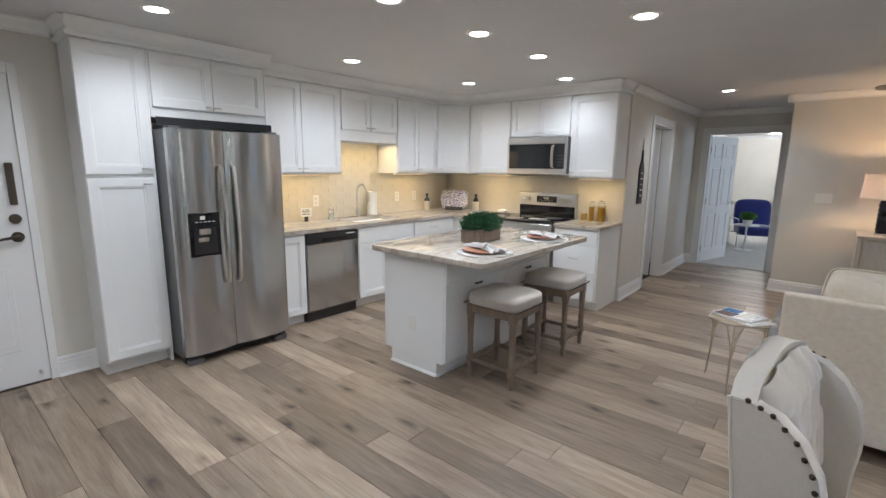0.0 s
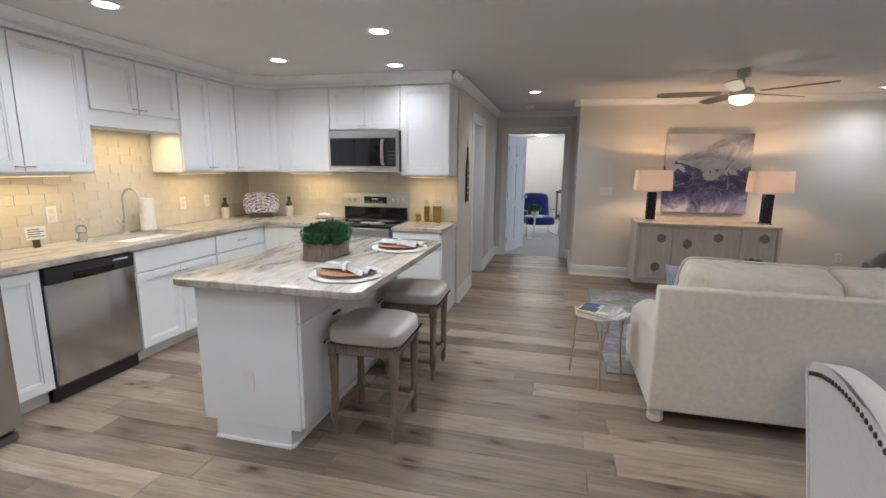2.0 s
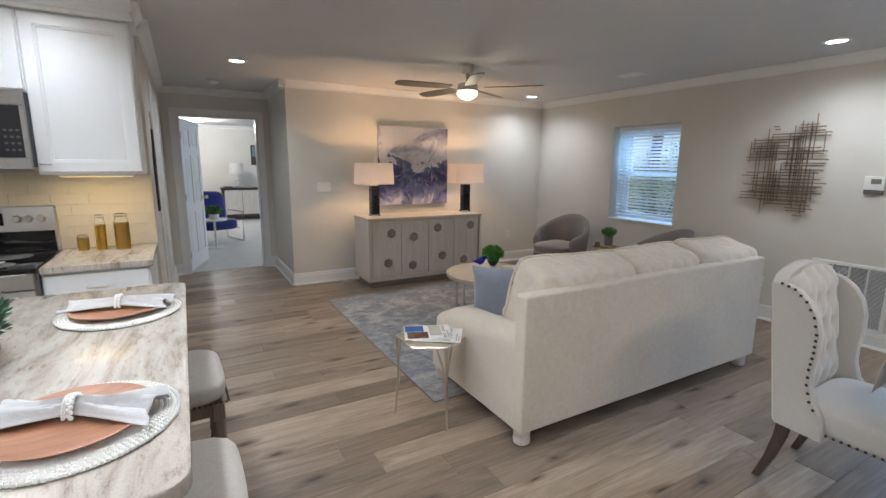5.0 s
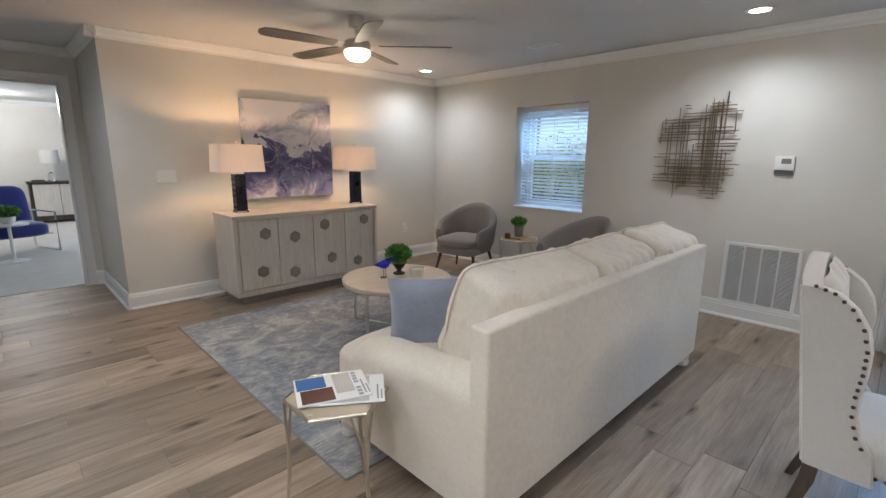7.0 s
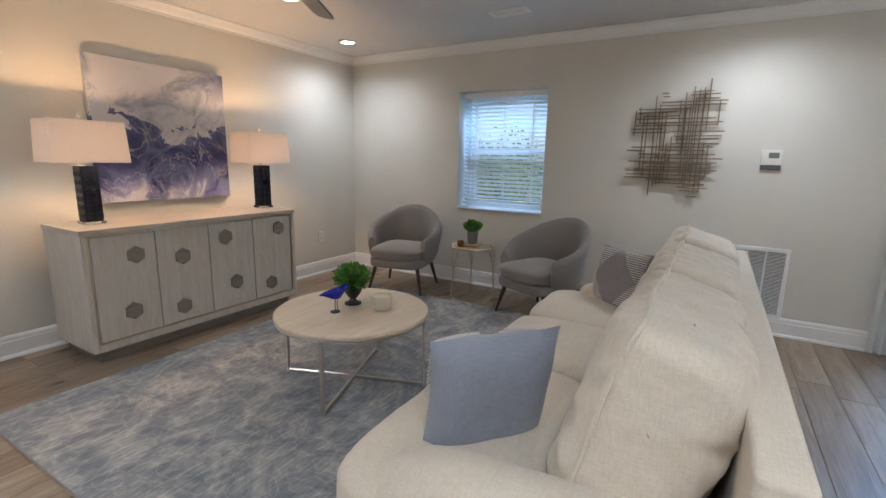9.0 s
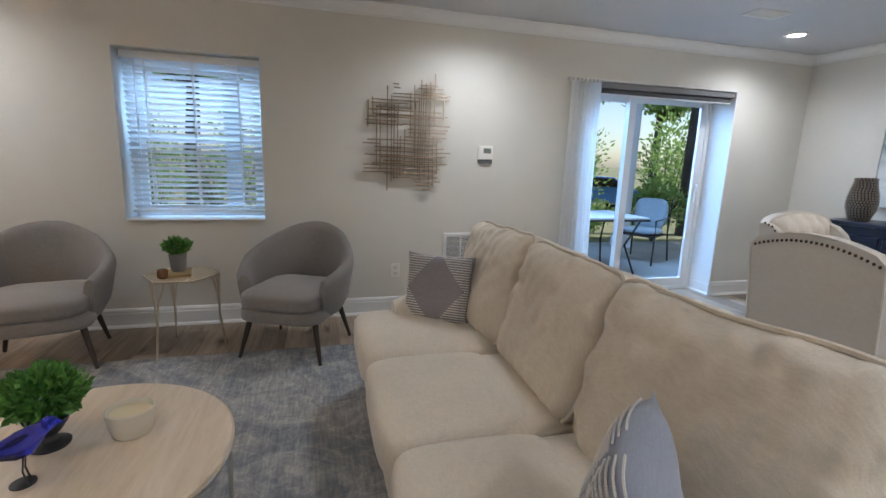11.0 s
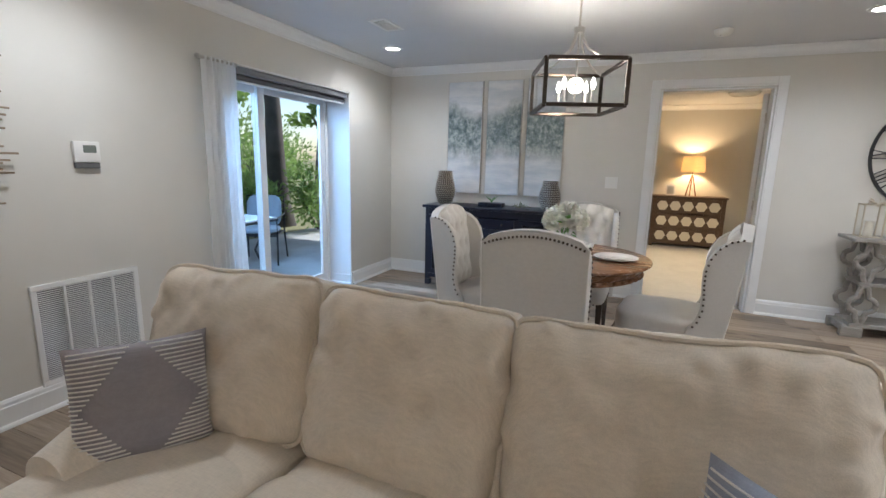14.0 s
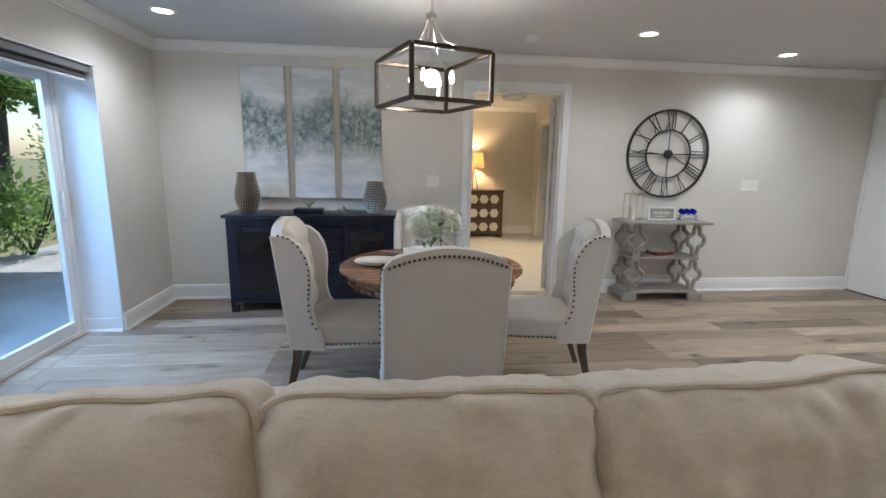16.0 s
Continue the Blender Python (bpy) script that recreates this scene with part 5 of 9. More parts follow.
s.turn([(0.032, 0), (0.034, 0.01), (0.034, 0.10), (0.026, 0.118), (0.012, 0.125)], n=20)
part("bottle", s, glass, soap)
s = Shape()
s.turn([(0.030, 0.004), (0.030, 0.07), (0.0, 0.071)], n=20)
part("liquid", s, clear("soap_liquid", (0.75, 0.85, 0.95), 0.05, 1.33), soap)
s = Shape()
s.rod((0, 0, 0.125), (0, 0, 0.165), 0.006).box(-0.008, 0.035, -0.007, 0.007, 0.163, 0.173, 0.003, 1)
part("pump", s, white_plastic, soap)
pt = thing("paper_towel", "upright roll of white paper towel on a holder", "paper towel", pose(-2.87, 4.90, CT))
s = Shape()
s.turn([(0.018, 0.012), (0.060, 0.012), (0.060, 0.285), (0.018, 0.285)], n=28)
part("roll", s, cloth("paper", (0.74, 0.73, 0.70), 200, relief=0.2), pt)
s = Shape()
s.turn([(0.07, 0), (0.07, 0.008), (0.008, 0.011), (0.007, 0.31), (0.011, 0.32), (0.0, 0.33)], n=20)
part("holder", s, nickel, pt)
for yy, wid in ((4.17, 0.075), (5.40, 0.075), (5.72, 0.075)):
    o = thing("outlet", "white electrical outlet on the tile backsplash", "outlet", pose(KIT_W + 0.011, yy, 1.12), "wall outlets")
    s = Shape()
    s.box(0, 0.005, -wid / 2, wid / 2, -0.06, 0.06, 0.002, 1)
    part("plate", s, white_plastic, o, smooth=None)
    s = Shape()
    s.box(0.005, 0.0065, -0.017, 0.017, 0.008, 0.038).box(0.005, 0.0065, -0.017, 0.017, -0.038, -0.008)
    part("socket", s, cream_ceramic, o, smooth=None)
tr = thing("ceramic_platter", "blue and white patterned platter on a dark stand", "platter", pose(-2.62, 6.17, CT, -14, 0, 33))
s = Shape()
s.prism([(0.185 * math.copysign(abs(math.cos(a)) ** 0.45, math.cos(a)) * (1 + 0.03 * math.cos(8 * a)), 0.125 * math.copysign(abs(math.sin(a)) ** 0.45, math.sin(a)) * (1 + 0.03 * math.cos(8 * a))) for a in np.linspace(0, 2 * math.pi, 48, endpoint=False)], 0, 0.016,
        m=Matrix.Translation((0, 0, 0.155)) @ Matrix.Rotation(radians(90), 4, "X"), bevel=0.005)


def patterned(name):
    """Glazed flower tile: rings and petals in violet-blue on white."""
    m = shader(name, 0.2)
    v = place_coords(m)
    w = node(m, "ShaderNodeTexWave")
    w.wave_type, w.rings_direction = "RINGS", "Y"
    w.inputs["Scale"].default_value, w.inputs["Distortion"].default_value, w.inputs["Detail"].default_value, w.inputs["Detail Scale"].default_value = 9.0, 9.0, 3.0, 6.0
    wire(m, v, w.inputs["Vector"])
    tint(m, ramp(m, w.outputs["Fac"], [(0.25, (0.10, 0.09, 0.20)), (0.42, (0.28, 0.25, 0.38)), (0.55, (0.62, 0.58, 0.58)), (0.8, (0.68, 0.62, 0.52))]))
    return m


part("platter", s, patterned("flower_glaze"), tr, smooth=30)
s = Shape()
s.box(-0.12, 0.12, -0.03, 0.06, 0.0, 0.018, 0.004, 1).box(-0.12, 0.12, -0.036, -0.026, 0.0, 0.045, 0.003, 1)
part("stand", s, dark_leg, tr, smooth=None)
for bx, by in ((-2.88, 5.90), (-2.36, 6.32)):
    b = thing("ceramic_bottle", "cream bottle with a dark stoppered neck", "bottle", pose(bx, by, CT), "counter bottles")
    s = Shape()
    s.turn([(0.036, 0), (0.040, 0.006), (0.041, 0.12), (0.040, 0.125)], n=20)
    part("body", s, cream_ceramic, b)
    s = Shape()
    s.turn([(0.040, 0.1255), (0.036, 0.15), (0.018, 0.175), (0.014, 0.20), (0.018, 0.205), (0.018, 0.225), (0.0, 0.23)], n=20)
    part("neck", s, navy_lacquer, b)
bd = thing("butter_dish", "white covered butter dish on a small dark board", "dish", pose(-1.86, 6.22, CT))
s = Shape()
s.box(-0.085, 0.085, -0.055, 0.055, 0, 0.012, 0.004, 1)
part("board", s, dark_leg, bd, smooth=None)
s = Shape()
soft_block(s, 0.065, 0.04, 0.024, (0, 0, 0.036), 4, 6, 0)
s.ball((0, 0, 0.066), 0.009, 10)
part("cover", s, white_ceramic, bd, smooth=60)
sr = thing("spoon_rest", "pale ceramic spoon rest on the cooktop", "spoon rest", pose(-1.24, 5.93, 0.919, 0, 0, 25))
s = Shape()
s.turn([(0.03, 0), (0.05, 0.004), (0.055, 0.014), (0.050, 0.014), (0.03, 0.007), (0.0, 0.006)], n=20, sx=1.2)
part("bowl", s, white_ceramic, sr)
s = Shape()
s.box(0.04, 0.15, -0.014, 0.014, 0.006, 0.013, 0.004, 1)
part("grip", s, white_ceramic, sr, smooth=None)
for jx, jy, jr, jh, lid in ((-0.80, 6.30, 0.032, 0.10, 0), (-0.70, 6.27, 0.030, 0.21, 1), (-0.585, 6.26, 0.042, 0.215, 1)):
    j = thing("glass_jar", "clear glass jar filled with golden oil or pasta", "jar", pose(jx, jy, CT), "glass jars")
    s = Shape()
    s.turn([(jr * 0.95, 0), (jr, 0.006), (jr, jh * 0.82), (jr * 0.82, jh * 0.92), (jr * 0.8, jh)], n=20)
    part("glass", s, glass, j)
    s = Shape()
    s.turn([(jr * 0.90, 0.004), (jr * 0.94, 0.008), (jr * 0.94, jh * 0.78), (0.0, jh * 0.785)], n=20)
    part("contents", s, painted("golden_fill", (0.62, 0.36, 0.03), 0.35, 0.3, 90, 0.3), j)
    if lid:
        s = Shape()
        s.turn([(jr * 0.85, jh), (jr * 0.85, jh + 0.016), (jr * 0.3, jh + 0.02), (0, jh + 0.021)], n=18)
        part("lid", s, glass, j)
# paddle sign on the hall wall
pd = thing("wall_sign", "narrow dark paddle-shaped sign hanging on the wall", "wall sign", pose(HALL_W + 0.003, 6.90, 1.10))
s = Shape()
s.prism([(-0.075, 0), (0.075, 0), (0.075, 0.42), (0.045, 0.47), (0.018, 0.50), (0.014, 0.62), (-0.014, 0.62), (-0.018, 0.50), (-0.045, 0.47), (-0.075, 0.42)], 0, 0.016, m=Matrix(((0, 0, 1, 0), (1, 0, 0, 0), (0, 1, 0, 0), (0, 0, 0, 1))), bevel=0.003)
part("board", s, painted("chalk_black", (0.05, 0.045, 0.05), 0.7), pd, smooth=None)
s = Shape()
for k, w in enumerate((0.05, 0.07, 0.04, 0.06, 0.05)):
    s.box(0.0161, 0.0172, -w / 2, w / 2, 0.09 + 0.065 * k, 0.105 + 0.065 * k)
part("lettering", s, thread_white, pd, "pale lettering too small to read", smooth=None)
s = Shape()
s.tube([(0.008, -0.010, 0.60), (0.004, 0.0, 0.75), (0.008, 0.010, 0.60)], 0.0025, 6)
part("hanging_cord", s, dark_leg, pd)

# ---- living room ----


def rug_weave(name):
    """Worn oriental rug: blue-grey ground, pale scrolls, abrasion in both thread directions."""
    m = shader(name, 0.95)
    v = place_coords(m)
    big = grain(m, v, 2.6, 8, 0.68, 2.2)
    scroll = node(m, "ShaderNodeTexVoronoi")
    scroll.feature = "DISTANCE_TO_EDGE"
    scroll.inputs["Scale"].default_value = 9.0
    n2 = node(m, "ShaderNodeTexNoise")
    n2.inputs["Scale"].default_value = 5.0
    wire(m, v, n2.inputs["Vector"])
    add = node(m, "ShaderNodeVectorMath")
    add.operation = "MULTIPLY_ADD"
    wire(m, n2.outputs["Color"], add.inputs[0])
    add.inputs[1].default_value = (0.35, 0.35, 0.35)
    wire(m, v, add.inputs[2])
    wire(m, add.outputs[0], scroll.inputs["Vector"])
    base = ramp(m, big, [(0.30, (0.13, 0.15, 0.175)), (0.46, (0.23, 0.245, 0.265)), (0.58, (0.40, 0.39, 0.38)), (0.76, (0.58, 0.55, 0.52))])
    lines = ramp(m, scroll.outputs["Distance"], [(0.0, (0.56, 0.54, 0.52)), (0.05, (0.34, 0.345, 0.36)), (0.12, (0.25, 0.27, 0.30))])
    wear = grain(m, place_coords(m, (0.3, 2.5, 1)), 30, 4, 0.7)
    c = mix(m, 0.3, base, lines)
    c = mix(m, 0.6, c, ramp(m, wear, [(0.36, (0.62, 0.62, 0.64)), (0.62, (1.22, 1.2, 1.18))]), "MULTIPLY")
    tint(m, c)
    bump(m, grain(m, v, 420, 3), 0.5, 0.002)
    return m


rug = thing("area_rug", "worn blue-grey patterned area rug under the coffee table", "rug", pose(2.55, 6.235, 0.0))
s = Shape()
s.box(-1.49, 1.49, -1.235, 1.235, 0.0005, 0.009, 0.003, 1)
part("rug_body", s, rug_weave("rug_weave"), rug, smooth=None)
s = Shape()
for y in (-1.237, 1.237):
    s.tube([(-1.49 + 2.98 * k / 30, y, 0.005) for k in range(31)], 0.005, 6)
for x in (-1.492, 1.492):
    s.tube([(x, -1.235 + 2.47 * k / 30, 0.005) for k in range(31)], 0.005, 6)
part("binding", s, grey_wool, rug)

# sofa; its seats look north
SX0, SX1, SB = 1.22, 3.44, 4.35
sofa = thing("sofa", "cream linen three-seat sofa with loose back cushions", "sofa", pose(0, 0, 0))
s = Shape()
s.box(SX0, SX1, SB, SB + 0.085, 0.085, 0.835, 0.014, 3)
part("back_frame", s, linen_sofa, sofa, smooth=40)
s = Shape()
s.box(SX0 + 0.004, SX1 - 0.004, SB + 0.08, 5.34, 0.085, 0.29, 0.015, 3)
part("base_frame", s, linen_sofa, sofa, smooth=40)
for x0, x1 in ((SX0, SX0 + 0.215), (SX1 - 0.215, SX1)):
    s = Shape()
    loops = []
    for k in range(11):
        u = k / 10
        y = SB + 0.02 + u * 0.80
        top = 0.63 - 0.06 * u - 0.03 * max(0, u - 0.85) / 0.15
        xc, hw = (x0 + x1) / 2, (x1 - x0) / 2
        prof = []
        for a in range(13):
            ang = math.pi * a / 12
            prof.append((xc + hw * math.cos(ang) * (1.0 + 0.05 * math.sin(ang)), y, top - 0.10 + 0.10 * math.sin(ang)))
        prof += [(x0 + 0.003, y, 0.09), (x1 - 0.003, y, 0.09)]
        if k == 10:
            prof = [(xc + (px - xc) * 0.93, py + 0.012, 0.33 + (pz - 0.33) * 0.95) for px, py, pz in prof]
        loops.append(prof)
    s.loft(loops)
    part("arm", s, linen_sofa, sofa, smooth=50)
BND = [SX0 + 0.215, 2.18, 2.79, SX1 - 0.205]
seatx = [SX0 + 0.01, 2.205, 2.815, SX1 - 0.01]
for i in range(3):
    s = Shape()
    a, b = (seatx[i + 1] - seatx[i]) / 2, 0.0
    soft_block(s, a - 0.003, 0.27, 0.096, ((seatx[i] + seatx[i + 1]) / 2, 5.125, 0.376), 6.0, 18, 0.005, 3.1 * i, crown=0.018, wave=4)
    soft_block(s, (BND[i + 1] - BND[i]) / 2 - 0.006, 0.24, 0.088, ((BND[i] + BND[i + 1]) / 2, 4.80, 0.374), 6.0, 12, 0.004, 2.2 * i, crown=0.014, wave=4)
    part("seat_cushion", s, linen_sofa, sofa, smooth=60)
bx = [SX0 + 0.175, 2.172, 2.792, SX1 + 0.065]
for i in range(3):
    s = Shape()
    w = (bx[i + 1] - bx[i]) / 2
    m = Matrix.Rotation(radians(16 + 1.0 * i), 4, "X") @ Matrix.Rotation(radians((1.5, -1.0, 2.0)[i]), 4, "Y")
    mid = Vector(((bx[i] + bx[i + 1]) / 2, 4.622, 0.672))
    soft_block(s, w + 0.004, 0.170, 0.275, mid, 7.0, 48, 0.013, 7.7 * i + 1, m=m, wave=6.5, pinch=0.16, ear=0.034, gather=0.030)
    cu = part("back_cushion", s, linen_sofa, sofa, smooth=60)
    s = Shape()
    pts = []
    for k in range(96):
        a = 2 * math.pi * k / 96
        u, v = math.cos(a), math.sin(a)
        r = (abs(u) ** 7 + abs(v) ** 7) ** (1 / 7)
        x, z = u / r, v / r
        q = Vector((x * (w + 0.005), 0.100 + 0.006 * math.sin(5 * a + i), z * 0.275))
        q.z += 0.034 * (abs(x) ** 5 - 0.35) * (1 if z > 0 else 0)
        q += Vector((x, 0, z)).normalized() * (0.003 + 0.013 * noise.noise(Vector((q.x * 6.5 + 7.7 * i + 1, q.y * 6.5 - 7.7 * i - 1, q.z * 8.45))))
        pts.append(m @ q + mid)
    s.tube(pts, 0.0075, 6, closed=True)
    part("welt", s, linen_sofa, cu)
for x in (SX0 + 0.05, SX1 - 0.09):
    for y in (SB + 0.05, 5.28):
        s = Shape()
        s.turn([(0.030, 0.0), (0.045, 0.012), (0.048, 0.035), (0.040, 0.05), (0.046, 0.06), (0.046, 0.086)], (x, y, 0.0), 20)
        part("bun_foot", s, washed_oak, sofa)


def stitched_pillow(name, label, w, h, t, m, cloth_m, stripes, thread, seed):
    p = thing(name, label, "pillow", m, "sofa pillows")
    s = Shape()
    throw_pillow(s, w, h, t, Matrix.Identity(4), seed)
    body = part("cover", s, cloth_m, p, smooth=60)
    if stripes:
        s = Shape()
        for j in range(27):
            v = -0.90 + 1.80 * j / 26
            half = 0.82 - abs(v) * 0.78 if stripes == "diamond" else 0.06 + 0.30 * abs(((v + 0.9) * 2.2) % 1.0 - 0.5)
            for sgn in (-1, 1):
                for k in range(24):
                    u = half + (0.92 - half) * k / 24
                    if u > 0.9:
                        continue
                    kk = ((1 - u ** 4) * (1 - v ** 4)) ** 0.55
                    u2 = min(u + 0.026, 0.93)
                    kk2 = ((1 - u2 ** 4) * (1 - v ** 4)) ** 0.55
                    x, x2, z = sgn * u * w / 2, sgn * u2 * w / 2, v * h / 2
                    f = 0.012 * noise.noise(Vector((x * 9 + seed, z * 9, seed)))
                    s.rod((x, -t / 2 * kk - f * kk - 0.002, z), (x2, -t / 2 * kk2 - f * kk2 - 0.002, z), 0.0026, n=4)
        part("stitching", s, thread, body, "rows of pale running stitches")
    return p


stitched_pillow("throw_pillow", "grey throw pillow with stitched diamond stripes", 0.375, 0.365, 0.13, pose(3.235, 4.96, 0.62, -14, 0, 236), pillow_grey, "diamond", thread_white, 2.0)
stitched_pillow("throw_pillow", "blue-grey throw pillow with pale stitching on its front", 0.41, 0.40, 0.14, pose(1.60, 5.045, 0.625, -12, 0, 141), pillow_blue, "side", thread_white, 5.0)


def gold_table(m, r, h, sides, label):
    """A small faceted table on thin forked metal legs."""
    t = thing("side_table", label, "side table", m, "accent tables")
    ring = [(r * math.cos(radians(30 + 360 / sides * k)), r * math.sin(radians(30 + 360 / sides * k))) for k in range(sides)]
    s = Shape()
    s.prism([(x * 0.97, y * 0.97) for x, y in ring], h - 0.010, h - 0.004)
    part("tabletop", s, painted("champagne_top", (0.46, 0.38, 0.27), 0.25, 0.08, 60, 0.05), t, smooth=None)
    s = Shape()
    s.tube([(x, y, h - 0.008) for x, y in ring], 0.008, 6, closed=True)
    part("rim", s, champagne, t)
    for k in range(0, sides, 2 if sides > 4 else 1):
        x, y = ring[k]
        s = Shape()
        xa, ya = ring[(k + 1) % sides]
        xb, yb = ring[k - 1]
        s.tube([(x, y, h - 0.015), (x * 0.97, y * 0.97, h * 0.62), (x * 0.96, y * 0.96, h * 0.45), (x * 1.08, y * 1.08, 0.0)], [0.006, 0.006, 0.008, 0.006], 8)
        s.tube([(x * 0.72 + xa * 0.28, y * 0.72 + ya * 0.28, h - 0.015), (x * 0.9 + xa * 0.08, y * 0.9 + ya * 0.08, h * 0.72), (x * 0.965, y * 0.965, h * 0.48)], 0.005, 8)
        s.tube([(x * 0.72 + xb * 0.28, y * 0.72 + yb * 0.28, h - 0.015), (x * 0.9 + xb * 0.08, y * 0.9 + yb * 0.08, h * 0.72), (x * 0.965, y * 0.965, h * 0.48)], 0.005, 8)
        part("leg", s, champagne, t)
    return t


gold_table(pose(0.97, 4.89, 0), 0.195, 0.50, 6, "hexagonal champagne metal side table beside the sofa")
gold_table(pose(4.20, 6.42, 0), 0.22, 0.51, 6, "hexagonal champagne metal side table between the armchairs")


def magazine(m, label, cover, w=0.215, h=0.275, t=0.006):
    mg = thing("magazine", label, "magazine", m, "magazines")
    s = Shape()
    s.box(-w / 2, w / 2, -h / 2, h / 2, 0.0, t, 0.0015, 1)
    part("page_block", s, white_ceramic, mg, smooth=None)
    for x0, x1, y0, y1, mat in cover:
        s = Shape()
        s.box(x0, x1, y0, y1, t, t + 0.0006)
        part("cover_print", s, mat, mg, smooth=None)
    return mg


ink_blue = painted("ink_blue", (0.05, 0.20, 0.52), 0.2, 0.5, 12, 0)
ink_brown = painted("ink_brown", (0.16, 0.07, 0.05), 0.2, 0.5, 12, 0)
ink_pale = painted("ink_pale", (0.55, 0.53, 0.47), 0.2, 0.3, 12, 0)
ink_grey = painted("ink_grey", (0.25, 0.25, 0.26), 0.3, 0.2, 12, 0)
magazine(pose(1.01, 4.87, 0.501, 0, 0, 55), "glossy magazine with a pale printed cover", [(-0.10, 0.10, -0.08, 0.12, ink_pale)] + [(-0.09, 0.02, -0.115, -0.108, ink_grey), (-0.09, -0.02, -0.129, -0.123, ink_grey)])
magazine(pose(0.965, 4.915, 0.5085, 0, 0, 68), "glossy magazine with brown and blue photographs", [(-0.10, 0.0, 0.0, 0.12, ink_brown), (0.005, 0.10, 0.02, 0.13, ink_blue), (-0.06, 0.10, -0.08, -0.01, ink_pale)] + [(-0.10 + 0.025 * k, -0.083 + 0.025 * k, -0.104, -0.086, ink_grey) for k in range(8) if k != 3] + [(-0.09, 0.02, -0.118, -0.111, ink_grey), (-0.09, -0.02, -0.131, -0.125, ink_grey)])

# coffee table
ct = thing("coffee_table", "round pale oak coffee table on a slim metal frame", "coffee table", pose(2.36, 6.26, 0.009))
s = Shape()
s.turn([(0.0, 0.405), (0.425, 0.405), (0.435, 0.411), (0.435, 0.424), (0.429, 0.430), (0.0, 0.430)], n=72)
part("tabletop", s, pale_oak, ct, smooth=30)
s = Shape()
s.tube([(0.425 * math.cos(a), 0.425 * math.sin(a), 0.398) for a in np.linspace(0, 2 * math.pi, 48, endpoint=False)], 0.008, 6, closed=True)
part("apron_ring", s, nickel, ct)
for k in range(4):
    a = radians(20 + 90 * k)
    s = Shape()
    c, d = math.cos(a), math.sin(a)
    s.box(-0.012, 0.012, -0.006, 0.006, 0.0, 0.402, 0.002, 1, m=Matrix.Translation((0.42 * c, 0.42 * d, 0)) @ Matrix.Rotation(a + math.pi / 2, 4, "Z"))
    part("leg", s, nickel, ct, smooth=None)
    s = Shape()
    s.tube([(0.42 * c, 0.42 * d, 0.012), (0, 0, 0.012)], 0.008, 6)
    part("stretcher", s, nickel, ct)
CTZ = 0.4395


def potted(name, label, m, pot, pot_mat, foliage_at, rx, ry, rz, count, size, seed, mat, soil_z):
    p = thing(name, label, "plant", m)
    s = Shape()
    s.turn(pot, n=24)
    part("pot", s, pot_mat, p)
    s = Shape()
    leaves(s, count, foliage_at, rx, ry, rz, size, random.Random(seed), 0.35, 0.35, 0.55)
    part("foliage", s, mat, p, smooth=None)
    s = Shape()
    r = random.Random(seed)
    for k in range(14):
        a = r.uniform(0, 6.28)
        s.tube([(0.012 * math.cos(a), 0.012 * math.sin(a), soil_z), (0.35 * rx * math.cos(a), 0.35 * ry * math.sin(a), (soil_z + foliage_at[2]) / 2), (0.7 * rx * math.cos(a), 0.7 * ry * math.sin(a), foliage_at[2])], 0.0018, 5)
    part("stems", s, mat, p)
    return p


potted("potted_plant", "small leafy green plant in a black pedestal urn", pose(2.43, 6.32, CTZ), [(0.048, 0), (0.050, 0.008), (0.022, 0.020), (0.018, 0.034), (0.030, 0.045), (0.050, 0.075), (0.056, 0.09), (0.050, 0.088), (0.0, 0.08)],
       black_metal, (0, 0, 0.165), 0.105, 0.105, 0.080, 1300, 0.028, 8, herb, 0.08)
bowl = thing("candle_bowl", "cream ceramic bowl candle", "candle", pose(2.45, 6.12, CTZ))
s = Shape()
s.turn([(0.045, 0), (0.052, 0.006), (0.062, 0.05), (0.066, 0.082), (0.061, 0.084), (0.058, 0.066), (0.0, 0.064)], n=36)
part("bowl", s, cream_ceramic, bowl)
s = Shape()
s.turn([(0.0, 0.0645), (0.0575, 0.0645), (0.0575, 0.067), (0.0, 0.067)], n=36)
part("wax", s, painted("candle_wax", (0.74, 0.64, 0.44), 0.4), bowl)
bird = thing("bird_figurine", "cobalt blue glass bird on thin metal legs", "figurine", pose(2.26, 6.30, CTZ, 0, 0, -75))
s = Shape()
loops = []
for u, r, z in ((-1.0, 0.003, 0.085), (-0.72, 0.012, 0.095), (-0.35, 0.024, 0.102), (0.0, 0.036, 0.108), (0.3, 0.036, 0.118), (0.5, 0.026, 0.136), (0.62, 0.021, 0.150), (0.76, 0.014, 0.154), (0.88, 0.005, 0.150), (1.0, 0.001, 0.148)):
    loops.append([(u * 0.10, r * math.cos(a), z + r * math.sin(a)) for a in np.linspace(0, 2 * math.pi, 14, endpoint=False)])
s.loft(loops)
part("body", s, blue_glass, bird, smooth=60)
s = Shape()
s.tube([(0.01, 0.012, 0.08), (0.005, 0.012, 0.04), (0.012, 0.014, 0.004)], 0.0022, 6).tube([(0.01, -0.012, 0.08), (0.005, -0.012, 0.04), (0.012, -0.014, 0.004)], 0.0022, 6)
s.turn([(0.028, 0), (0.028, 0.004), (0.0, 0.005)], n=16)
part("legs", s, black_metal, bird)

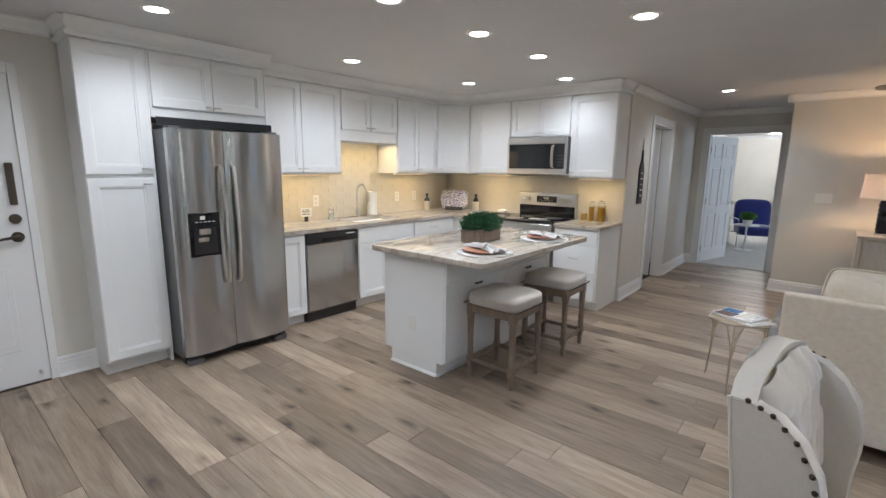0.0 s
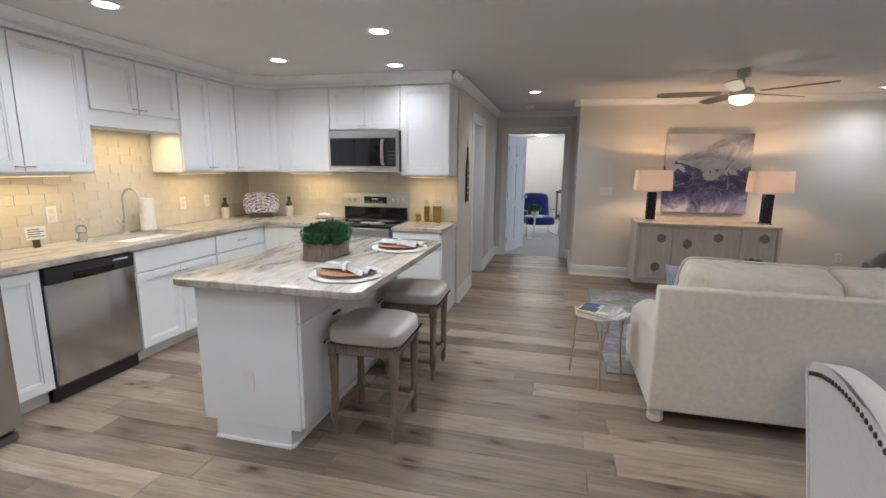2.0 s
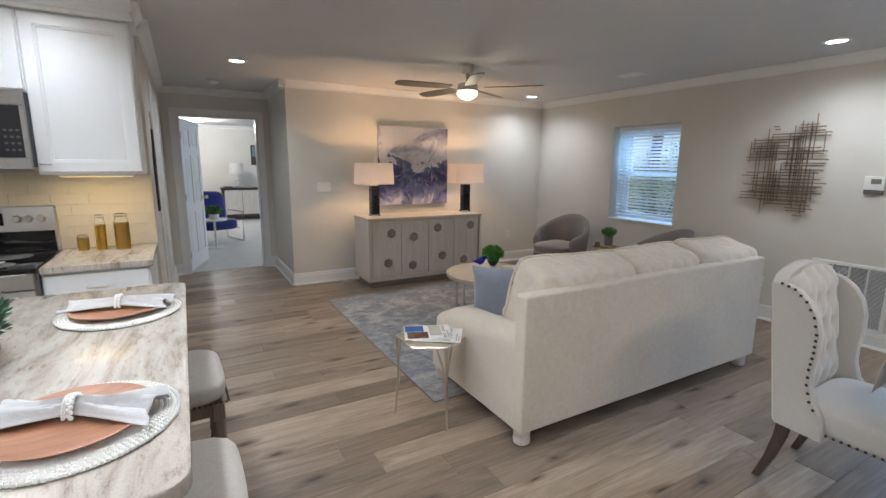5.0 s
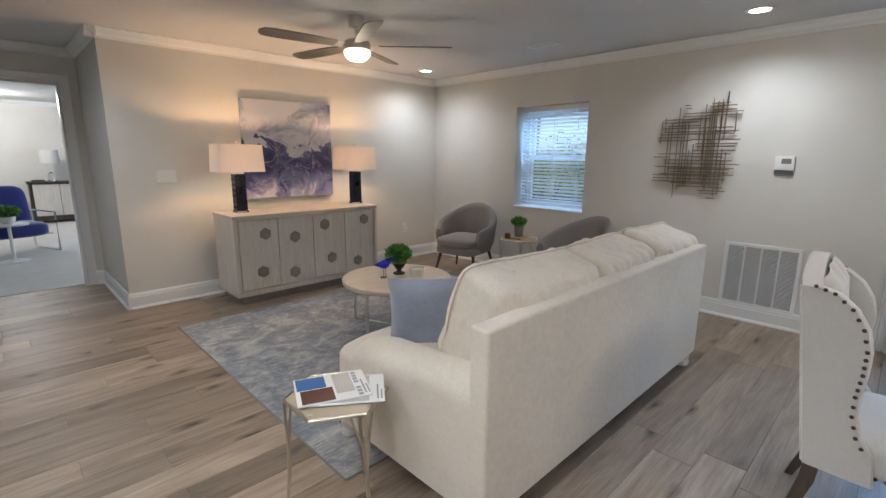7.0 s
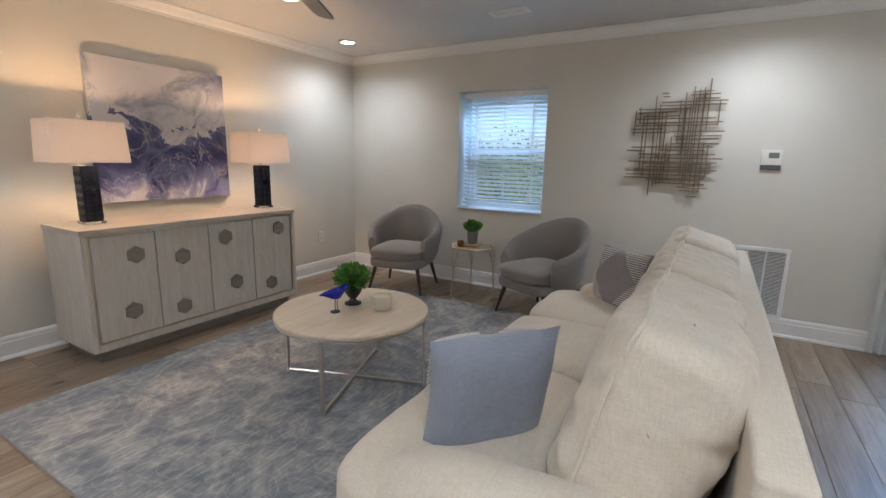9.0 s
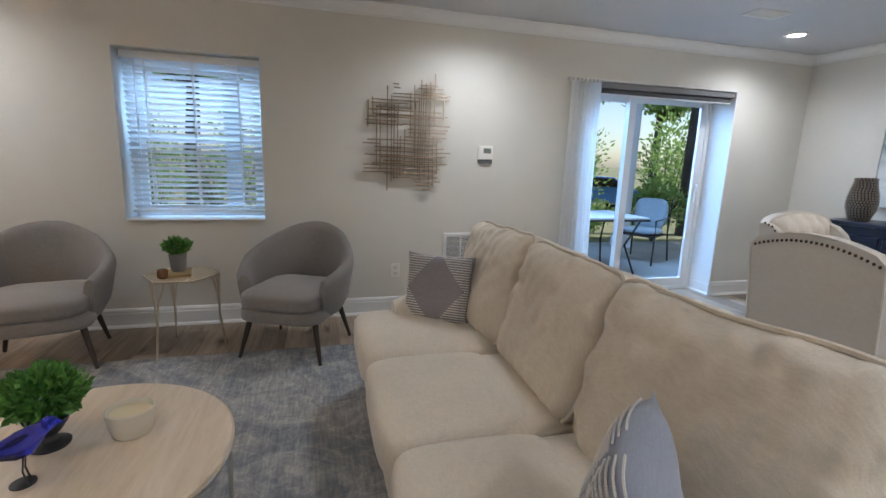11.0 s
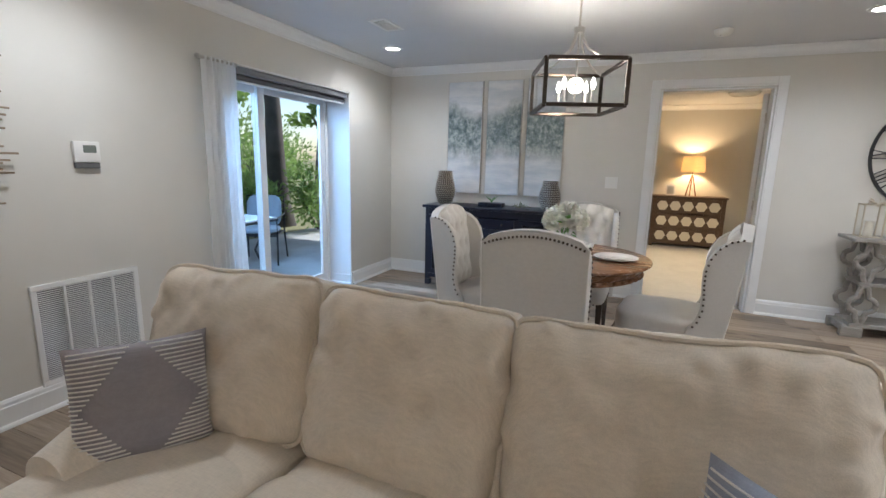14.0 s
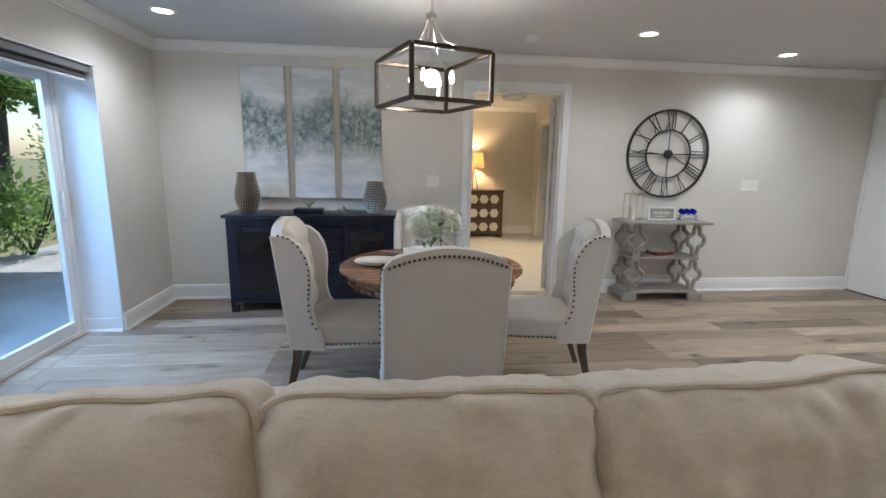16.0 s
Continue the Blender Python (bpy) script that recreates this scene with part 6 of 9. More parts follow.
# on the table between the armchairs
potted("potted_plant", "small green plant in a grey ribbed pot", pose(4.22, 6.44, 0.5245), [(0.040, 0), (0.045, 0.01), (0.052, 0.10), (0.052, 0.115), (0.047, 0.113), (0.0, 0.10)], painted("grey_pot", (0.20, 0.20, 0.20), 0.5), (0, 0, 0.165), 0.085, 0.085, 0.055, 500, 0.03, 11, herb, 0.10)
s = Shape()
s.box(-0.09, 0.09, -0.065, 0.065, 0.0, 0.022, 0.003, 1)
whole("book", s, painted("gilt_book", (0.36, 0.24, 0.10), 0.4, 0.3, 40), "gold-brown book under a plant pot", "book", pose(4.20, 6.43, 0.502, 0, 0, 12), smooth=None)
s = Shape()
s.turn([(0.022, 0), (0.030, 0.008), (0.030, 0.05), (0.024, 0.058), (0.0, 0.06)], n=18)
whole("votive_candle", s, painted("brown_glass", (0.16, 0.07, 0.03), 0.15), "small amber-brown votive candle", "candle", pose(4.10, 6.50, 0.507))


def tub_chair(m, label):
    """A barrel-backed upholstered chair that looks along -y."""
    c = thing("armchair", label, "armchair", m, "grey armchairs")
    s = Shape()
    n = 30
    outer, loops = [], []
    for k in range(n + 1):
        a = radians(-36 + (252) * k / n)
        w = math.sin((a - radians(-36)) / radians(252) * math.pi)
        top = 0.545 + 0.265 * max(0.0, w) ** 1.45 - (0.02 if k in (0, n) else 0)
        ro, ri = 0.335, 0.335 - 0.075
        ca, sa = math.cos(a), math.sin(a)
        lean = 0.045 * max(0, sa)
        ring = []
        for (r, z) in ((ri + 0.03, 0.30), (ri, 0.42), (ri + 0.004, top - 0.06), (ri + 0.016, top - 0.018), (ri + 0.038, top), (ro - 0.016, top - 0.010), (ro, top - 0.05), (ro - 0.010, 0.36), (ro - 0.055, 0.27), (ro - 0.09, 0.262)):
            f = (z - 0.27) / 0.5
            flare = 1.02 + 0.13 * max(0.0, 1 - abs(sa) * 1.15) * min(1.0, max(0.0, (z - 0.33) / 0.2)) + 0.05 * max(0.0, -sa)
            ring.append((ca * r * flare, sa * r * (1.0 if sa > 0 else 1.15) + lean * f + 0.02, z))
        loops.append(ring)
    s.loft(loops)
    part("barrel_back", s, grey_wool, c, smooth=60)
    s = Shape()
    soft_block(s, 0.262, 0.285, 0.062, (0, -0.035, 0.385), 4.5, 14, 0.004, 1.0, crown=0.02)
    part("seat_cushion", s, grey_wool, c, smooth=60)
    s = Shape()
    soft_block(s, 0.275, 0.285, 0.055, (0, -0.02, 0.295), 5.0, 10, 0.0)
    part("seat_frame", s, grey_wool, c, smooth=60)
    for sx in (-1, 1):
        for y, fy in ((-0.20, -0.255), (0.20, 0.265)):
            s = Shape()
            s.rod((sx * 0.27, fy, 0.0), (sx * 0.215, y, 0.255), 0.011, 0.020, 12)
            part("leg", s, dark_leg, c)
    return c


chair_a = tub_chair(pose(4.13, 7.16, 0.009, 0, 0, -76), "grey upholstered barrel armchair with tapered dark legs")
copy_thing(chair_a, pose(4.08, 5.71, 0.009, 0, 0, -114))

# sideboard
sb = thing("sideboard", "whitewashed oak sideboard with hexagon metal pulls", "sideboard", pose(1.615, 7.66, 0))
SW, SD, SH = 1.575, 0.50, 0.845
s = Shape()
s.box(0.05, SW - 0.05, 0.06, SD, 0.0, 0.085)
part("plinth", s, taupe_wood, sb, smooth=None)
s = Shape()
s.box(0, 0.03, 0, SD, 0.085, SH - 0.03, 0.002, 1).box(SW - 0.03, SW, 0, SD, 0.085, SH - 0.03, 0.002, 1).box(0.03, SW - 0.03, 0, SD, 0.085, 0.125).box(0.03, SW - 0.03, 0.03, SD, 0.125, SH - 0.03)
part("case", s, washed_oak, sb, smooth=None)
s = Shape()
s.box(-0.006, SW + 0.006, -0.006, SD + 0.002, SH - 0.03, SH, 0.003, 1)
part("top", s, washed_oak_x, sb, smooth=None)
s = Shape()
for x0, x1, z0, z1 in ((0.03, 0.045, 0.125, SH - 0.03), (SW - 0.045, SW - 0.03, 0.125, SH - 0.03), (0.045, SW - 0.045, SH - 0.046, SH - 0.031), (0.045, SW - 0.045, 0.125, 0.137)):
    s.box(x0, x1, 0.003, 0.03, z0, z1)
part("inlay_border", s, champagne, sb, smooth=None)
dwid = (SW - 0.09) / 4
for k in range(4):
    x0 = 0.045 + dwid * k
    s = Shape()
    s.box(x0 + 0.003, x0 + dwid - 0.003, 0.006, 0.03, 0.14, SH - 0.049, 0.002, 1)
    d = part("door", s, washed_oak, sb, smooth=None)
    for cx, cz in (((0.245, 0.66), (0.20, 0.30)), ((0.17, 0.60), (0.15, 0.245)), ((0.13, 0.69), (0.20, 0.33)), ((0.245, 0.70), (0.15, 0.25)))[k]:
        s = Shape()
        s.prism([(0.058 * math.cos(radians(30 + 60 * i)), 0.058 * math.sin(radians(30 + 60 * i))) for i in range(6)], 0, 0.012, m=Matrix.Translation((x0 + cx, 0.006, cz)) @ Matrix.Rotation(radians(90), 4, "X"), bevel=0.003)
        part("hexagon_pull", s, taupe_wood, d, "brushed pewter hexagon inlay", smooth=None)


def table_lamp(m, label):
    l = thing("table_lamp", label, "table lamp", m, "sideboard lamps")
    s = Shape()
    s.box(-0.058, 0.058, -0.058, 0.058, 0, 0.018, 0.002, 1)
    part("foot", s, glass, l, "clear acrylic foot", smooth=None)
    s = Shape()
    s.box(-0.050, 0.050, -0.050, 0.050, 0.018, 0.365, 0.004, 1)
    for k in range(6):
        for sgn in (-1, 1):
            z = 0.055 + 0.052 * k
            for dx in (-0.022, 0.022):
                s.turn([(0.020, 0.0), (0.019, 0.004), (0.012, 0.006), (0.010, 0.002), (0.0, 0.002)], n=10, m=Matrix.Translation((dx, sgn * 0.050, z)) @ Matrix.Rotation(radians(90 if sgn < 0 else -90), 4, "X"))
                s.turn([(0.020, 0.0), (0.019, 0.004), (0.012, 0.006), (0.010, 0.002), (0.0, 0.002)], n=10, m=Matrix.Translation((sgn * 0.050, dx, z)) @ Matrix.Rotation(radians(90 * sgn), 4, "Y"))
    part("base", s, navy_lacquer, l, "pierced navy ceramic base", smooth=30)
    s = Shape()
    s.rod((0, 0, 0.365), (0, 0, 0.395), 0.012).rod((0, 0, 0.395), (0, 0, 0.66), 0.003, n=6).ball((0, 0, 0.665), 0.010)
    s.rod((-0.10, 0, 0.637), (0.10, 0, 0.637), 0.002, n=6)
    part("stem", s, nickel, l)
    s = Shape()
    ring_lo, ring_hi = [], []
    a0, a1, b0, b1, h0, h1 = 0.215, 0.203, 0.125, 0.117, 0.385, 0.637

    def rect(a, b, z):
        out = []
        for cx, cy, st in ((a - 0.012, b - 0.012, 0), (-a + 0.012, b - 0.012, 90), (-a + 0.012, -b + 0.012, 180), (a - 0.012, -b + 0.012, 270)):
            out += [(cx + 0.012 * math.cos(radians(st + 30 * k)), cy + 0.012 * math.sin(radians(st + 30 * k)), z) for k in range(4)]
        return out
    s.loft([rect(a0, b0, h0), rect(a1, b1, h1), rect(a1 - 0.003, b1 - 0.003, h1), rect(a0 - 0.003, b0 - 0.003, h0), rect(a0, b0, h0)], caps=False)
    part("shade", s, lampshade("lamp_shade", (0.76, 0.73, 0.70), (0.92, 0.84, 0.80)), l, "off-white rectangular shade", smooth=30)
    s = Shape()
    s.turn([(0.012, 0.395), (0.014, 0.41), (0.028, 0.45), (0.030, 0.475), (0.020, 0.50), (0.0, 0.508)], n=14)
    part("bulb", s, bulb_glow, l)
    return l


for lx, ly in ((1.805, 7.95), (3.11, 7.95)):
    table_lamp(pose(lx, ly, 0.8455), "lit table lamp with a pierced navy base and rectangular shade")
    lamp("table_lamp_light", "POINT", TABLE_LAMP_W, (1.0, 0.58, 0.28), pose(lx, ly, 0.8455 + 0.50), 0.03)


def abstract_paint(name):
    """Poured paint: white and grey clouds above, indigo pools below, thin gold lines."""
    m = shader(name, 0.45)
    v = place_coords(m, obj=True)
    n1 = node(m, "ShaderNodeTexNoise")
    n1.inputs["Scale"].default_value, n1.inputs["Detail"].default_value, n1.inputs["Distortion"].default_value = 2.0, 4.0, 0.7
    wire(m, v, n1.inputs["Vector"])
    add = node(m, "ShaderNodeVectorMath")
    add.operation = "MULTIPLY_ADD"
    wire(m, n1.outputs["Color"], add.inputs[0])
    add.inputs[1].default_value = (0.6, 0.6, 0.6)
    wire(m, v, add.inputs[2])
    pool = grain(m, add.outputs[0], 2.6, 7, 0.55, 1.0)
    sep = node(m, "ShaderNodeSeparateXYZ")
    wire(m, v, sep.inputs[0])
    level = node(m, "ShaderNodeMath")
    level.operation = "MULTIPLY_ADD"
    wire(m, pool, level.inputs[0])
    level.inputs[1].default_value = 0.95
    wire(m, sep.outputs[2], level.inputs[2])
    # heights from the foot, lifted by the poured pools
    c = ramp(m, level.outputs[0], [(0.46, (0.50, 0.49, 0.57)), (0.56, (0.22, 0.22, 0.38)), (0.74, (0.045, 0.05, 0.17)), (0.86, (0.022, 0.024, 0.10)), (1.00, (0.07, 0.085, 0.22)),
                                   (1.12, (0.16, 0.18, 0.29)), (1.20, (0.36, 0.37, 0.43)), (1.32, (0.58, 0.56, 0.55)), (1.52, (0.52, 0.52, 0.56))])
    cloud = grain(m, add.outputs[0], 3.4, 6, 0.6, 0.6)
    c = mix(m, ramp(m, cloud, [(0.50, (0, 0, 0)), (0.64, (0.72, 0.72, 0.72))]), c, (0.13, 0.16, 0.27))
    corner = node(m, "ShaderNodeVectorMath")
    corner.operation = "DISTANCE"
    wire(m, add.outputs[0], corner.inputs[0])
    corner.inputs[1].default_value = (1.32, 0.3, 1.30)
    c = mix(m, ramp(m, corner.outputs["Value"], [(0.12, (0.85, 0.85, 0.85)), (0.34, (0, 0, 0))]), c, (0.05, 0.065, 0.17))
    # thin pale and gold edges where the pools meet
    swirl = grain(m, add.outputs[0], 2.3, 3, 0.5, 2.2)
    line = ramp(m, swirl, [(0.47, (0, 0, 0)), (0.490, (0.5, 0.5, 0.5)), (0.505, (0.05, 0.05, 0.05)), (0.53, (0, 0, 0)), (0.585, (0, 0, 0)), (0.60, (0.35, 0.35, 0.35)), (0.615, (0, 0, 0))])
    low = ramp(m, sep.outputs[2], [(0.0, (1, 1, 1)), (0.50, (0.9, 0.9, 0.9)), (0.72, (0.15, 0.15, 0.15))])
    c = mix(m, mix(m, 1.0, line, low, "MULTIPLY"), c, ramp(m, cloud, [(0.45, (0.58, 0.56, 0.62)), (0.60, (0.46, 0.37, 0.22))]))
    tint(m, c)
    bump(m, pool, 0.2, 0.003)
    return m


art = thing("abstract_painting", "square abstract canvas in indigo, white and grey", "painting", pose(1.98, 8.235, 0.94))
s = Shape()
s.box(0, 1.01, 0, 0.038, 0, 1.005, 0.003, 1)
part("canvas", s, abstract_paint("poured_paint"), art, smooth=None)
s = Shape()
s.box(0.02, 0.99, 0.038, 0.044, 0.02, 0.985)
part("stretcher", s, pale_oak, art, smooth=None)


def wall_plate(name, label, cat, m, w, h, marks, group=""):
    """A plate on a wall whose face looks to local -y."""
    p = thing(name, label, cat, m, group)
    s = Shape()
    s.box(-w / 2, w / 2, -0.006, 0.0, -h / 2, h / 2, 0.002, 1)
    part("plate", s, white_plastic, p, smooth=None)
    for x, z, mw_, mh_, mat in marks:
        s = Shape()
        s.box(x - mw_ / 2, x + mw_ / 2, -0.011, -0.006, z - mh_ / 2, z + mh_ / 2, 0.001, 1)
        part("toggle" if "switch" in name else "socket", s, mat, p, smooth=None)
    return p


wall_plate("light_switch", "white three-gang light switch plate", "light switch", pose(1.28, 8.2795, 1.19), 0.165, 0.115, [(-0.045, 0, 0.012, 0.026, white_plastic), (0, 0, 0.012, 0.026, white_plastic), (0.045, 0, 0.012, 0.026, white_plastic)])
wall_plate("outlet", "white electrical outlet on the living room wall", "outlet", pose(4.10, 8.2795, 0.42), 0.075, 0.115, [(0, 0.024, 0.034, 0.03, cream_ceramic), (0, -0.024, 0.034, 0.03, cream_ceramic)], "wall outlets")
wall_plate("outlet", "white electrical outlet under the metal wall art", "outlet", pose(EAST - 0.0005, 4.95, 0.37, 0, 0, -90), 0.075, 0.115, [(0, 0.024, 0.034, 0.03, cream_ceramic), (0, -0.024, 0.034, 0.03, cream_ceramic)], "wall outlets")
wall_plate("light_switch", "white light switch plate beside the bedroom door", "light switch", pose(2.135, SOUTH + 0.0005, 1.18, 0, 0, 180), 0.12, 0.115, [(-0.023, 0, 0.012, 0.026, white_plastic), (0.023, 0, 0.012, 0.026, white_plastic)])
wall_plate("light_switch", "white multi-gang switch plate near the entry", "light switch", pose(-1.316, SOUTH + 0.0005, 1.17, 0, 0, 180), 0.21, 0.115, [(-0.07, 0, 0.012, 0.026, white_plastic), (-0.023, 0, 0.012, 0.026, white_plastic), (0.023, 0, 0.012, 0.026, white_plastic), (0.07, 0, 0.012, 0.026, white_plastic)])
th = thing("thermostat", "white wall thermostat with a small grey screen", "thermostat", pose(EAST - 0.0005, 4.208, 1.335, 0, 0, -90))
s = Shape()
s.box(-0.065, 0.065, -0.024, 0, -0.035, 0.075, 0.005, 2)
part("housing", s, white_plastic, th, smooth=30)
s = Shape()
s.box(-0.02, 0.045, -0.0255, -0.024, 0.015, 0.055)
part("screen", s, shader("lcd_grey", 0.2, 0, (0.17, 0.19, 0.17)), th, smooth=None)
s = Shape()
s.box(-0.062, 0.062, -0.018, 0, -0.068, -0.037, 0.003, 1)
part("lower_plate", s, dark_steel, th, "grey lower plate", smooth=None)

# return-air grille
gr = thing("return_air_grille", "white louvred return-air grille low on the wall", "air vent", pose(EAST - 0.0005, 4.545, 0.135, 0, 0, -90))
GW, GH = 0.55, 0.545
s = Shape()
f = 0.028
s.box(0, GW, -0.012, 0, 0, f, 0.003, 1).box(0, GW, -0.012, 0, GH - f, GH, 0.003, 1).box(0, f, -0.012, 0, f, GH - f, 0.003, 1).box(GW - f, GW, -0.012, 0, f, GH - f, 0.003, 1)
part("frame", s, trim_paint, gr, smooth=None)
# dark grey sheet gives the louvre gaps their shade by colour
s = Shape()
s.box(f, GW - f, -0.0015, 0, f, GH - f)
part("shade_backing", s, dark_steel, gr, smooth=None)
for k in range(3):
    s = Shape()
    x = f + (GW - 2 * f) * (k + 1) / 4
    s.box(x - 0.006, x + 0.006, -0.014, -0.001, f, GH - f, 0.001, 1)
    part("divider", s, trim_paint, gr, smooth=None)
lv = Shape()
lv.loft([[(x, -0.0090, -0.0016), (x, -0.0030, 0.0020), (x, -0.0025, 0.0012), (x, -0.0085, -0.0024)] for x in (f, GW - f)])
lv0 = part("louvre", lv, trim_paint, gr, smooth=None)
for k in range(46):
    ob = lv0 if k == 0 else new("louvre", lv0.data)
    ob.parent = gr
    ob.location = (0, 0, f + 0.008 + k * (GH - 2 * f - 0.012) / 45)

# metal wall art: crossed rods
wa = thing("metal_wall_art", "bronze wall art of crossed metal rods", "wall art", pose(EAST - 0.03, 4.872, 1.475))
r = random.Random(21)
AW, AH = 0.76, 0.90
# bundles of parallel rods: place across, from, to, how many (shares of width and height, from the top corner)
LYING = [(.10, .28, .46, 2), (.11, .60, .86, 3), (.18, .25, .97, 2), (.25, .12, .60, 3), (.34, .10, .95, 3), (.41, .02, .45, 2), (.47, .42, 1.0, 4), (.57, .0, .30, 2), (.58, .25, .87, 3),
         (.65, .08, .98, 3), (.73, .15, .96, 3), (.80, .05, .85, 3), (.86, .28, .84, 2), (.92, .55, .88, 2), (.98, .60, .86, 1)]
STANDING = [(.12, .18, .44, 2), (.20, .20, .85, 2), (.31, .10, .98, 2), (.38, .20, .95, 2), (.45, .45, .92, 2), (.55, .06, .62, 2), (.62, .12, .88, 3), (.69, .04, .96, 3), (.76, .0, .45, 2), (.80, .50, .92, 2), (.88, .08, .40, 1)]
for flat, bundles in ((True, LYING), (False, STANDING)):
    for at, u0, u1, count in bundles:
        for k in range(count):
            c = at + (k - (count - 1) / 2) * r.uniform(0.024, 0.036) * (1.0 if flat else 1.4)
            a0, a1 = u0 + r.uniform(-0.02, 0.10), u1 - r.uniform(-0.02, 0.10)
            s = Shape()
            if flat:
                x = r.uniform(-0.010, -0.002)
                s.rod((x, (0.5 - a0) * AW, (0.5 - c) * AH), (x, (0.5 - a1) * AW, (0.5 - c) * AH + r.uniform(-0.004, 0.004)), 0.0048, n=6)
            else:
                x = r.uniform(0.0, 0.008)
                s.rod((x, (0.5 - c) * AW, (0.5 - a0) * AH), (x, (0.5 - c) * AW + r.uniform(-0.004, 0.004), (0.5 - a1) * AH), 0.0045, n=6)
            part("rod", s, bronze_art, wa)
for y, z in ((-0.15, 0.15), (0.15, 0.15), (0.0, -0.2)):
    s = Shape()
    s.rod((0.0, y, z), (0.0295, y, z), 0.004, n=6)
    part("standoff", s, bronze_art, wa)

# ceiling fan
fan = thing("ceiling_fan", "brushed nickel ceiling fan with grey blades and lit globe", "ceiling fan", pose(2.23, 6.54, 0))
s = Shape()
s.turn([(0.055, CEIL), (0.06, CEIL - 0.03), (0.052, CEIL - 0.075), (0.018, CEIL - 0.085), (0.016, CEIL - 0.15), (0.04, CEIL - 0.155), (0.09, CEIL - 0.17), (0.105, CEIL - 0.20), (0.10, CEIL - 0.235), (0.075, CEIL - 0.245)][::-1], n=32)
part("motor_housing", s, nickel, fan)
s = Shape()
s.turn([(0.0, CEIL - 0.315), (0.05, CEIL - 0.308), (0.085, CEIL - 0.285), (0.098, CEIL - 0.255), (0.098, CEIL - 0.2455), (0.0, CEIL - 0.2455)], n=32)
part("light_globe", s, fan_glow, fan, "lit frosted glass globe")
for k in range(5):
    a = radians(-43 + 72 * k)
    m = Matrix.Rotation(a, 4, "Z") @ Matrix.Translation((0, 0, CEIL - 0.205)) @ Matrix.Rotation(radians(11), 4, "X")
    s = Shape()
    out = [(0.17, -0.045), (0.35, -0.062), (0.62, -0.066), (0.69, -0.055), (0.715, -0.02), (0.715, 0.02), (0.69, 0.055), (0.62, 0.066), (0.35, 0.062), (0.17, 0.045)]
    s.prism(out, -0.003, 0.004, m=m)
    b = part("blade", s, taupe_wood, fan, smooth=None)
    s = Shape()
    s.box(0.09, 0.21, -0.016, 0.016, 0.0045, 0.010, 0.002, 1, m=m)
    part("blade_iron", s, nickel, b, smooth=None)
lamp("fan_light", "POINT", FAN_W, (1.0, 0.80, 0.55), pose(2.23, 6.54, CEIL - 0.42), 0.14)

# ---- dining area ----


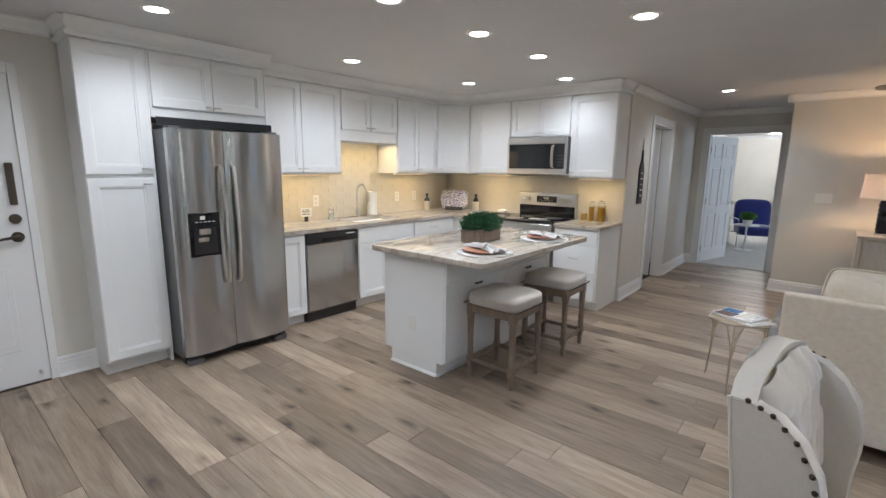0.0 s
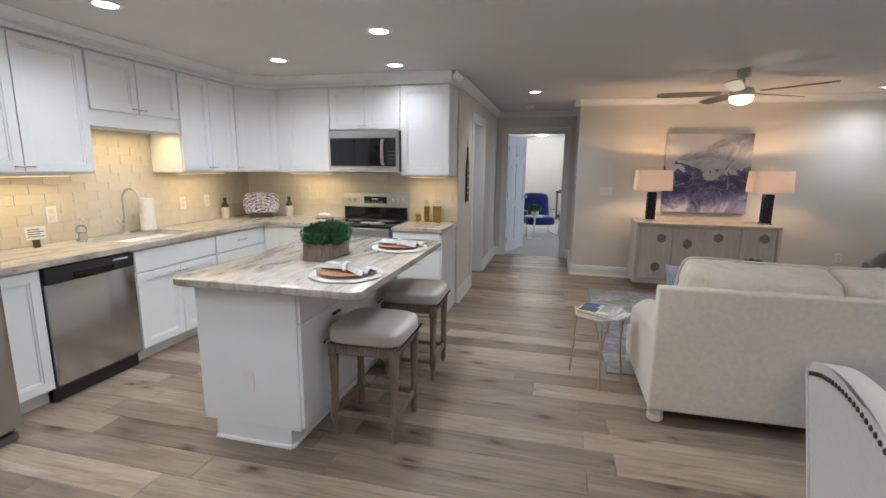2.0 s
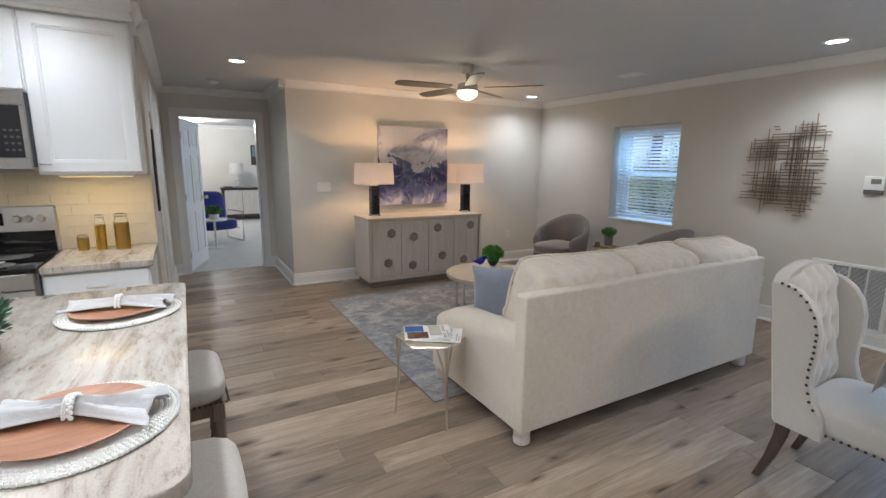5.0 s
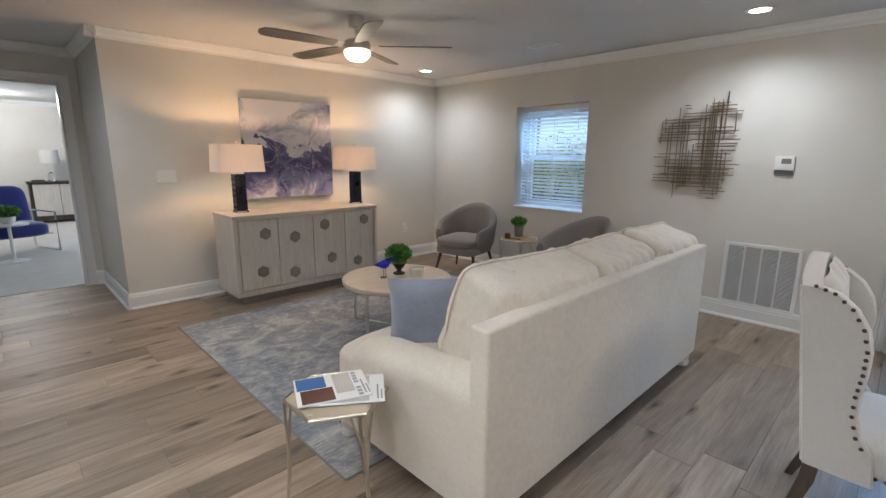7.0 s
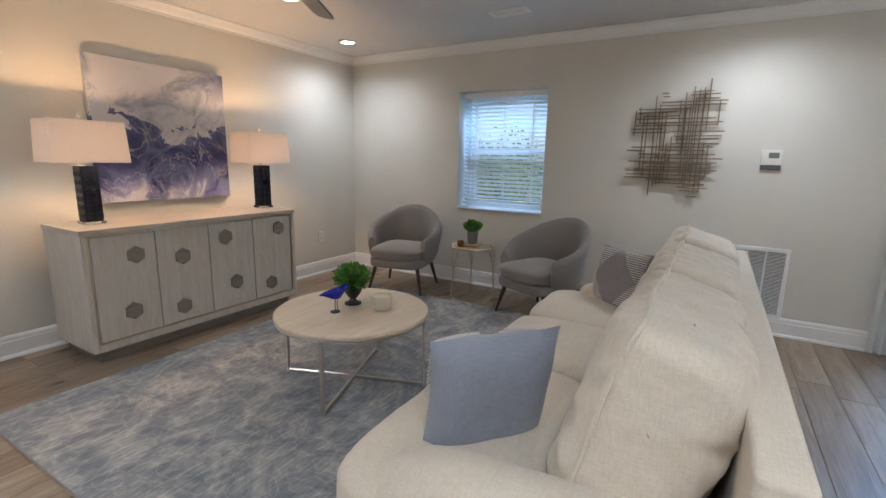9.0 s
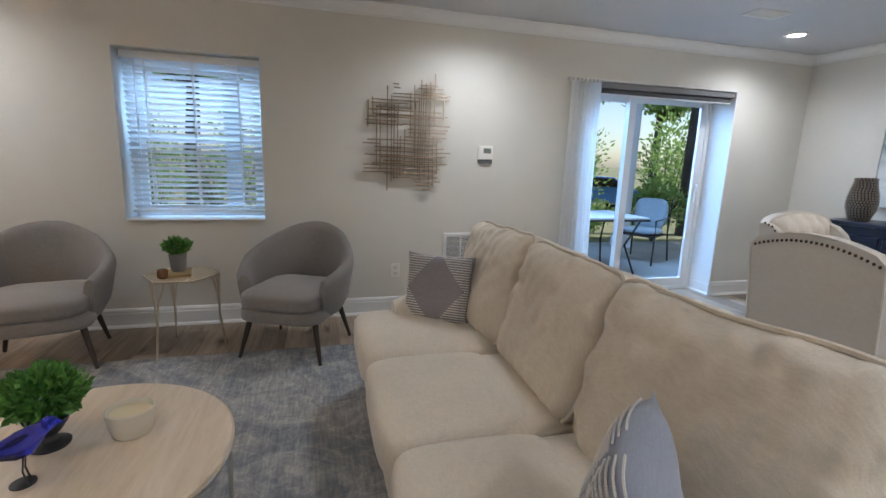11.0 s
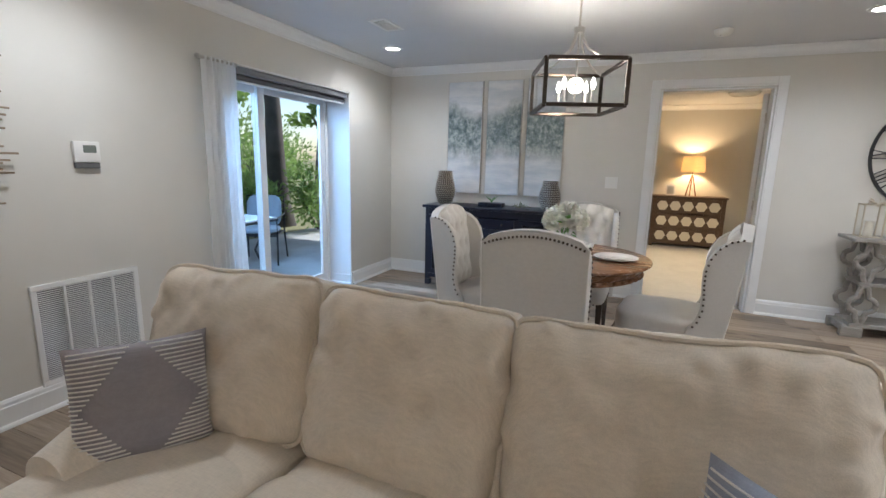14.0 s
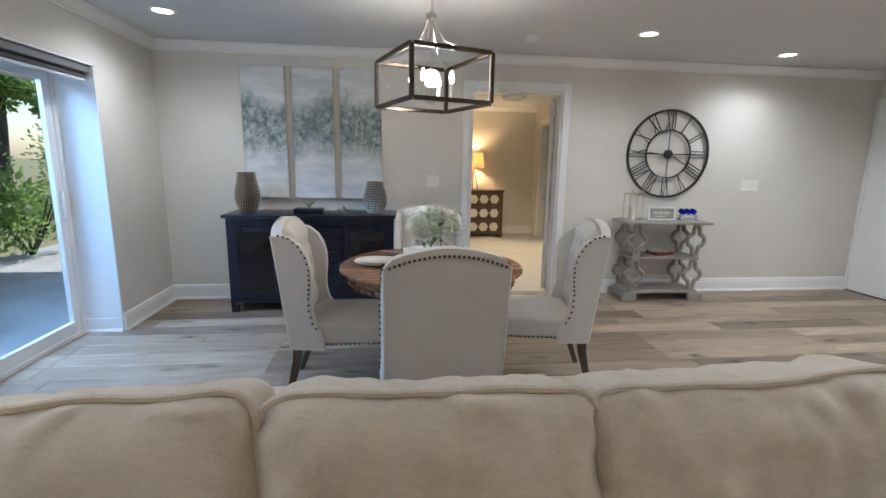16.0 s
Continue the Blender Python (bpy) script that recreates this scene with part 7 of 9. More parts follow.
def wing_chair(m, label):
    """A tufted wing chair that looks along -y, its back plane at y = 0."""
    c = thing("dining_chair", label, "dining chair", m, "dining chairs")
    W, H = 0.285, 1.045

    def arch(x):
        return H - 0.055 * (x / W) ** 2 - (0.02 if abs(x) > 0.97 * W else 0)
    lean = 0.09
    s = Shape()
    n = 16
    xs = [-W + 2 * W * i / n for i in range(n + 1)]
    loops = []
    for z_f in np.linspace(0, 1, 9):
        ring = []
        for x in xs:
            z = 0.33 + (arch(x) - 0.33) * z_f
            ring.append((x, lean * (z - 0.33) / 0.7, z))
        for x in xs[::-1]:
            z = 0.33 + (arch(x) - 0.33) * z_f
            ring.append((x, -0.055 + lean * (z - 0.33) / 0.7, z))
        loops.append(ring)
    s.loft(loops)
    part("backrest", s, linen_white, c, smooth=50)
    # tufted inner pad
    s = Shape()
    nx, nz = 30, 40
    g = {}
    for i in range(nx + 1):
        for j in range(nz + 1):
            u, v = i / nx, j / nz
            x = -0.235 + 0.47 * u
            zt = arch(x) - 0.012
            z = 0.47 + (zt - 0.47) * v
            pu, pv = x / 0.115, (z - 0.47) / 0.125
            d = 9.0
            for row in range(-1, 6):
                off = 0.5 * (row % 2)
                k = round(pu - off) + off
                d = min(d, math.hypot((pu - k) * 0.115, (pv - row - 0.35) * 0.125))
            dip = 0.030 * math.exp(-(d / 0.026) ** 2)
            edge = min(1.0, 8 * u, 8 * (1 - u), 7 * v + 0.2, 7 * (1 - v) + 0.05) ** 0.5
            crease = 0.010 * math.exp(-(min(abs(((pu + pv * 0.5) * 1.0 + 0.325) % 1.0 - 0.5), abs(((pu - pv * 0.5) * 1.0 + 0.675) % 1.0 - 0.5)) / 0.07) ** 2)
            th_ = 0.052 * edge - dip * edge - crease * edge
            g[i, j] = s.bm.verts.new((x, -0.055 + lean * (z - 0.33) / 0.7 - th_, z))
    for i in range(nx):
        for j in range(nz):
            s.bm.faces.new((g[i, j], g[i + 1, j], g[i + 1, j + 1], g[i, j + 1]))
    pad = part("tufted_pad", s, linen_white, c, smooth=70)
    s = Shape()
    for row in range(0, 4):
        off = 0.5 * (row % 2)
        for k in (-2, -1, 0, 1, 2):
            x = (k + off) * 0.115
            if abs(x) < 0.20:
                z = 0.47 + (row + 0.35) * 0.125
                s.ball((x, -0.055 + lean * (z - 0.33) / 0.7 - 0.019, z), 0.011, 8, 1, 1, 0.6)
    part("button", s, linen_white, pad)
    # wings
    edge = [(-0.055, H - 0.072), (-0.105, H - 0.088), (-0.150, H - 0.13), (-0.178, H - 0.19), (-0.186, H - 0.26), (-0.176, H - 0.34), (-0.158, H - 0.42), (-0.150, H - 0.49), (-0.160, H - 0.56), (-0.19, H - 0.62)]
    for sx in (-1, 1):
        s = Shape()
        outline = [(lean * (z - 0.33) / 0.7 + y, z) for y, z in edge]
        back = [(lean * (z - 0.33) / 0.7 - 0.007, z) for z in (0.33, 0.5, 0.7, 0.9, H - 0.075)]
        ring = outline + [(-0.19, 0.33)] + back
        x0 = sx * (W - 0.042)
        flare = 0.02
        loops = []
        for t in (0.0, 0.25, 0.75, 1.0):
            k = 0.010 if t in (0.0, 1.0) else 0.0
            cx = sum(p[0] for p in ring) / len(ring)
            loops.append([(x0 + sx * 0.046 * t + sx * flare * min(1, max(0, -y / 0.17)), y + (0.006 if k else 0.0), z - (0.004 if k else 0)) for y, z in ring])
        s.loft(loops)
        w = part("wing", s, linen_white, c, smooth=45)
        s = Shape()
        for a, b in zip(edge, edge[1:]):
            L = math.hypot(b[0] - a[0], b[1] - a[1])
            k_n = max(1, int(L / 0.026))
            for k in range(k_n):
                t = k / k_n
                y = a[0] + (b[0] - a[0]) * t
                z = a[1] + (b[1] - a[1]) * t
                yy = y + lean * (z - 0.33) / 0.7
                s.ball((x0 + sx * (0.047 + flare * min(1, max(0, -yy / 0.17))), yy + 0.016, z), 0.007, 8)
        part("nailheads", s, bronze, w, "bronze nailhead trim")
        s = Shape()
        s.tube([(sx * (W + 0.004), lean * (z - 0.33) / 0.7 + 0.002, z) for z in (0.335, 0.5, 0.7, 0.9, H - 0.075)], 0.004, 6)
        part("piping", s, thread_white, c)
    s = Shape()
    for i in range(25):
        x = -W + 0.02 + (2 * W - 0.04) * i / 24
        z = arch(x) - 0.032
        s.ball((x, lean * (z - 0.33) / 0.7 + 0.001, z), 0.007, 8, 1, 1, 0.6)
    part("nailheads", s, bronze, c, "bronze nailhead trim")
    # seat
    s = Shape()
    soft_block(s, 0.275, 0.265, 0.075, (0, -0.32, 0.405), 6.0, 14, 0.003, 4.0, crown=0.022)
    seat = part("seat", s, linen_white, c, smooth=60)
    s = Shape()
    for i in range(20):
        y = -0.06 - 0.50 * i / 19
        for sx in (-1, 1):
            s.ball((sx * 0.2745, y, 0.352), 0.0065, 8)
    for i in range(19):
        s.ball((-0.25 + 0.5 * i / 18, -0.5845, 0.352), 0.0065, 8)
    part("nailheads", s, bronze, seat, "bronze nailhead trim")
    for sx in (-1, 1):
        s = Shape()
        s.loft([[(sx * 0.235 + dx * q, -0.52 + dy * q, z) for dx, dy in ((-1, -1), (1, -1), (1, 1), (-1, 1))] for z, q in ((0.0, 0.015), (0.30, 0.023), (0.345, 0.024))])
        part("leg", s, weathered_dark, c, smooth=None)
        s = Shape()
        s.loft([[(sx * 0.235 + dx * q, yc + dy * q, z) for dx, dy in ((-1, -1), (1, -1), (1, 1), (-1, 1))] for z, q, yc in ((0.0, 0.015, 0.055), (0.12, 0.019, 0.012), (0.25, 0.023, -0.02), (0.36, 0.024, -0.03))])
        part("leg", s, weathered_dark, c, smooth=None)
    return c


TCX, TCY = 2.31, 2.72
# linen wing chairs: local -y is the way they look
n_chair = wing_chair(pose(2.33, 3.60, 0, 0, 0, 2) @ Matrix.Diagonal((0.88, 1, 1, 1)), "cream linen tufted wing dining chair with nailhead trim")
copy_thing(n_chair, pose(3.10, 2.68, 0, 0, 0, -92))
copy_thing(n_chair, pose(1.350, 2.71, 0, 0, 0, 81))
copy_thing(n_chair, pose(2.26, 1.84, 0, 0, 0, 178))

dt = thing("dining_table", "round carved walnut pedestal dining table", "dining table", pose(TCX, TCY, 0))
s = Shape()
s.turn([(0.0, 0.735), (0.50, 0.735), (0.535, 0.742), (0.548, 0.752), (0.545, 0.762), (0.535, 0.765), (0.0, 0.765)], n=72)
part("tabletop", s, walnut, dt, smooth=30)
s = Shape()
s.turn([(0.44, 0.655), (0.475, 0.66), (0.485, 0.675), (0.478, 0.69), (0.492, 0.70), (0.50, 0.718), (0.515, 0.7345), (0.40, 0.7345)], n=72)
part("apron", s, walnut, dt, smooth=30)
s = Shape()
for k in range(48):
    a = 2 * math.pi * k / 48
    s.ball((0.492 * math.cos(a), 0.492 * math.sin(a), 0.682), 0.014, 8, 1.0)
part("carved_band", s, walnut, dt)
s = Shape()
s.turn([(0.10, 0.10), (0.14, 0.14), (0.12, 0.20), (0.07, 0.26), (0.06, 0.36), (0.10, 0.44), (0.12, 0.52), (0.08, 0.58), (0.16, 0.645), (0.22, 0.66)], n=32)
part("pedestal", s, walnut, dt)
for k in range(4):
    a = radians(45 + 90 * k)
    c, d = math.cos(a), math.sin(a)
    s = Shape()
    s.tube([(0.08 * c, 0.08 * d, 0.15), (0.20 * c, 0.20 * d, 0.16), (0.30 * c, 0.30 * d, 0.10), (0.37 * c, 0.37 * d, 0.04), (0.40 * c, 0.40 * d, 0.03)], [0.045, 0.042, 0.036, 0.03, 0.03], 10)
    part("foot", s, walnut, dt)
TZ = 0.7655
run = Shape()
g = {}
for i in range(41):
    u = -0.66 + 1.32 * i / 40
    for j in range(9):
        v = -0.16 + 0.32 * j / 8
        r = math.hypot(u, v * 0.6)
        over = max(0.0, r - 0.545)
        z = TZ + 0.0015 - min(over * 1.5, 0.22)
        uu = u if over == 0 else math.copysign(0.545 + over * 0.22 + 0.008, u)
        g[i, j] = run.bm.verts.new((v + 0.006 * math.sin(u * 9) * (1 if over else 0), uu, z))
for i in range(40):
    for j in range(8):
        run.bm.faces.new((g[i, j], g[i + 1, j], g[i + 1, j + 1], g[i, j + 1]))
rn = whole("table_runner", run, thread_white, "white linen table runner draped over the table edge", "table runner", pose(TCX, TCY, 0, 0, 0, 0), smooth=60)
rn.modifiers.new("thick", "SOLIDIFY").thickness = 0.0016
for k, (dx, dy) in enumerate(((-0.33, 0.03), (0.33, -0.03), (0.0, 0.36), (0.0, -0.36))):
    p = thing("dinner_plate", "white dinner plate with a rolled rim", "plate", pose(TCX + dx, TCY + dy, TZ + (0.0035 if dx == 0 else 0.0)), "dinner plates")
    s = Shape()
    s.turn([(0.0, 0.0), (0.075, 0.0), (0.10, 0.006), (0.132, 0.016), (0.135, 0.019), (0.130, 0.020), (0.098, 0.011), (0.075, 0.006), (0.0, 0.006)], n=40)
    part("plate", s, white_ceramic, p)
    s = Shape()
    s.turn([(0.0, 0.0065), (0.055, 0.0065), (0.075, 0.010), (0.098, 0.019), (0.100, 0.022), (0.096, 0.023), (0.072, 0.014), (0.0, 0.012)], n=36)
    part("salad_plate", s, white_ceramic, p)

fl = thing("flower_vase", "glass vase of white hydrangeas with green leaves", "flower arrangement", pose(TCX, TCY + 0.06, TZ + 0.0035))
s = Shape()
s.turn([(0.045, 0), (0.050, 0.006), (0.048, 0.10), (0.055, 0.15), (0.052, 0.15), (0.045, 0.10), (0.046, 0.010), (0.0, 0.008)], n=24)
part("vase", s, glass, fl)
r = random.Random(3)
s = Shape()
for k in range(9):
    a, q = r.uniform(0, 6.28), r.uniform(0.01, 0.035)
    s.tube([(q * math.cos(a), q * math.sin(a), 0.012), (q * 0.4, q * 0.3, 0.12), (2.0 * q * math.cos(a + 2.5), 2.0 * q * math.sin(a + 2.5), 0.20)], 0.0025, 6)
part("stems", s, herb, fl)
white_petal = leaf_green("white_petal", (0.74, 0.75, 0.64), (0.84, 0.83, 0.79))
for cx, cy, cz, rr in ((-0.075, 0.02, 0.235, 0.068), (0.06, -0.055, 0.245, 0.070), (0.055, 0.065, 0.225, 0.062), (-0.02, -0.01, 0.285, 0.062), (-0.05, -0.07, 0.22, 0.058)):
    s = Shape()
    leaves(s, 420, (cx, cy, cz), rr * 1.15, rr * 1.15, rr * 0.95, 0.026, r, 0.0, 0.8, 0.9)
    s.ball((cx, cy, cz), rr * 0.92, 12)
    part("bloom", s, white_petal, fl, "white hydrangea bloom", smooth=None)
s = Shape()
leaves(s, 22, (0.0, 0.0, 0.215), 0.14, 0.14, 0.11, 0.06, r, 0.0, 0.75, 0.5)
part("leaves", s, herb, fl, smooth=None)

# pendant lantern
PX, PY = 2.32, 2.66
pn = thing("pendant_lantern", "dark-framed rectangular glass lantern pendant with candle bulbs", "pendant light", pose(PX, PY, 0, 0, 0, 19.5))
hw, hd, z0, z1 = 0.235, 0.280, 1.695, 1.955
b = 0.011
for x in (-hw, hw):
    for y in (-hd, hd):
        s = Shape()
        s.box(x - b, x + b, y - b, y + b, z0, z1, 0.002, 1)
        part("upright", s, bronze, pn, smooth=None)
for z in (z0, z1):
    for y in (-hd, hd):
        s = Shape()
        s.box(-hw + b, hw - b, y - b, y + b, z - b, z + b, 0.002, 1)
        part("rail", s, bronze, pn, smooth=None)
    for x in (-hw, hw):
        s = Shape()
        s.box(x - b, x + b, -hd + b, hd - b, z - b, z + b, 0.002, 1)
        part("rail", s, bronze, pn, smooth=None)
for x in (-hw, hw):
    s = Shape()
    s.box(x - 0.0015, x + 0.0015, -hd + b, hd - b, z0 + b, z1 - b)
    part("pane", s, pane_glass, pn, smooth=None).visible_shadow = False
for y in (-hd, hd):
    s = Shape()
    s.box(-hw + b, hw - b, y - 0.0015, y + 0.0015, z0 + b, z1 - b)
    part("pane", s, pane_glass, pn, smooth=None).visible_shadow = False
for sx in (-1, 1):
    for sy in (-1, 1):
        s = Shape()
        s.tube([(sx * (hw - 0.005), sy * (hd - 0.005), z1), (sx * 0.12, sy * 0.145, z1 + 0.035), (sx * 0.05, sy * 0.06, z1 + 0.095), (sx * 0.022, sy * 0.024, z1 + 0.17), (sx * 0.018, sy * 0.018, z1 + 0.205)], 0.007, 8)
        part("strap", s, nickel, pn)
s = Shape()
s.turn([(0.030, z1 + 0.20), (0.034, z1 + 0.212), (0.034, z1 + 0.232), (0.012, z1 + 0.24), (0.006, z1 + 0.26)], n=16)
s.rod((0, 0, z1 + 0.255), (0, 0, CEIL - 0.02), 0.006, n=8)
s.turn([(0.065, CEIL - 0.022), (0.065, CEIL - 0.004), (0.05, CEIL - 0.0005)], n=24)
part("stem", s, nickel, pn)
s = Shape()
s.rod((0, 0, z0 + 0.015), (0, 0, z1 + 0.21), 0.006, n=8).turn([(0.0, z0 + 0.01), (0.03, z0 + 0.014), (0.03, z0 + 0.03), (0.0, z0 + 0.035)], n=16)
for k in range(4):
    a = radians(45 + 90 * k)
    s.tube([(0, 0, z0 + 0.03), (0.05 * math.cos(a), 0.05 * math.sin(a), z0 + 0.022), (0.125 * math.cos(a), 0.125 * math.sin(a), z0 + 0.045)], 0.005, 6)
part("candle_arms", s, nickel, pn)
for k in range(4):
    a = radians(45 + 90 * k)
    x, y = 0.125 * math.cos(a), 0.125 * math.sin(a)
    s = Shape()
    s.rod((x, y, z0 + 0.04), (x, y, z0 + 0.115), 0.011, n=12)
    cn = part("candle_sleeve", s, white_ceramic, pn)
    s = Shape()
    s.turn([(0.008, 0.0), (0.016, 0.025), (0.015, 0.04), (0.006, 0.065), (0.0, 0.075)], (x, y, z0 + 0.115), 12)
    part("bulb", s, pendant_glow, cn)
lamp("pendant_light", "POINT", PENDANT_W, (1.0, 0.88, 0.72), pose(PX, PY, z0 + 0.15), 0.05)

# buffet
bf = thing("buffet_cabinet", "dark navy lacquered buffet with drawers and open ends", "buffet", pose(3.99, 1.27, 0, 0, 0, 180))
BW, BD, BH = 1.46, 0.42, 0.89
s = Shape()
s.box(-0.03, BW + 0.03, -0.025, BD + 0.02, BH - 0.03, BH, 0.006, 2)
part("top", s, navy_lacquer, bf, smooth=30)
for nm, x0, x1, ya, yb, za, zb in (("side_panel", 0, 0.035, 0, BD, 0.06, BH - 0.03), ("side_panel", BW - 0.035, BW, 0, BD, 0.06, BH - 0.03), ("back_panel", 0.035, BW - 0.035, BD - 0.02, BD, 0.10, BH - 0.03),
                                   ("bottom_panel", 0.035, BW - 0.035, 0.0, BD - 0.02, 0.09, 0.13), ("divider", 0.44, 0.47, 0.005, BD - 0.02, 0.13, BH - 0.10), ("divider", BW - 0.47, BW - 0.44, 0.005, BD - 0.02, 0.13, BH - 0.10),
                                   ("top_rail", 0.035, BW - 0.035, 0.005, BD - 0.02, BH - 0.10, BH - 0.03), ("shelf", 0.035, 0.44, 0.02, BD - 0.02, 0.44, 0.46), ("shelf", BW - 0.44, BW - 0.035, 0.02, BD - 0.02, 0.44, 0.46)):
    s = Shape()
    s.box(x0, x1, ya, yb, za, zb, 0.002, 1)
    part(nm, s, navy_lacquer, bf, smooth=None)
for x in (0.0, BW - 0.06):
    for y in (0.0, BD - 0.06):
        s = Shape()
        s.box(x, x + 0.06, y, y + 0.06, 0, 0.0595, 0.004, 1)
        part("foot", s, navy_lacquer, bf, smooth=None)
for k in range(6):
    z = 0.14 + 0.108 * k
    s = Shape()
    s.box(0.475, BW - 0.475, -0.012, 0.012, z, z + 0.10, 0.004, 1)
    d = part("drawer", s, navy_lacquer, bf, smooth=None)
    s = Shape()
    for kx in (0.60, BW - 0.60):
        s.ball((kx, -0.024, z + 0.05), 0.011, 10)
        s.rod((kx, -0.012, z + 0.05), (kx, -0.022, z + 0.05), 0.005, n=8)
    part("knob", s, bronze, d)
for x0, x1 in ((0.036, 0.438), (BW - 0.438, BW - 0.036)):
    s = Shape()
    st = 0.05
    z0_, z1_ = 0.135, BH - 0.105
    s.box(x0, x0 + st, -0.004, 0.014, z0_, z1_).box(x1 - st, x1, -0.004, 0.014, z0_, z1_).box(x0 + st, x1 - st, -0.004, 0.014, z0_, z0_ + st).box(x0 + st, x1 - st, -0.004, 0.014, z1_ - st, z1_)
    d = part("door", s, navy_lacquer, bf, smooth=None)
    s = Shape()
    s.box(x0 + st, x1 - st, 0.003, 0.006, z0_ + st, z1_ - st)
    part("pane", s, black_glass, d, "dark glass pane", smooth=None)


def beaded_vase(m, h, rmax):
    v = thing("beaded_vase", "hammered silver vase covered in round facets", "vase", m, "silver vases")
    prof = [(0.60, 0.0), (0.74, 0.08), (0.96, 0.28), (1.0, 0.42), (0.92, 0.62), (0.74, 0.82), (0.68, 0.92), (0.70, 1.0)]
    s = Shape()
    s.turn([(r * rmax, z * h) for r, z in prof] + [(0.64 * rmax, h), (0.62 * rmax, h * 0.9), (0.0, h * 0.88)], n=28)
    body = part("body", s, bronze, v)
    s = Shape()
    rows = int(h / 0.021)
    for j in range(rows):
        f = (j + 0.5) / rows
        rr = np.interp(f, [p[1] for p in prof], [p[0] for p in prof]) * rmax
        k = int(2 * math.pi * rr / 0.022)
        for i in range(k):
            a = 2 * math.pi * (i + 0.5 * (j % 2)) / k
            s.ball((rr * math.cos(a), rr * math.sin(a), f * h), 0.0095, 6)
    part("faceted_skin", s, vase_metal, body)
    return v


beaded_vase(pose(3.85, 1.06, 0.8905), 0.36, 0.105)
beaded_vase(pose(2.70, 1.06, 0.8905), 0.29, 0.105)
bw = thing("decorative_tray", "small navy tray with an air plant on the buffet", "tray", pose(3.30, 1.10, 0.8905))
s = Shape()
s.box(-0.13, 0.13, -0.07, 0.07, 0, 0.045, 0.006, 2)
part("tray", s, navy_lacquer, bw, smooth=30)
s = Shape()
r = random.Random(9)
for k in range(16):
    a = r.uniform(0, 6.28)
    s.tube([(0, 0, 0.045), (0.02 * math.cos(a), 0.02 * math.sin(a), 0.075), (0.06 * math.cos(a), 0.045 * math.sin(a), 0.09 + r.uniform(0, 0.03))], [0.003, 0.0025, 0.0008], 5)
part("air_plant", s, herb, bw)
s = Shape()
leaves(s, 30, (0, 0, 0.02), 0.09, 0.05, 0.02, 0.06, random.Random(4), 0.1, 0.3, 0.2)
whole("dried_sprig", s, leaf_green("sage", (0.16, 0.18, 0.10), (0.26, 0.27, 0.17)), "dried sage sprig lying on the buffet", "sprig", pose(2.98, 1.08, 0.893), smooth=None)


def snow_scene(name):
    """Winter trees: white ground below, a dark teal thicket across the middle, pale sky above."""
    m = shader(name, 0.55)
    v = place_coords(m)
    sep = node(m, "ShaderNodeSeparateXYZ")
    wire(m, v, sep.inputs[0])
    info = node(m, "ShaderNodeObjectInfo")
    far = node(m, "ShaderNodeMath")
    far.operation = "MULTIPLY"
    far.inputs[1].default_value = 23.0
    wire(m, info.outputs["Random"], far.inputs[0])

    def moved(scale):
        q = node(m, "ShaderNodeVectorMath")
        q.operation = "ADD"
        wire(m, place_coords(m, scale), q.inputs[0])
        wire(m, far.outputs[0], q.inputs[1])
        return q.outputs[0]
    edge = grain(m, moved((2.2, 1, 1.4)), 1.6, 6, 0.6)
    sm = node(m, "ShaderNodeMath")
    sm.operation = "MULTIPLY_ADD"
    wire(m, edge, sm.inputs[0])
    sm.inputs[1].default_value = 0.55
    wire(m, sep.outputs[2], sm.inputs[2])
    trees = ramp(m, grain(m, moved((1, 1, 0.8)), 22, 8, 0.72), [(0.36, (0.06, 0.10, 0.105)), (0.50, (0.20, 0.25, 0.255)), (0.64, (0.46, 0.50, 0.50))])
    ground = ramp(m, grain(m, moved((1, 1, 4)), 3.0, 6), [(0.35, (0.52, 0.56, 0.60)), (0.6, (0.70, 0.71, 0.72))])
    # height drives the band
    rise = node(m, "ShaderNodeMapRange")
    rise.inputs["From Min"].default_value, rise.inputs["From Max"].default_value = 0.62, 0.86
    wire(m, sm.outputs[0], rise.inputs["Value"])
    fall = node(m, "ShaderNodeMapRange")
    fall.inputs["From Min"].default_value, fall.inputs["From Max"].default_value = 1.26, 1.08
    wire(m, sm.outputs[0], fall.inputs["Value"])
    both = node(m, "ShaderNodeMath")
    both.operation = "MULTIPLY"
    wire(m, rise.outputs[0], both.inputs[0])
    wire(m, fall.outputs[0], both.inputs[1])
    both.use_clamp = True
    tint(m, mix(m, both.outputs[0], ground, trees))
    bump(m, grain(m, v, 60, 4), 0.25, 0.002)
    return m


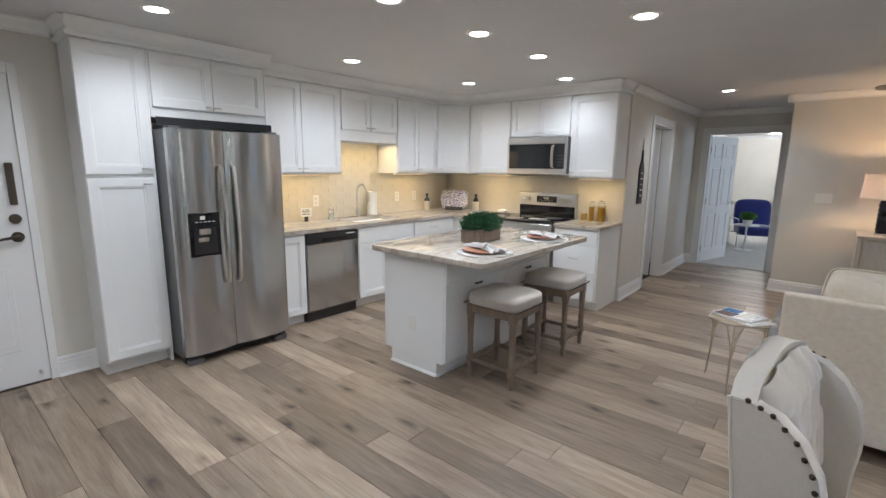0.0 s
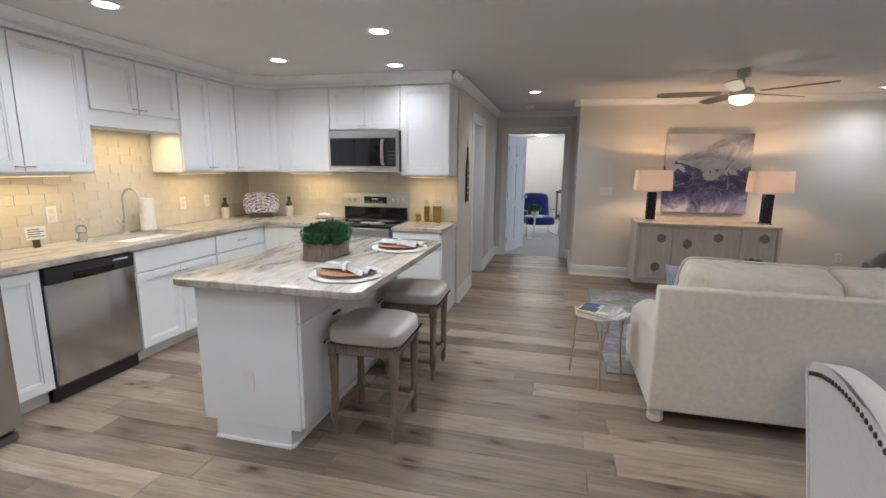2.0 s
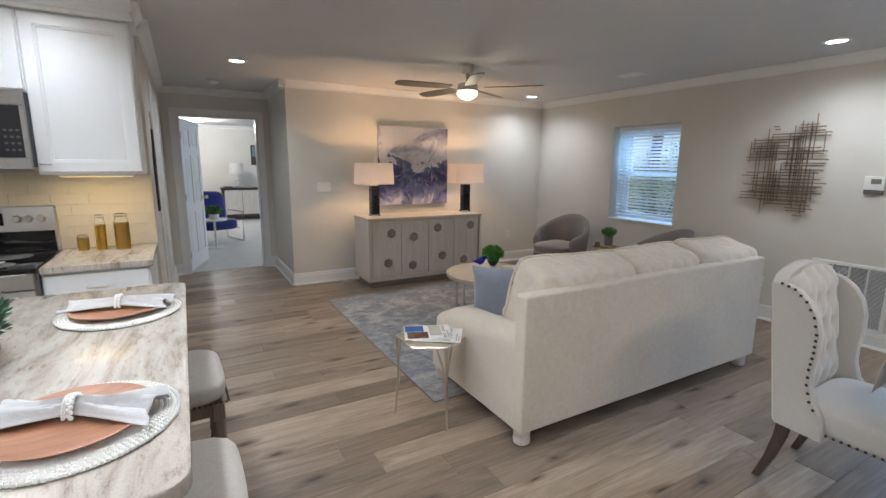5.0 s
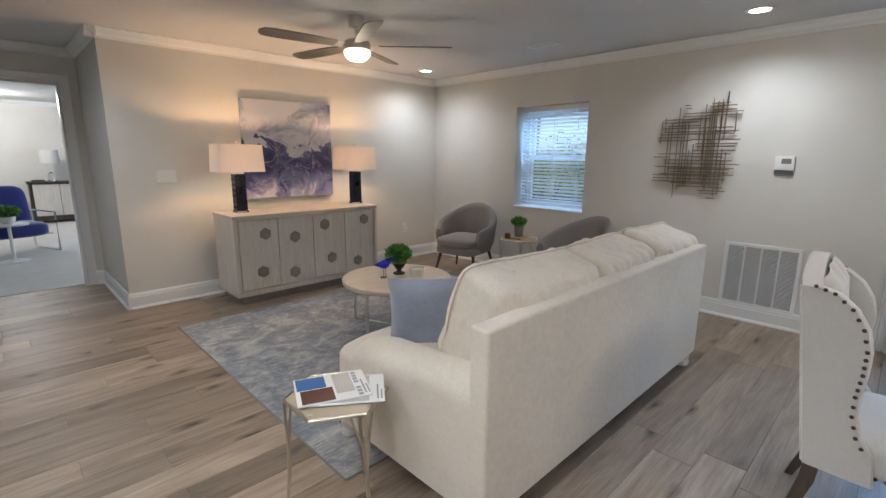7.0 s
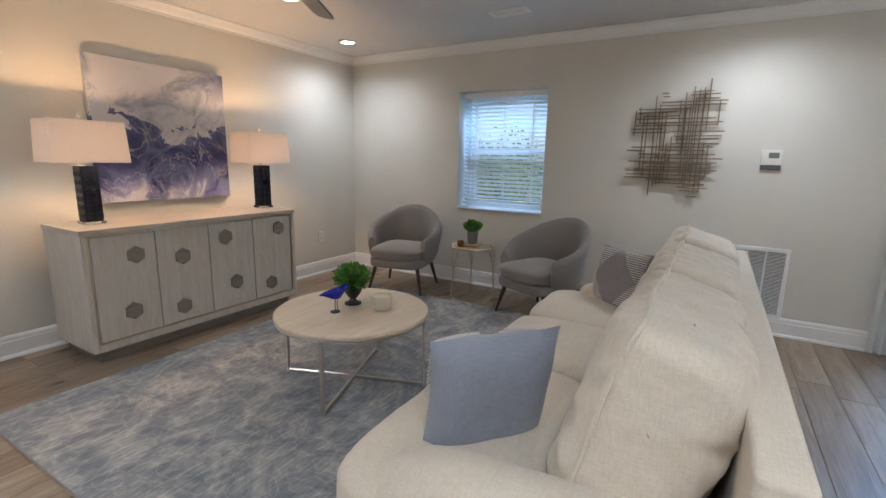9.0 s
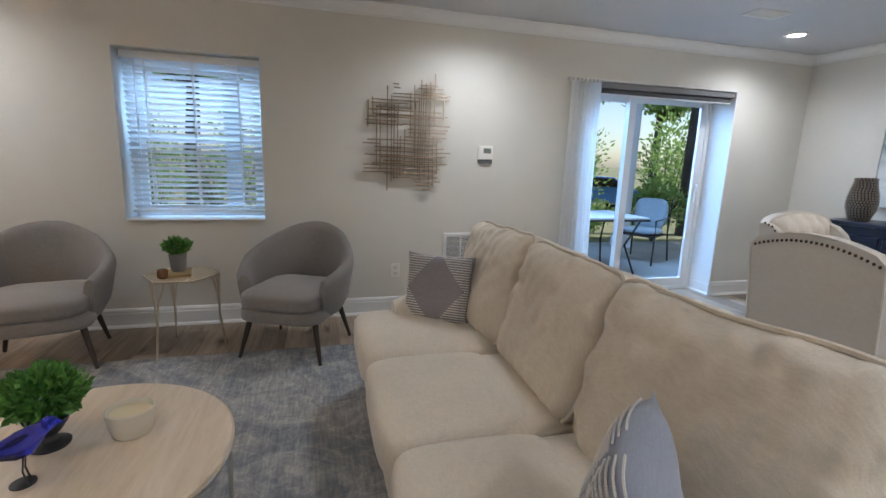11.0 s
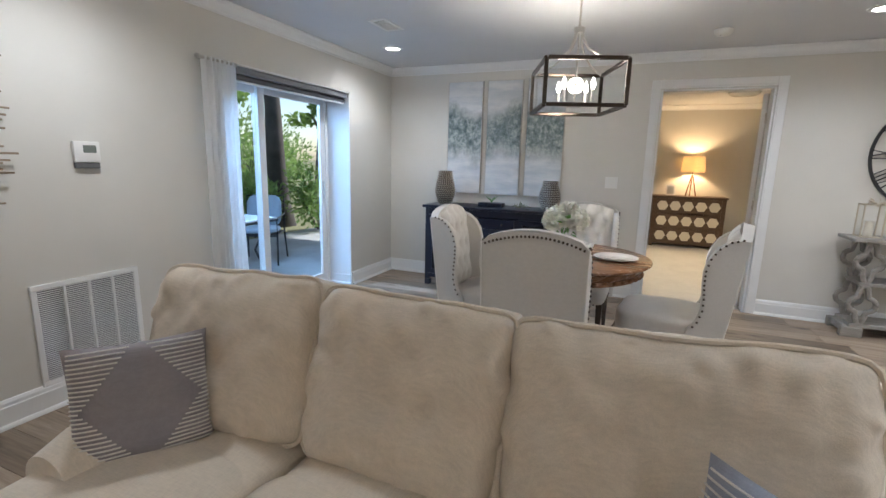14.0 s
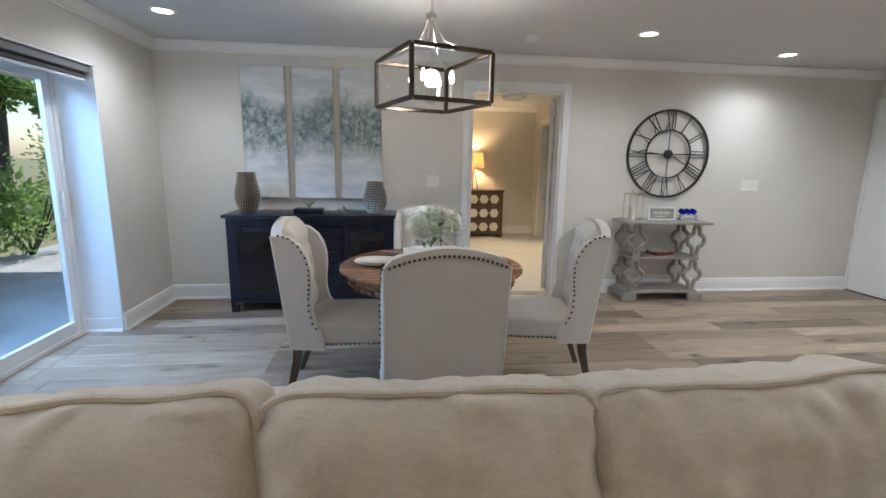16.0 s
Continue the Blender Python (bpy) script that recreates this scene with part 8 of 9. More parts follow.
snow = snow_scene("snow_scene")
for x0, x1, k in ((3.525, 3.93, 0), (3.085, 3.475, 1), (2.635, 3.035, 2)):
    cv = thing("canvas_panel", "tall canvas panel of a snowy treeline, one of three", "painting", pose((x0 + x1) / 2, SOUTH + 0.002, 1.0, 0, 0, 180), "triptych")
    s = Shape()
    w = (x1 - x0) / 2
    s.box(-w + 0.006, w - 0.006, -0.030, -0.002, 0.006, 1.214, 0.002, 1)
    part("canvas", s, snow, cv, smooth=None)
    s = Shape()
    s.box(-w, -w + 0.005, -0.034, -0.001, 0, 1.22).box(w - 0.005, w, -0.034, -0.001, 0, 1.22).box(-w + 0.005, w - 0.005, -0.034, -0.001, 0, 0.005).box(-w + 0.005, w - 0.005, -0.034, -0.001, 1.215, 1.22)
    part("frame", s, nickel, cv, smooth=None)

# wall clock
ck = thing("wall_clock", "large black iron openwork clock with Roman numerals", "clock", pose(-0.33, SOUTH + 0.022, 1.492, 0, 0, 180))
R, r_in = 0.455, 0.245


def hoop(rad, th):
    s = Shape()
    n = 64
    s.loft([[(rr * math.cos(2 * math.pi * k / n), y, rr * math.sin(2 * math.pi * k / n)) for k in range(n)] for rr, y in ((rad - th, -0.008), (rad + th, -0.008), (rad + th, 0.008), (rad - th, 0.008), (rad - th, -0.008))], caps=False)
    return s


part("outer_ring", hoop(R - 0.011, 0.011), black_metal, ck)
part("inner_ring", hoop(r_in, 0.006), black_metal, ck)
NUM = ["XII", "I", "II", "III", "IIII", "V", "VI", "VII", "VIII", "IX", "X", "XI"]
for k, txt in enumerate(NUM):
    a = radians(90 - 30 * k)
    m = Matrix.Rotation(-radians(30 * k) * -1, 4, "Y")
    s = Shape()
    wid = {"I": 0.030, "V": 0.062, "X": 0.062}
    total = sum(wid[c] for c in txt)
    x = -total / 2
    zl, zh = r_in + 0.004, R - 0.022
    for c in txt:
        w = wid[c]
        if c == "I":
            s.rod((x + w / 2, 0, zl), (x + w / 2, 0, zh), 0.0055, n=6)
        elif c == "V":
            s.rod((x + 0.008, 0, zh), (x + w / 2, 0, zl), 0.0055, n=6).rod((x + w - 0.008, 0, zh), (x + w / 2, 0, zl), 0.004, n=6)
        else:
            s.rod((x + 0.008, 0, zh), (x + w - 0.008, 0, zl), 0.0055, n=6).rod((x + w - 0.008, 0, zh), (x + 0.008, 0, zl), 0.004, n=6)
        x += w
    s.move(m)
    part("numeral", s, black_metal, ck)
for a in (0, 90, 180, 270):
    s = Shape()
    s.rod((0, 0, 0), (r_in * math.cos(radians(a)), 0, r_in * math.sin(radians(a))), 0.005, n=6)
    part("spoke", s, black_metal, ck)
s = Shape()
s.turn([(0.045, -0.012), (0.045, 0.012), (0.0, 0.013)], n=24, m=Matrix.Rotation(radians(90), 4, "X"))
part("hub", s, black_metal, ck)
for a, L, tail in ((-27, 0.27, 0.06), (180, 0.36, 0.30)):
    s = Shape()
    c, d = math.cos(radians(a)), math.sin(radians(a))
    s.tube([(-tail * c, -0.016, -tail * d), (0.3 * L * c, -0.016, 0.3 * L * d), (0.6 * L * c + 0.010 * d, -0.016, 0.6 * L * d - 0.010 * c), (L * c, -0.016, L * d)], [0.007, 0.005, 0.007, 0.003], 6)
    part("pointer", s, black_metal, ck)
s = Shape()
s.rod((0, 0.0, R - 0.02), (0, 0.0215, R - 0.02), 0.005, n=6).rod((0, 0.0, -R + 0.02), (0, 0.0215, -R + 0.02), 0.005, n=6)
part("mount", s, black_metal, ck)

# console with quatrefoil ends
cs = thing("console_table", "grey-washed console with two shelves and quatrefoil supports", "console table", pose(-0.215, 1.01, 0, 0, 0, 180))
s = Shape()
s.box(-0.455, 0.455, -0.18, 0.17, 0.795, 0.822, 0.006, 2)
part("top", s, grey_wash, cs, smooth=30)
for z, w in ((0.435, 0.36), (0.085, 0.38)):
    s = Shape()
    s.box(-w, w, -0.15, 0.15, z, z + 0.03, 0.004, 1)
    part("shelf", s, grey_wash, cs, smooth=None)
for sx in (-1, 1):
    for y in (-0.13, 0.13):
        for zc, hh in ((0.63, 0.33), (0.275, 0.32)):
            s = Shape()
            pts = []
            for k in range(32):
                a = 2 * math.pi * k / 32
                rr = 0.5 + 0.14 * math.cos(4 * a)
                pts.append((sx * 0.315 + 0.092 * rr / 0.64 * math.cos(a), y, zc + hh / 2 * rr / 0.64 * math.sin(a)))
            s.tube(pts, 0.021, 8, closed=True)
            part("quatrefoil_support", s, grey_wash, cs)
    s = Shape()
    s.box(sx * 0.36 - 0.075, sx * 0.36 + 0.075, -0.17, -0.11, 0.0, 0.085, 0.01, 2).box(sx * 0.36 - 0.075, sx * 0.36 + 0.075, 0.11, 0.17, 0.0, 0.085, 0.01, 2).box(sx * 0.36 - 0.05, sx * 0.36 + 0.05, -0.11, 0.11, 0.03, 0.085)
    part("foot", s, grey_wash, cs, smooth=30)
KZ = 0.8225
ln = thing("lantern", "small gold-framed glass lantern with a candle", "lantern", pose(0.10, 1.0, KZ))
s = Shape()
for x in (-0.07, 0.07):
    for y in (-0.06, 0.06):
        s.box(x - 0.004, x + 0.004, y - 0.004, y + 0.004, 0, 0.27)
for z in (0.0, 0.262):
    s.box(-0.074, 0.074, -0.064, -0.056, z, z + 0.008).box(-0.074, 0.074, 0.056, 0.064, z, z + 0.008).box(-0.074, -0.066, -0.056, 0.056, z, z + 0.008).box(0.066, 0.074, -0.056, 0.056, z, z + 0.008)
part("frame", s, champagne, ln, smooth=None)
s = Shape()
s.box(-0.072, 0.072, -0.062, 0.062, -0.0, 0.006)
part("floor_plate", s, champagne, ln, smooth=None)
s = Shape()
s.rod((0, 0, 0.006), (0, 0, 0.13), 0.03, n=20)
part("candle", s, cream_ceramic, ln)
s = Shape()
leaves(s, 24, (-0.03, 0, 0.28), 0.06, 0.05, 0.03, 0.05, random.Random(2), 0.3, 0.3, 0.3)
part("bow", s, champagne, ln, smooth=None)
sg = thing("framed_sign", "small framed grey sign with pale script", "sign", pose(-0.22, 1.0, KZ, -6, 0, 180))
s = Shape()
s.box(-0.145, 0.145, -0.012, 0.012, 0, 0.012, 0.001, 1).box(-0.145, 0.145, -0.012, 0.012, 0.118, 0.13, 0.001, 1).box(-0.145, -0.133, -0.012, 0.012, 0.012, 0.118).box(0.133, 0.145, -0.012, 0.012, 0.012, 0.118)
part("frame", s, trim_paint, sg, smooth=None)
s = Shape()
s.box(-0.133, 0.133, -0.004, 0.008, 0.012, 0.118)
part("board", s, grey_wash, sg, smooth=None)
s = Shape()
s.tube([(-0.09 + 0.18 * k / 60, -0.0055, 0.072 + 0.016 * math.sin(k * 0.95) * (1 + 0.4 * math.sin(k * 0.31))) for k in range(61)], 0.0028, 5)
s.box(-0.06, 0.05, -0.0055, -0.004, 0.035, 0.040)
part("script", s, thread_white, sg, "pale script that cannot be read")
gb = thing("glass_decor", "cobalt blue glass pieces on a white block", "ornament", pose(-0.50, 1.0, KZ))
s = Shape()
s.box(-0.09, 0.09, -0.035, 0.035, 0, 0.055, 0.004, 1)
part("block", s, glass, gb, smooth=None)
for k in range(6):
    s = Shape()
    s.ball((-0.075 + 0.03 * k, 0.006 * (k % 2), 0.083 + 0.012 * (k % 2)), 0.028, 12, 1.0)
    part("glass_piece", s, blue_glass, gb)
s = Shape()
s.box(-0.11, 0.11, -0.08, 0.08, 0, 0.03, 0.003, 1)
whole("book", s, painted("red_cloth", (0.22, 0.025, 0.03), 0.6, 0.2, 200), "red cloth-bound book on the console shelf", "book", pose(-0.24, 1.0, 0.4655, 0, 0, 8), smooth=None)
s = Shape()
s.box(-0.09, 0.09, -0.07, 0.07, 0, 0.022, 0.003, 1)
whole("book", s, painted("grey_cloth_book", (0.45, 0.43, 0.41), 0.6, 0.2, 200), "pale grey book on top of a red book", "book", pose(-0.20, 1.0, 0.4965, 0, 0, -14), smooth=None)

# ---- ceiling fittings ----
for cx, cy in CANS:
    c = thing("recessed_light", "lit round recessed ceiling light with white trim", "ceiling light", pose(cx, cy, CEIL), "recessed lights")
    s = Shape()
    s.turn([(0.062, -0.004), (0.066, -0.010), (0.088, -0.007), (0.092, -0.0008), (0.062, -0.0008)], n=36)
    part("trim_ring", s, white_plastic, c)
    s = Shape()
    s.turn([(0.0, -0.0055), (0.0625, -0.0055), (0.0625, -0.001), (0.0, -0.001)], n=36)
    part("diffuser", s, can_glow, c)
for sx, sy in ((1.39, 1.49), (0.18, 8.74)):
    d = thing("smoke_detector", "round white smoke detector on the ceiling", "smoke detector", pose(sx, sy, CEIL), "smoke detectors")
    s = Shape()
    s.turn([(0.0, -0.042), (0.045, -0.040), (0.060, -0.028), (0.068, -0.010), (0.068, -0.0008), (0.0, -0.0008)], n=32)
    part("housing", s, white_plastic, d)
    s = Shape()
    s.ball((0.02, 0.0, -0.0415), 0.004, 8)
    part("indicator", s, black_plastic, d)
for vx, vy, vr in ((3.907, 6.03, 90), (3.84, 2.41, 90)):
    v = thing("ceiling_register", "white slatted air register in the ceiling", "air vent", pose(vx, vy, CEIL, 0, 0, vr), "ceiling registers")
    s = Shape()
    s.box(-0.15, 0.15, -0.08, -0.055, -0.009, -0.0008, 0.002, 1).box(-0.15, 0.15, 0.055, 0.08, -0.009, -0.0008, 0.002, 1).box(-0.15, -0.125, -0.055, 0.055, -0.009, -0.0008).box(0.125, 0.15, -0.055, 0.055, -0.009, -0.0008)
    part("frame", s, white_plastic, v, smooth=None)
    # dark sheet painted as the shade behind the slats
    s = Shape()
    s.box(-0.125, 0.125, -0.055, 0.055, -0.002, -0.0008)
    part("shade_backing", s, gap_shade, v, smooth=None)
    for k in range(6):
        s = Shape()
        s.box(-0.125, 0.125, -0.050 + 0.018 * k, -0.042 + 0.018 * k, -0.008, -0.0025)
        part("slat", s, white_plastic, v, smooth=None)

# ---- north bedroom, through the hall door ----
bc = thing("lounge_chair", "royal blue upholstered lounge chair on a clear acrylic frame", "armchair", pose(0.25, 12.15, 0.006, 0, 0, 20))
s = Shape()
soft_block(s, 0.32, 0.32, 0.10, (0, 0, 0.33), 5, 10, 0.004)
part("seat", s, royal_blue, bc, smooth=60)
s = Shape()
soft_block(s, 0.32, 0.08, 0.30, (0, 0.30, 0.62), 5, 10, 0.004, m=Matrix.Rotation(radians(-10), 4, "X"))
part("backrest", s, royal_blue, bc, smooth=60)
for sx in (-1, 1):
    s = Shape()
    s.tube([(sx * 0.36, -0.34, 0.012), (sx * 0.36, -0.34, 0.56), (sx * 0.36, 0.34, 0.56), (sx * 0.36, 0.34, 0.012)], 0.014, 8).tube([(sx * 0.36, -0.34, 0.014), (sx * 0.36, 0.34, 0.014)], 0.014, 8).rod((sx * 0.36, -0.2, 0.25), (sx * 0.24, -0.2, 0.25), 0.01).rod((sx * 0.36, 0.2, 0.25), (sx * 0.24, 0.2, 0.25), 0.01)
    part("arm_frame", s, brushed("chrome", (0.7, 0.7, 0.72), 0.12), bc)
gt = thing("side_table", "small white side table with a plant in the bedroom", "side table", pose(0.20, 11.45, 0.006))
s = Shape()
s.turn([(0.16, 0.0), (0.16, 0.012), (0.02, 0.02), (0.018, 0.46), (0.10, 0.47), (0.20, 0.475), (0.20, 0.495), (0.0, 0.495)], n=28)
part("pedestal", s, white_plastic, gt)
potted("potted_plant", "green fern in a white bowl in the bedroom", pose(0.20, 11.45, 0.502), [(0.05, 0), (0.08, 0.04), (0.085, 0.09), (0.08, 0.09), (0.0, 0.08)], white_ceramic, (0, 0, 0.15), 0.14, 0.14, 0.08, 400, 0.05, 31, herb, 0.08)
nc = thing("accent_chest", "dark wood chest with pale mirrored doors in the bedroom", "chest", pose(0.62, 15.45, 0.006))
s = Shape()
s.box(0, 0.04, 0, 0.45, 0, 0.78).box(0.88, 0.92, 0, 0.45, 0, 0.78).box(0.04, 0.88, 0.02, 0.45, 0.14, 0.78).box(0.04, 0.88, 0, 0.45, 0.06, 0.14)
part("case", s, dark_leg, nc, smooth=None)
s = Shape()
s.box(-0.02, 0.94, -0.02, 0.46, 0.78, 0.82, 0.003, 1)
part("top", s, dark_leg, nc, smooth=None)
for x in (0.05, 0.465):
    s = Shape()
    s.box(x, x + 0.405, 0.0, 0.02, 0.15, 0.77, 0.003, 1)
    part("door", s, washed_oak, nc, smooth=None)


def plain_lamp(m, label, base_shape, base_mat, r0, r1, zb, zt, shade_m):
    l = thing("table_lamp", label, "table lamp", m)
    part("base", base_shape, base_mat, l)
    s = Shape()
    n = 28
    s.loft([[(r * math.cos(2 * math.pi * k / n), r * math.sin(2 * math.pi * k / n), z) for k in range(n)] for r, z in ((r0, zb), (r1, zt), (r1 - 0.003, zt), (r0 - 0.003, zb), (r0, zb))], caps=False)
    part("shade", s, shade_m, l, smooth=40)
    return l


s = Shape()
s.turn([(0.07, 0), (0.075, 0.015), (0.05, 0.03), (0.06, 0.10), (0.045, 0.16), (0.012, 0.18), (0.01, 0.34)], n=20)
plain_lamp(pose(1.00, 15.66, 0.827), "white drum-shade table lamp on the bedroom chest", s, glass, 0.17, 0.155, 0.36, 0.62, lampshade("white_shade", (0.75, 0.74, 0.72), (0.8, 0.75, 0.68)))
s = Shape()
s.box(-0.09, 0.09, -0.06, 0.06, 0, 0.035, 0.004, 1)
whole("book", s, dark_leg, "dark book on the bedroom chest", "book", pose(0.78, 15.62, 0.827, 0, 0, 15), smooth=None)
pc = thing("framed_picture", "framed landscape picture on the bedroom wall", "picture", pose(1.42, 16.08, 1.40))
s = Shape()
s.box(0, 0.50, -0.025, 0, 0, 0.52, 0.004, 1)
part("frame", s, dark_leg, pc, smooth=None)
s = Shape()
s.box(0.03, 0.47, -0.028, -0.0255, 0.22, 0.49)
part("print", s, painted("grey_sea", (0.24, 0.29, 0.31), 0.4, 0.5, 8), pc, smooth=None)
s = Shape()
s.box(0.03, 0.47, -0.028, -0.0255, 0.03, 0.20)
part("print", s, painted("dark_shore", (0.08, 0.05, 0.045), 0.4, 0.5, 8), pc, smooth=None)
fl2 = thing("ceiling_light", "round flush ceiling light in the bedroom", "ceiling light", pose(0.15, 14.6, CEIL), "flush ceiling lights")
s = Shape()
s.turn([(0.0, -0.05), (0.12, -0.045), (0.15, -0.02), (0.155, -0.0008), (0.0, -0.0008)], n=32)
part("diffuser", s, glowing("flush_glow", (1.0, 0.95, 0.88), 5.0), fl2)
lamp("bedroom_light", "POINT", 60, (1.0, 0.95, 0.88), pose(0.15, 14.6, CEIL - 0.12), 0.1)
# unseen bluish fill before the closed east wall; no window is built there
rect_light("bedroom_fill", 75, (0.75, 0.86, 1.0), look((4.15, 12.2, 1.5), (0, 12.0, 0.8)), 1.4, 1.3)
# added fill under the side room's ceiling, without a fitting
rect_light("side_room_fill", 8, (1.0, 0.95, 0.88), look((-1.4, 8.0, CEIL - 0.03), (-1.4, 8.0, 0)), 0.3, 0.3)

# ---- south bedroom, through the dining door ----
dc = thing("chest_of_drawers", "dark wood chest with white hexagon-inlaid drawers", "chest", pose(1.60, -2.86, 0.006, 0, 0, 180))
CW, CH = 1.10, 0.87
s = Shape()
s.box(0, CW, 0.012, 0.42, 0.05, CH - 0.03).box(0, 0.06, 0, 0.42, 0, CH - 0.03).box(CW - 0.06, CW, 0, 0.42, 0, CH - 0.03)
part("case", s, dark_walnut, dc, smooth=None)
s = Shape()
s.box(-0.02, CW + 0.02, -0.02, 0.43, CH - 0.03, CH, 0.004, 1)
part("top", s, dark_walnut, dc, smooth=None)
for j in range(3):
    s = Shape()
    z = 0.075 + 0.255 * j
    s.box(0.065, CW - 0.065, -0.004, 0.012, z, z + 0.24, 0.003, 1)
    d = part("drawer", s, dark_walnut, dc, smooth=None)
    for i in range(5):
        s = Shape()
        s.prism([(0.088 * math.cos(radians(60 * q)), 0.088 * math.sin(radians(60 * q))) for q in range(6)], 0, 0.005, m=Matrix.Translation((0.065 + 0.097 + i * 0.194, -0.0042, z + 0.12)) @ Matrix.Rotation(radians(90), 4, "X"))
        part("hexagon_inlay", s, cream_ceramic, d, "white bone hexagon inlay", smooth=None)
s = Shape()
for k in range(3):
    a = radians(30 + 120 * k)
    s.rod((0.09 * math.cos(a), 0.09 * math.sin(a), 0), (0.015 * math.cos(a), 0.015 * math.sin(a), 0.33), 0.010, n=8)
s.turn([(0.02, 0.32), (0.02, 0.36), (0.008, 0.37), (0.008, 0.42)], n=12)
plain_lamp(pose(1.02, -3.10, 0.877), "lit tripod table lamp with a warm drum shade", s, walnut, 0.185, 0.165, 0.40, 0.66, lampshade("warm_shade", (0.76, 0.70, 0.58), (0.95, 0.80, 0.55)))
lamp("tripod_lamp_light", "POINT", 27, (1.0, 0.66, 0.34), pose(1.02, -3.10, 0.877 + 0.54), 0.04)
pf = thing("photo_frame", "small framed photograph on the chest", "photo frame", pose(1.33, -3.05, 0.877, -8, 0, 180))
s = Shape()
s.box(-0.07, 0.07, -0.008, 0.008, 0, 0.17, 0.003, 1)
part("frame", s, nickel, pf, smooth=None)
s = Shape()
s.box(-0.05, 0.05, -0.0095, -0.008, 0.02, 0.15)
part("print", s, ink_pale, pf, smooth=None)
fl3 = thing("ceiling_light", "round flush ceiling light in the far bedroom", "ceiling light", pose(0.62, -1.95, CEIL), "flush ceiling lights")
s = Shape()
s.turn([(0.0, -0.06), (0.14, -0.05), (0.19, -0.02), (0.195, -0.0008), (0.0, -0.0008)], n=32)
part("diffuser", s, white_ceramic, fl3)
# fill spot and its fitting, both added behind the door head to brighten the room
lamp("south_fill_lamp", "SPOT", 200, (1.0, 0.80, 0.54), look((1.0, -1.0, CEIL - 0.03), (1.0, -1.0, 0)), 0.05, 130)
c = thing("recessed_light", "added recessed ceiling light, out of sight in the bedroom", "ceiling light", pose(1.0, -1.0, CEIL), "recessed lights")
s = Shape()
s.turn([(0.062, -0.004), (0.066, -0.010), (0.088, -0.007), (0.092, -0.0008), (0.062, -0.0008)], n=36)
part("trim_ring", s, white_plastic, c)
s = Shape()
s.turn([(0.0, -0.0055), (0.0625, -0.0055), (0.0625, -0.001), (0.0, -0.001)], n=36)
part("diffuser", s, can_glow, c)

# ---- outdoors ----
GZ = -0.06


def concrete(name, col):
    m = painted(name, col, 0.85, 0.18, 90, 0.3)
    return m


s = Shape()
s.box(EAST + 0.345, 8.0, -3.0, 8.6, GZ - 0.1, GZ)
whole("pavement", s, concrete("patio_concrete", (0.42, 0.42, 0.41)), "pale concrete patio slab", "patio", kind="structure", smooth=None)


def ground_grass(name):
    m = shader(name, 0.95)
    v = place_coords(m)
    tint(m, mix(m, 0.5, ramp(m, grain(m, v, 0.35, 6), [(0.35, (0.16, 0.17, 0.06)), (0.6, (0.30, 0.27, 0.14))]), ramp(m, grain(m, v, 22, 4), [(0.3, (0.07, 0.10, 0.03)), (0.7, (0.30, 0.28, 0.16))])))
    bump(m, grain(m, v, 40, 4), 0.8, 0.03)
    return m


s = Shape()
n = 40
g = {}
for i in range(n + 1):
    for j in range(n + 1):
        x = 7.9 + (i / n) ** 2.2 * 400
        y = 2 + ((j / n) * 2 - 1) * (12 + 400 * (i / n) ** 1.5)
        g[i, j] = s.bm.verts.new((x, y, GZ - 0.02 - 0.06 * min(x - 7.9, 6) + 0.05 * noise.noise(Vector((x * 0.3, y * 0.3, 0)))))
for i in range(n):
    for j in range(n):
        s.bm.faces.new((g[i, j], g[i + 1, j], g[i + 1, j + 1], g[i, j + 1]))
whole("ground", s, ground_grass("dry_grass"), "sunlit dry grass lawn beyond the patio", "lawn", kind="structure", smooth=60)
post_paint = painted("porch_paint", (0.62, 0.64, 0.66), 0.5)
for px, py in ((7.6, 0.62), (7.6, 3.3), (7.6, 6.6)):
    p = thing("porch_post", "square white porch post", "post", pose(px, py, GZ), "porch posts")
    s = Shape()
    s.box(-0.09, 0.09, -0.09, 0.09, 0, 2.55, 0.006, 1)
    part("shaft", s, post_paint, p, smooth=None)
    s = Shape()
    s.box(-0.12, 0.12, -0.12, 0.12, 0, 0.18, 0.006, 1).box(-0.12, 0.12, -0.12, 0.12, 2.45, 2.549, 0.006, 1)
    part("collar", s, post_paint, p, smooth=None)
s = Shape()
s.box(EAST + 0.345, 8.1, -3.2, 8.6, 2.50, 2.60)
whole("porch_roof", s, post_paint, "white boarded porch ceiling", "porch roof", kind="structure", smooth=None)
bark = painted("bark", (0.10, 0.085, 0.075), 0.95, 0.5, 14, 1.0)


def sunlit_leaf(name, a, b):
    """Thin leaves that glow a little against the light."""
    m = leaf_green(name, a, b)
    t = node(m, "ShaderNodeBsdfTranslucent")
    t.inputs["Color"].default_value = (b[0] * 1.2, b[1] * 1.2, b[2], 1)
    x = node(m, "ShaderNodeMixShader")
    x.inputs[0].default_value = 0.45
    wire(m, m.node_tree.nodes["Principled BSDF"].outputs[0], x.inputs[1])
    wire(m, t.outputs[0], x.inputs[2])
    wire(m, x.outputs[0], m.node_tree.nodes["Material Output"].inputs["Surface"])
    return m


leaf_far = sunlit_leaf("garden_leaf", (0.08, 0.16, 0.035), (0.24, 0.36, 0.12))


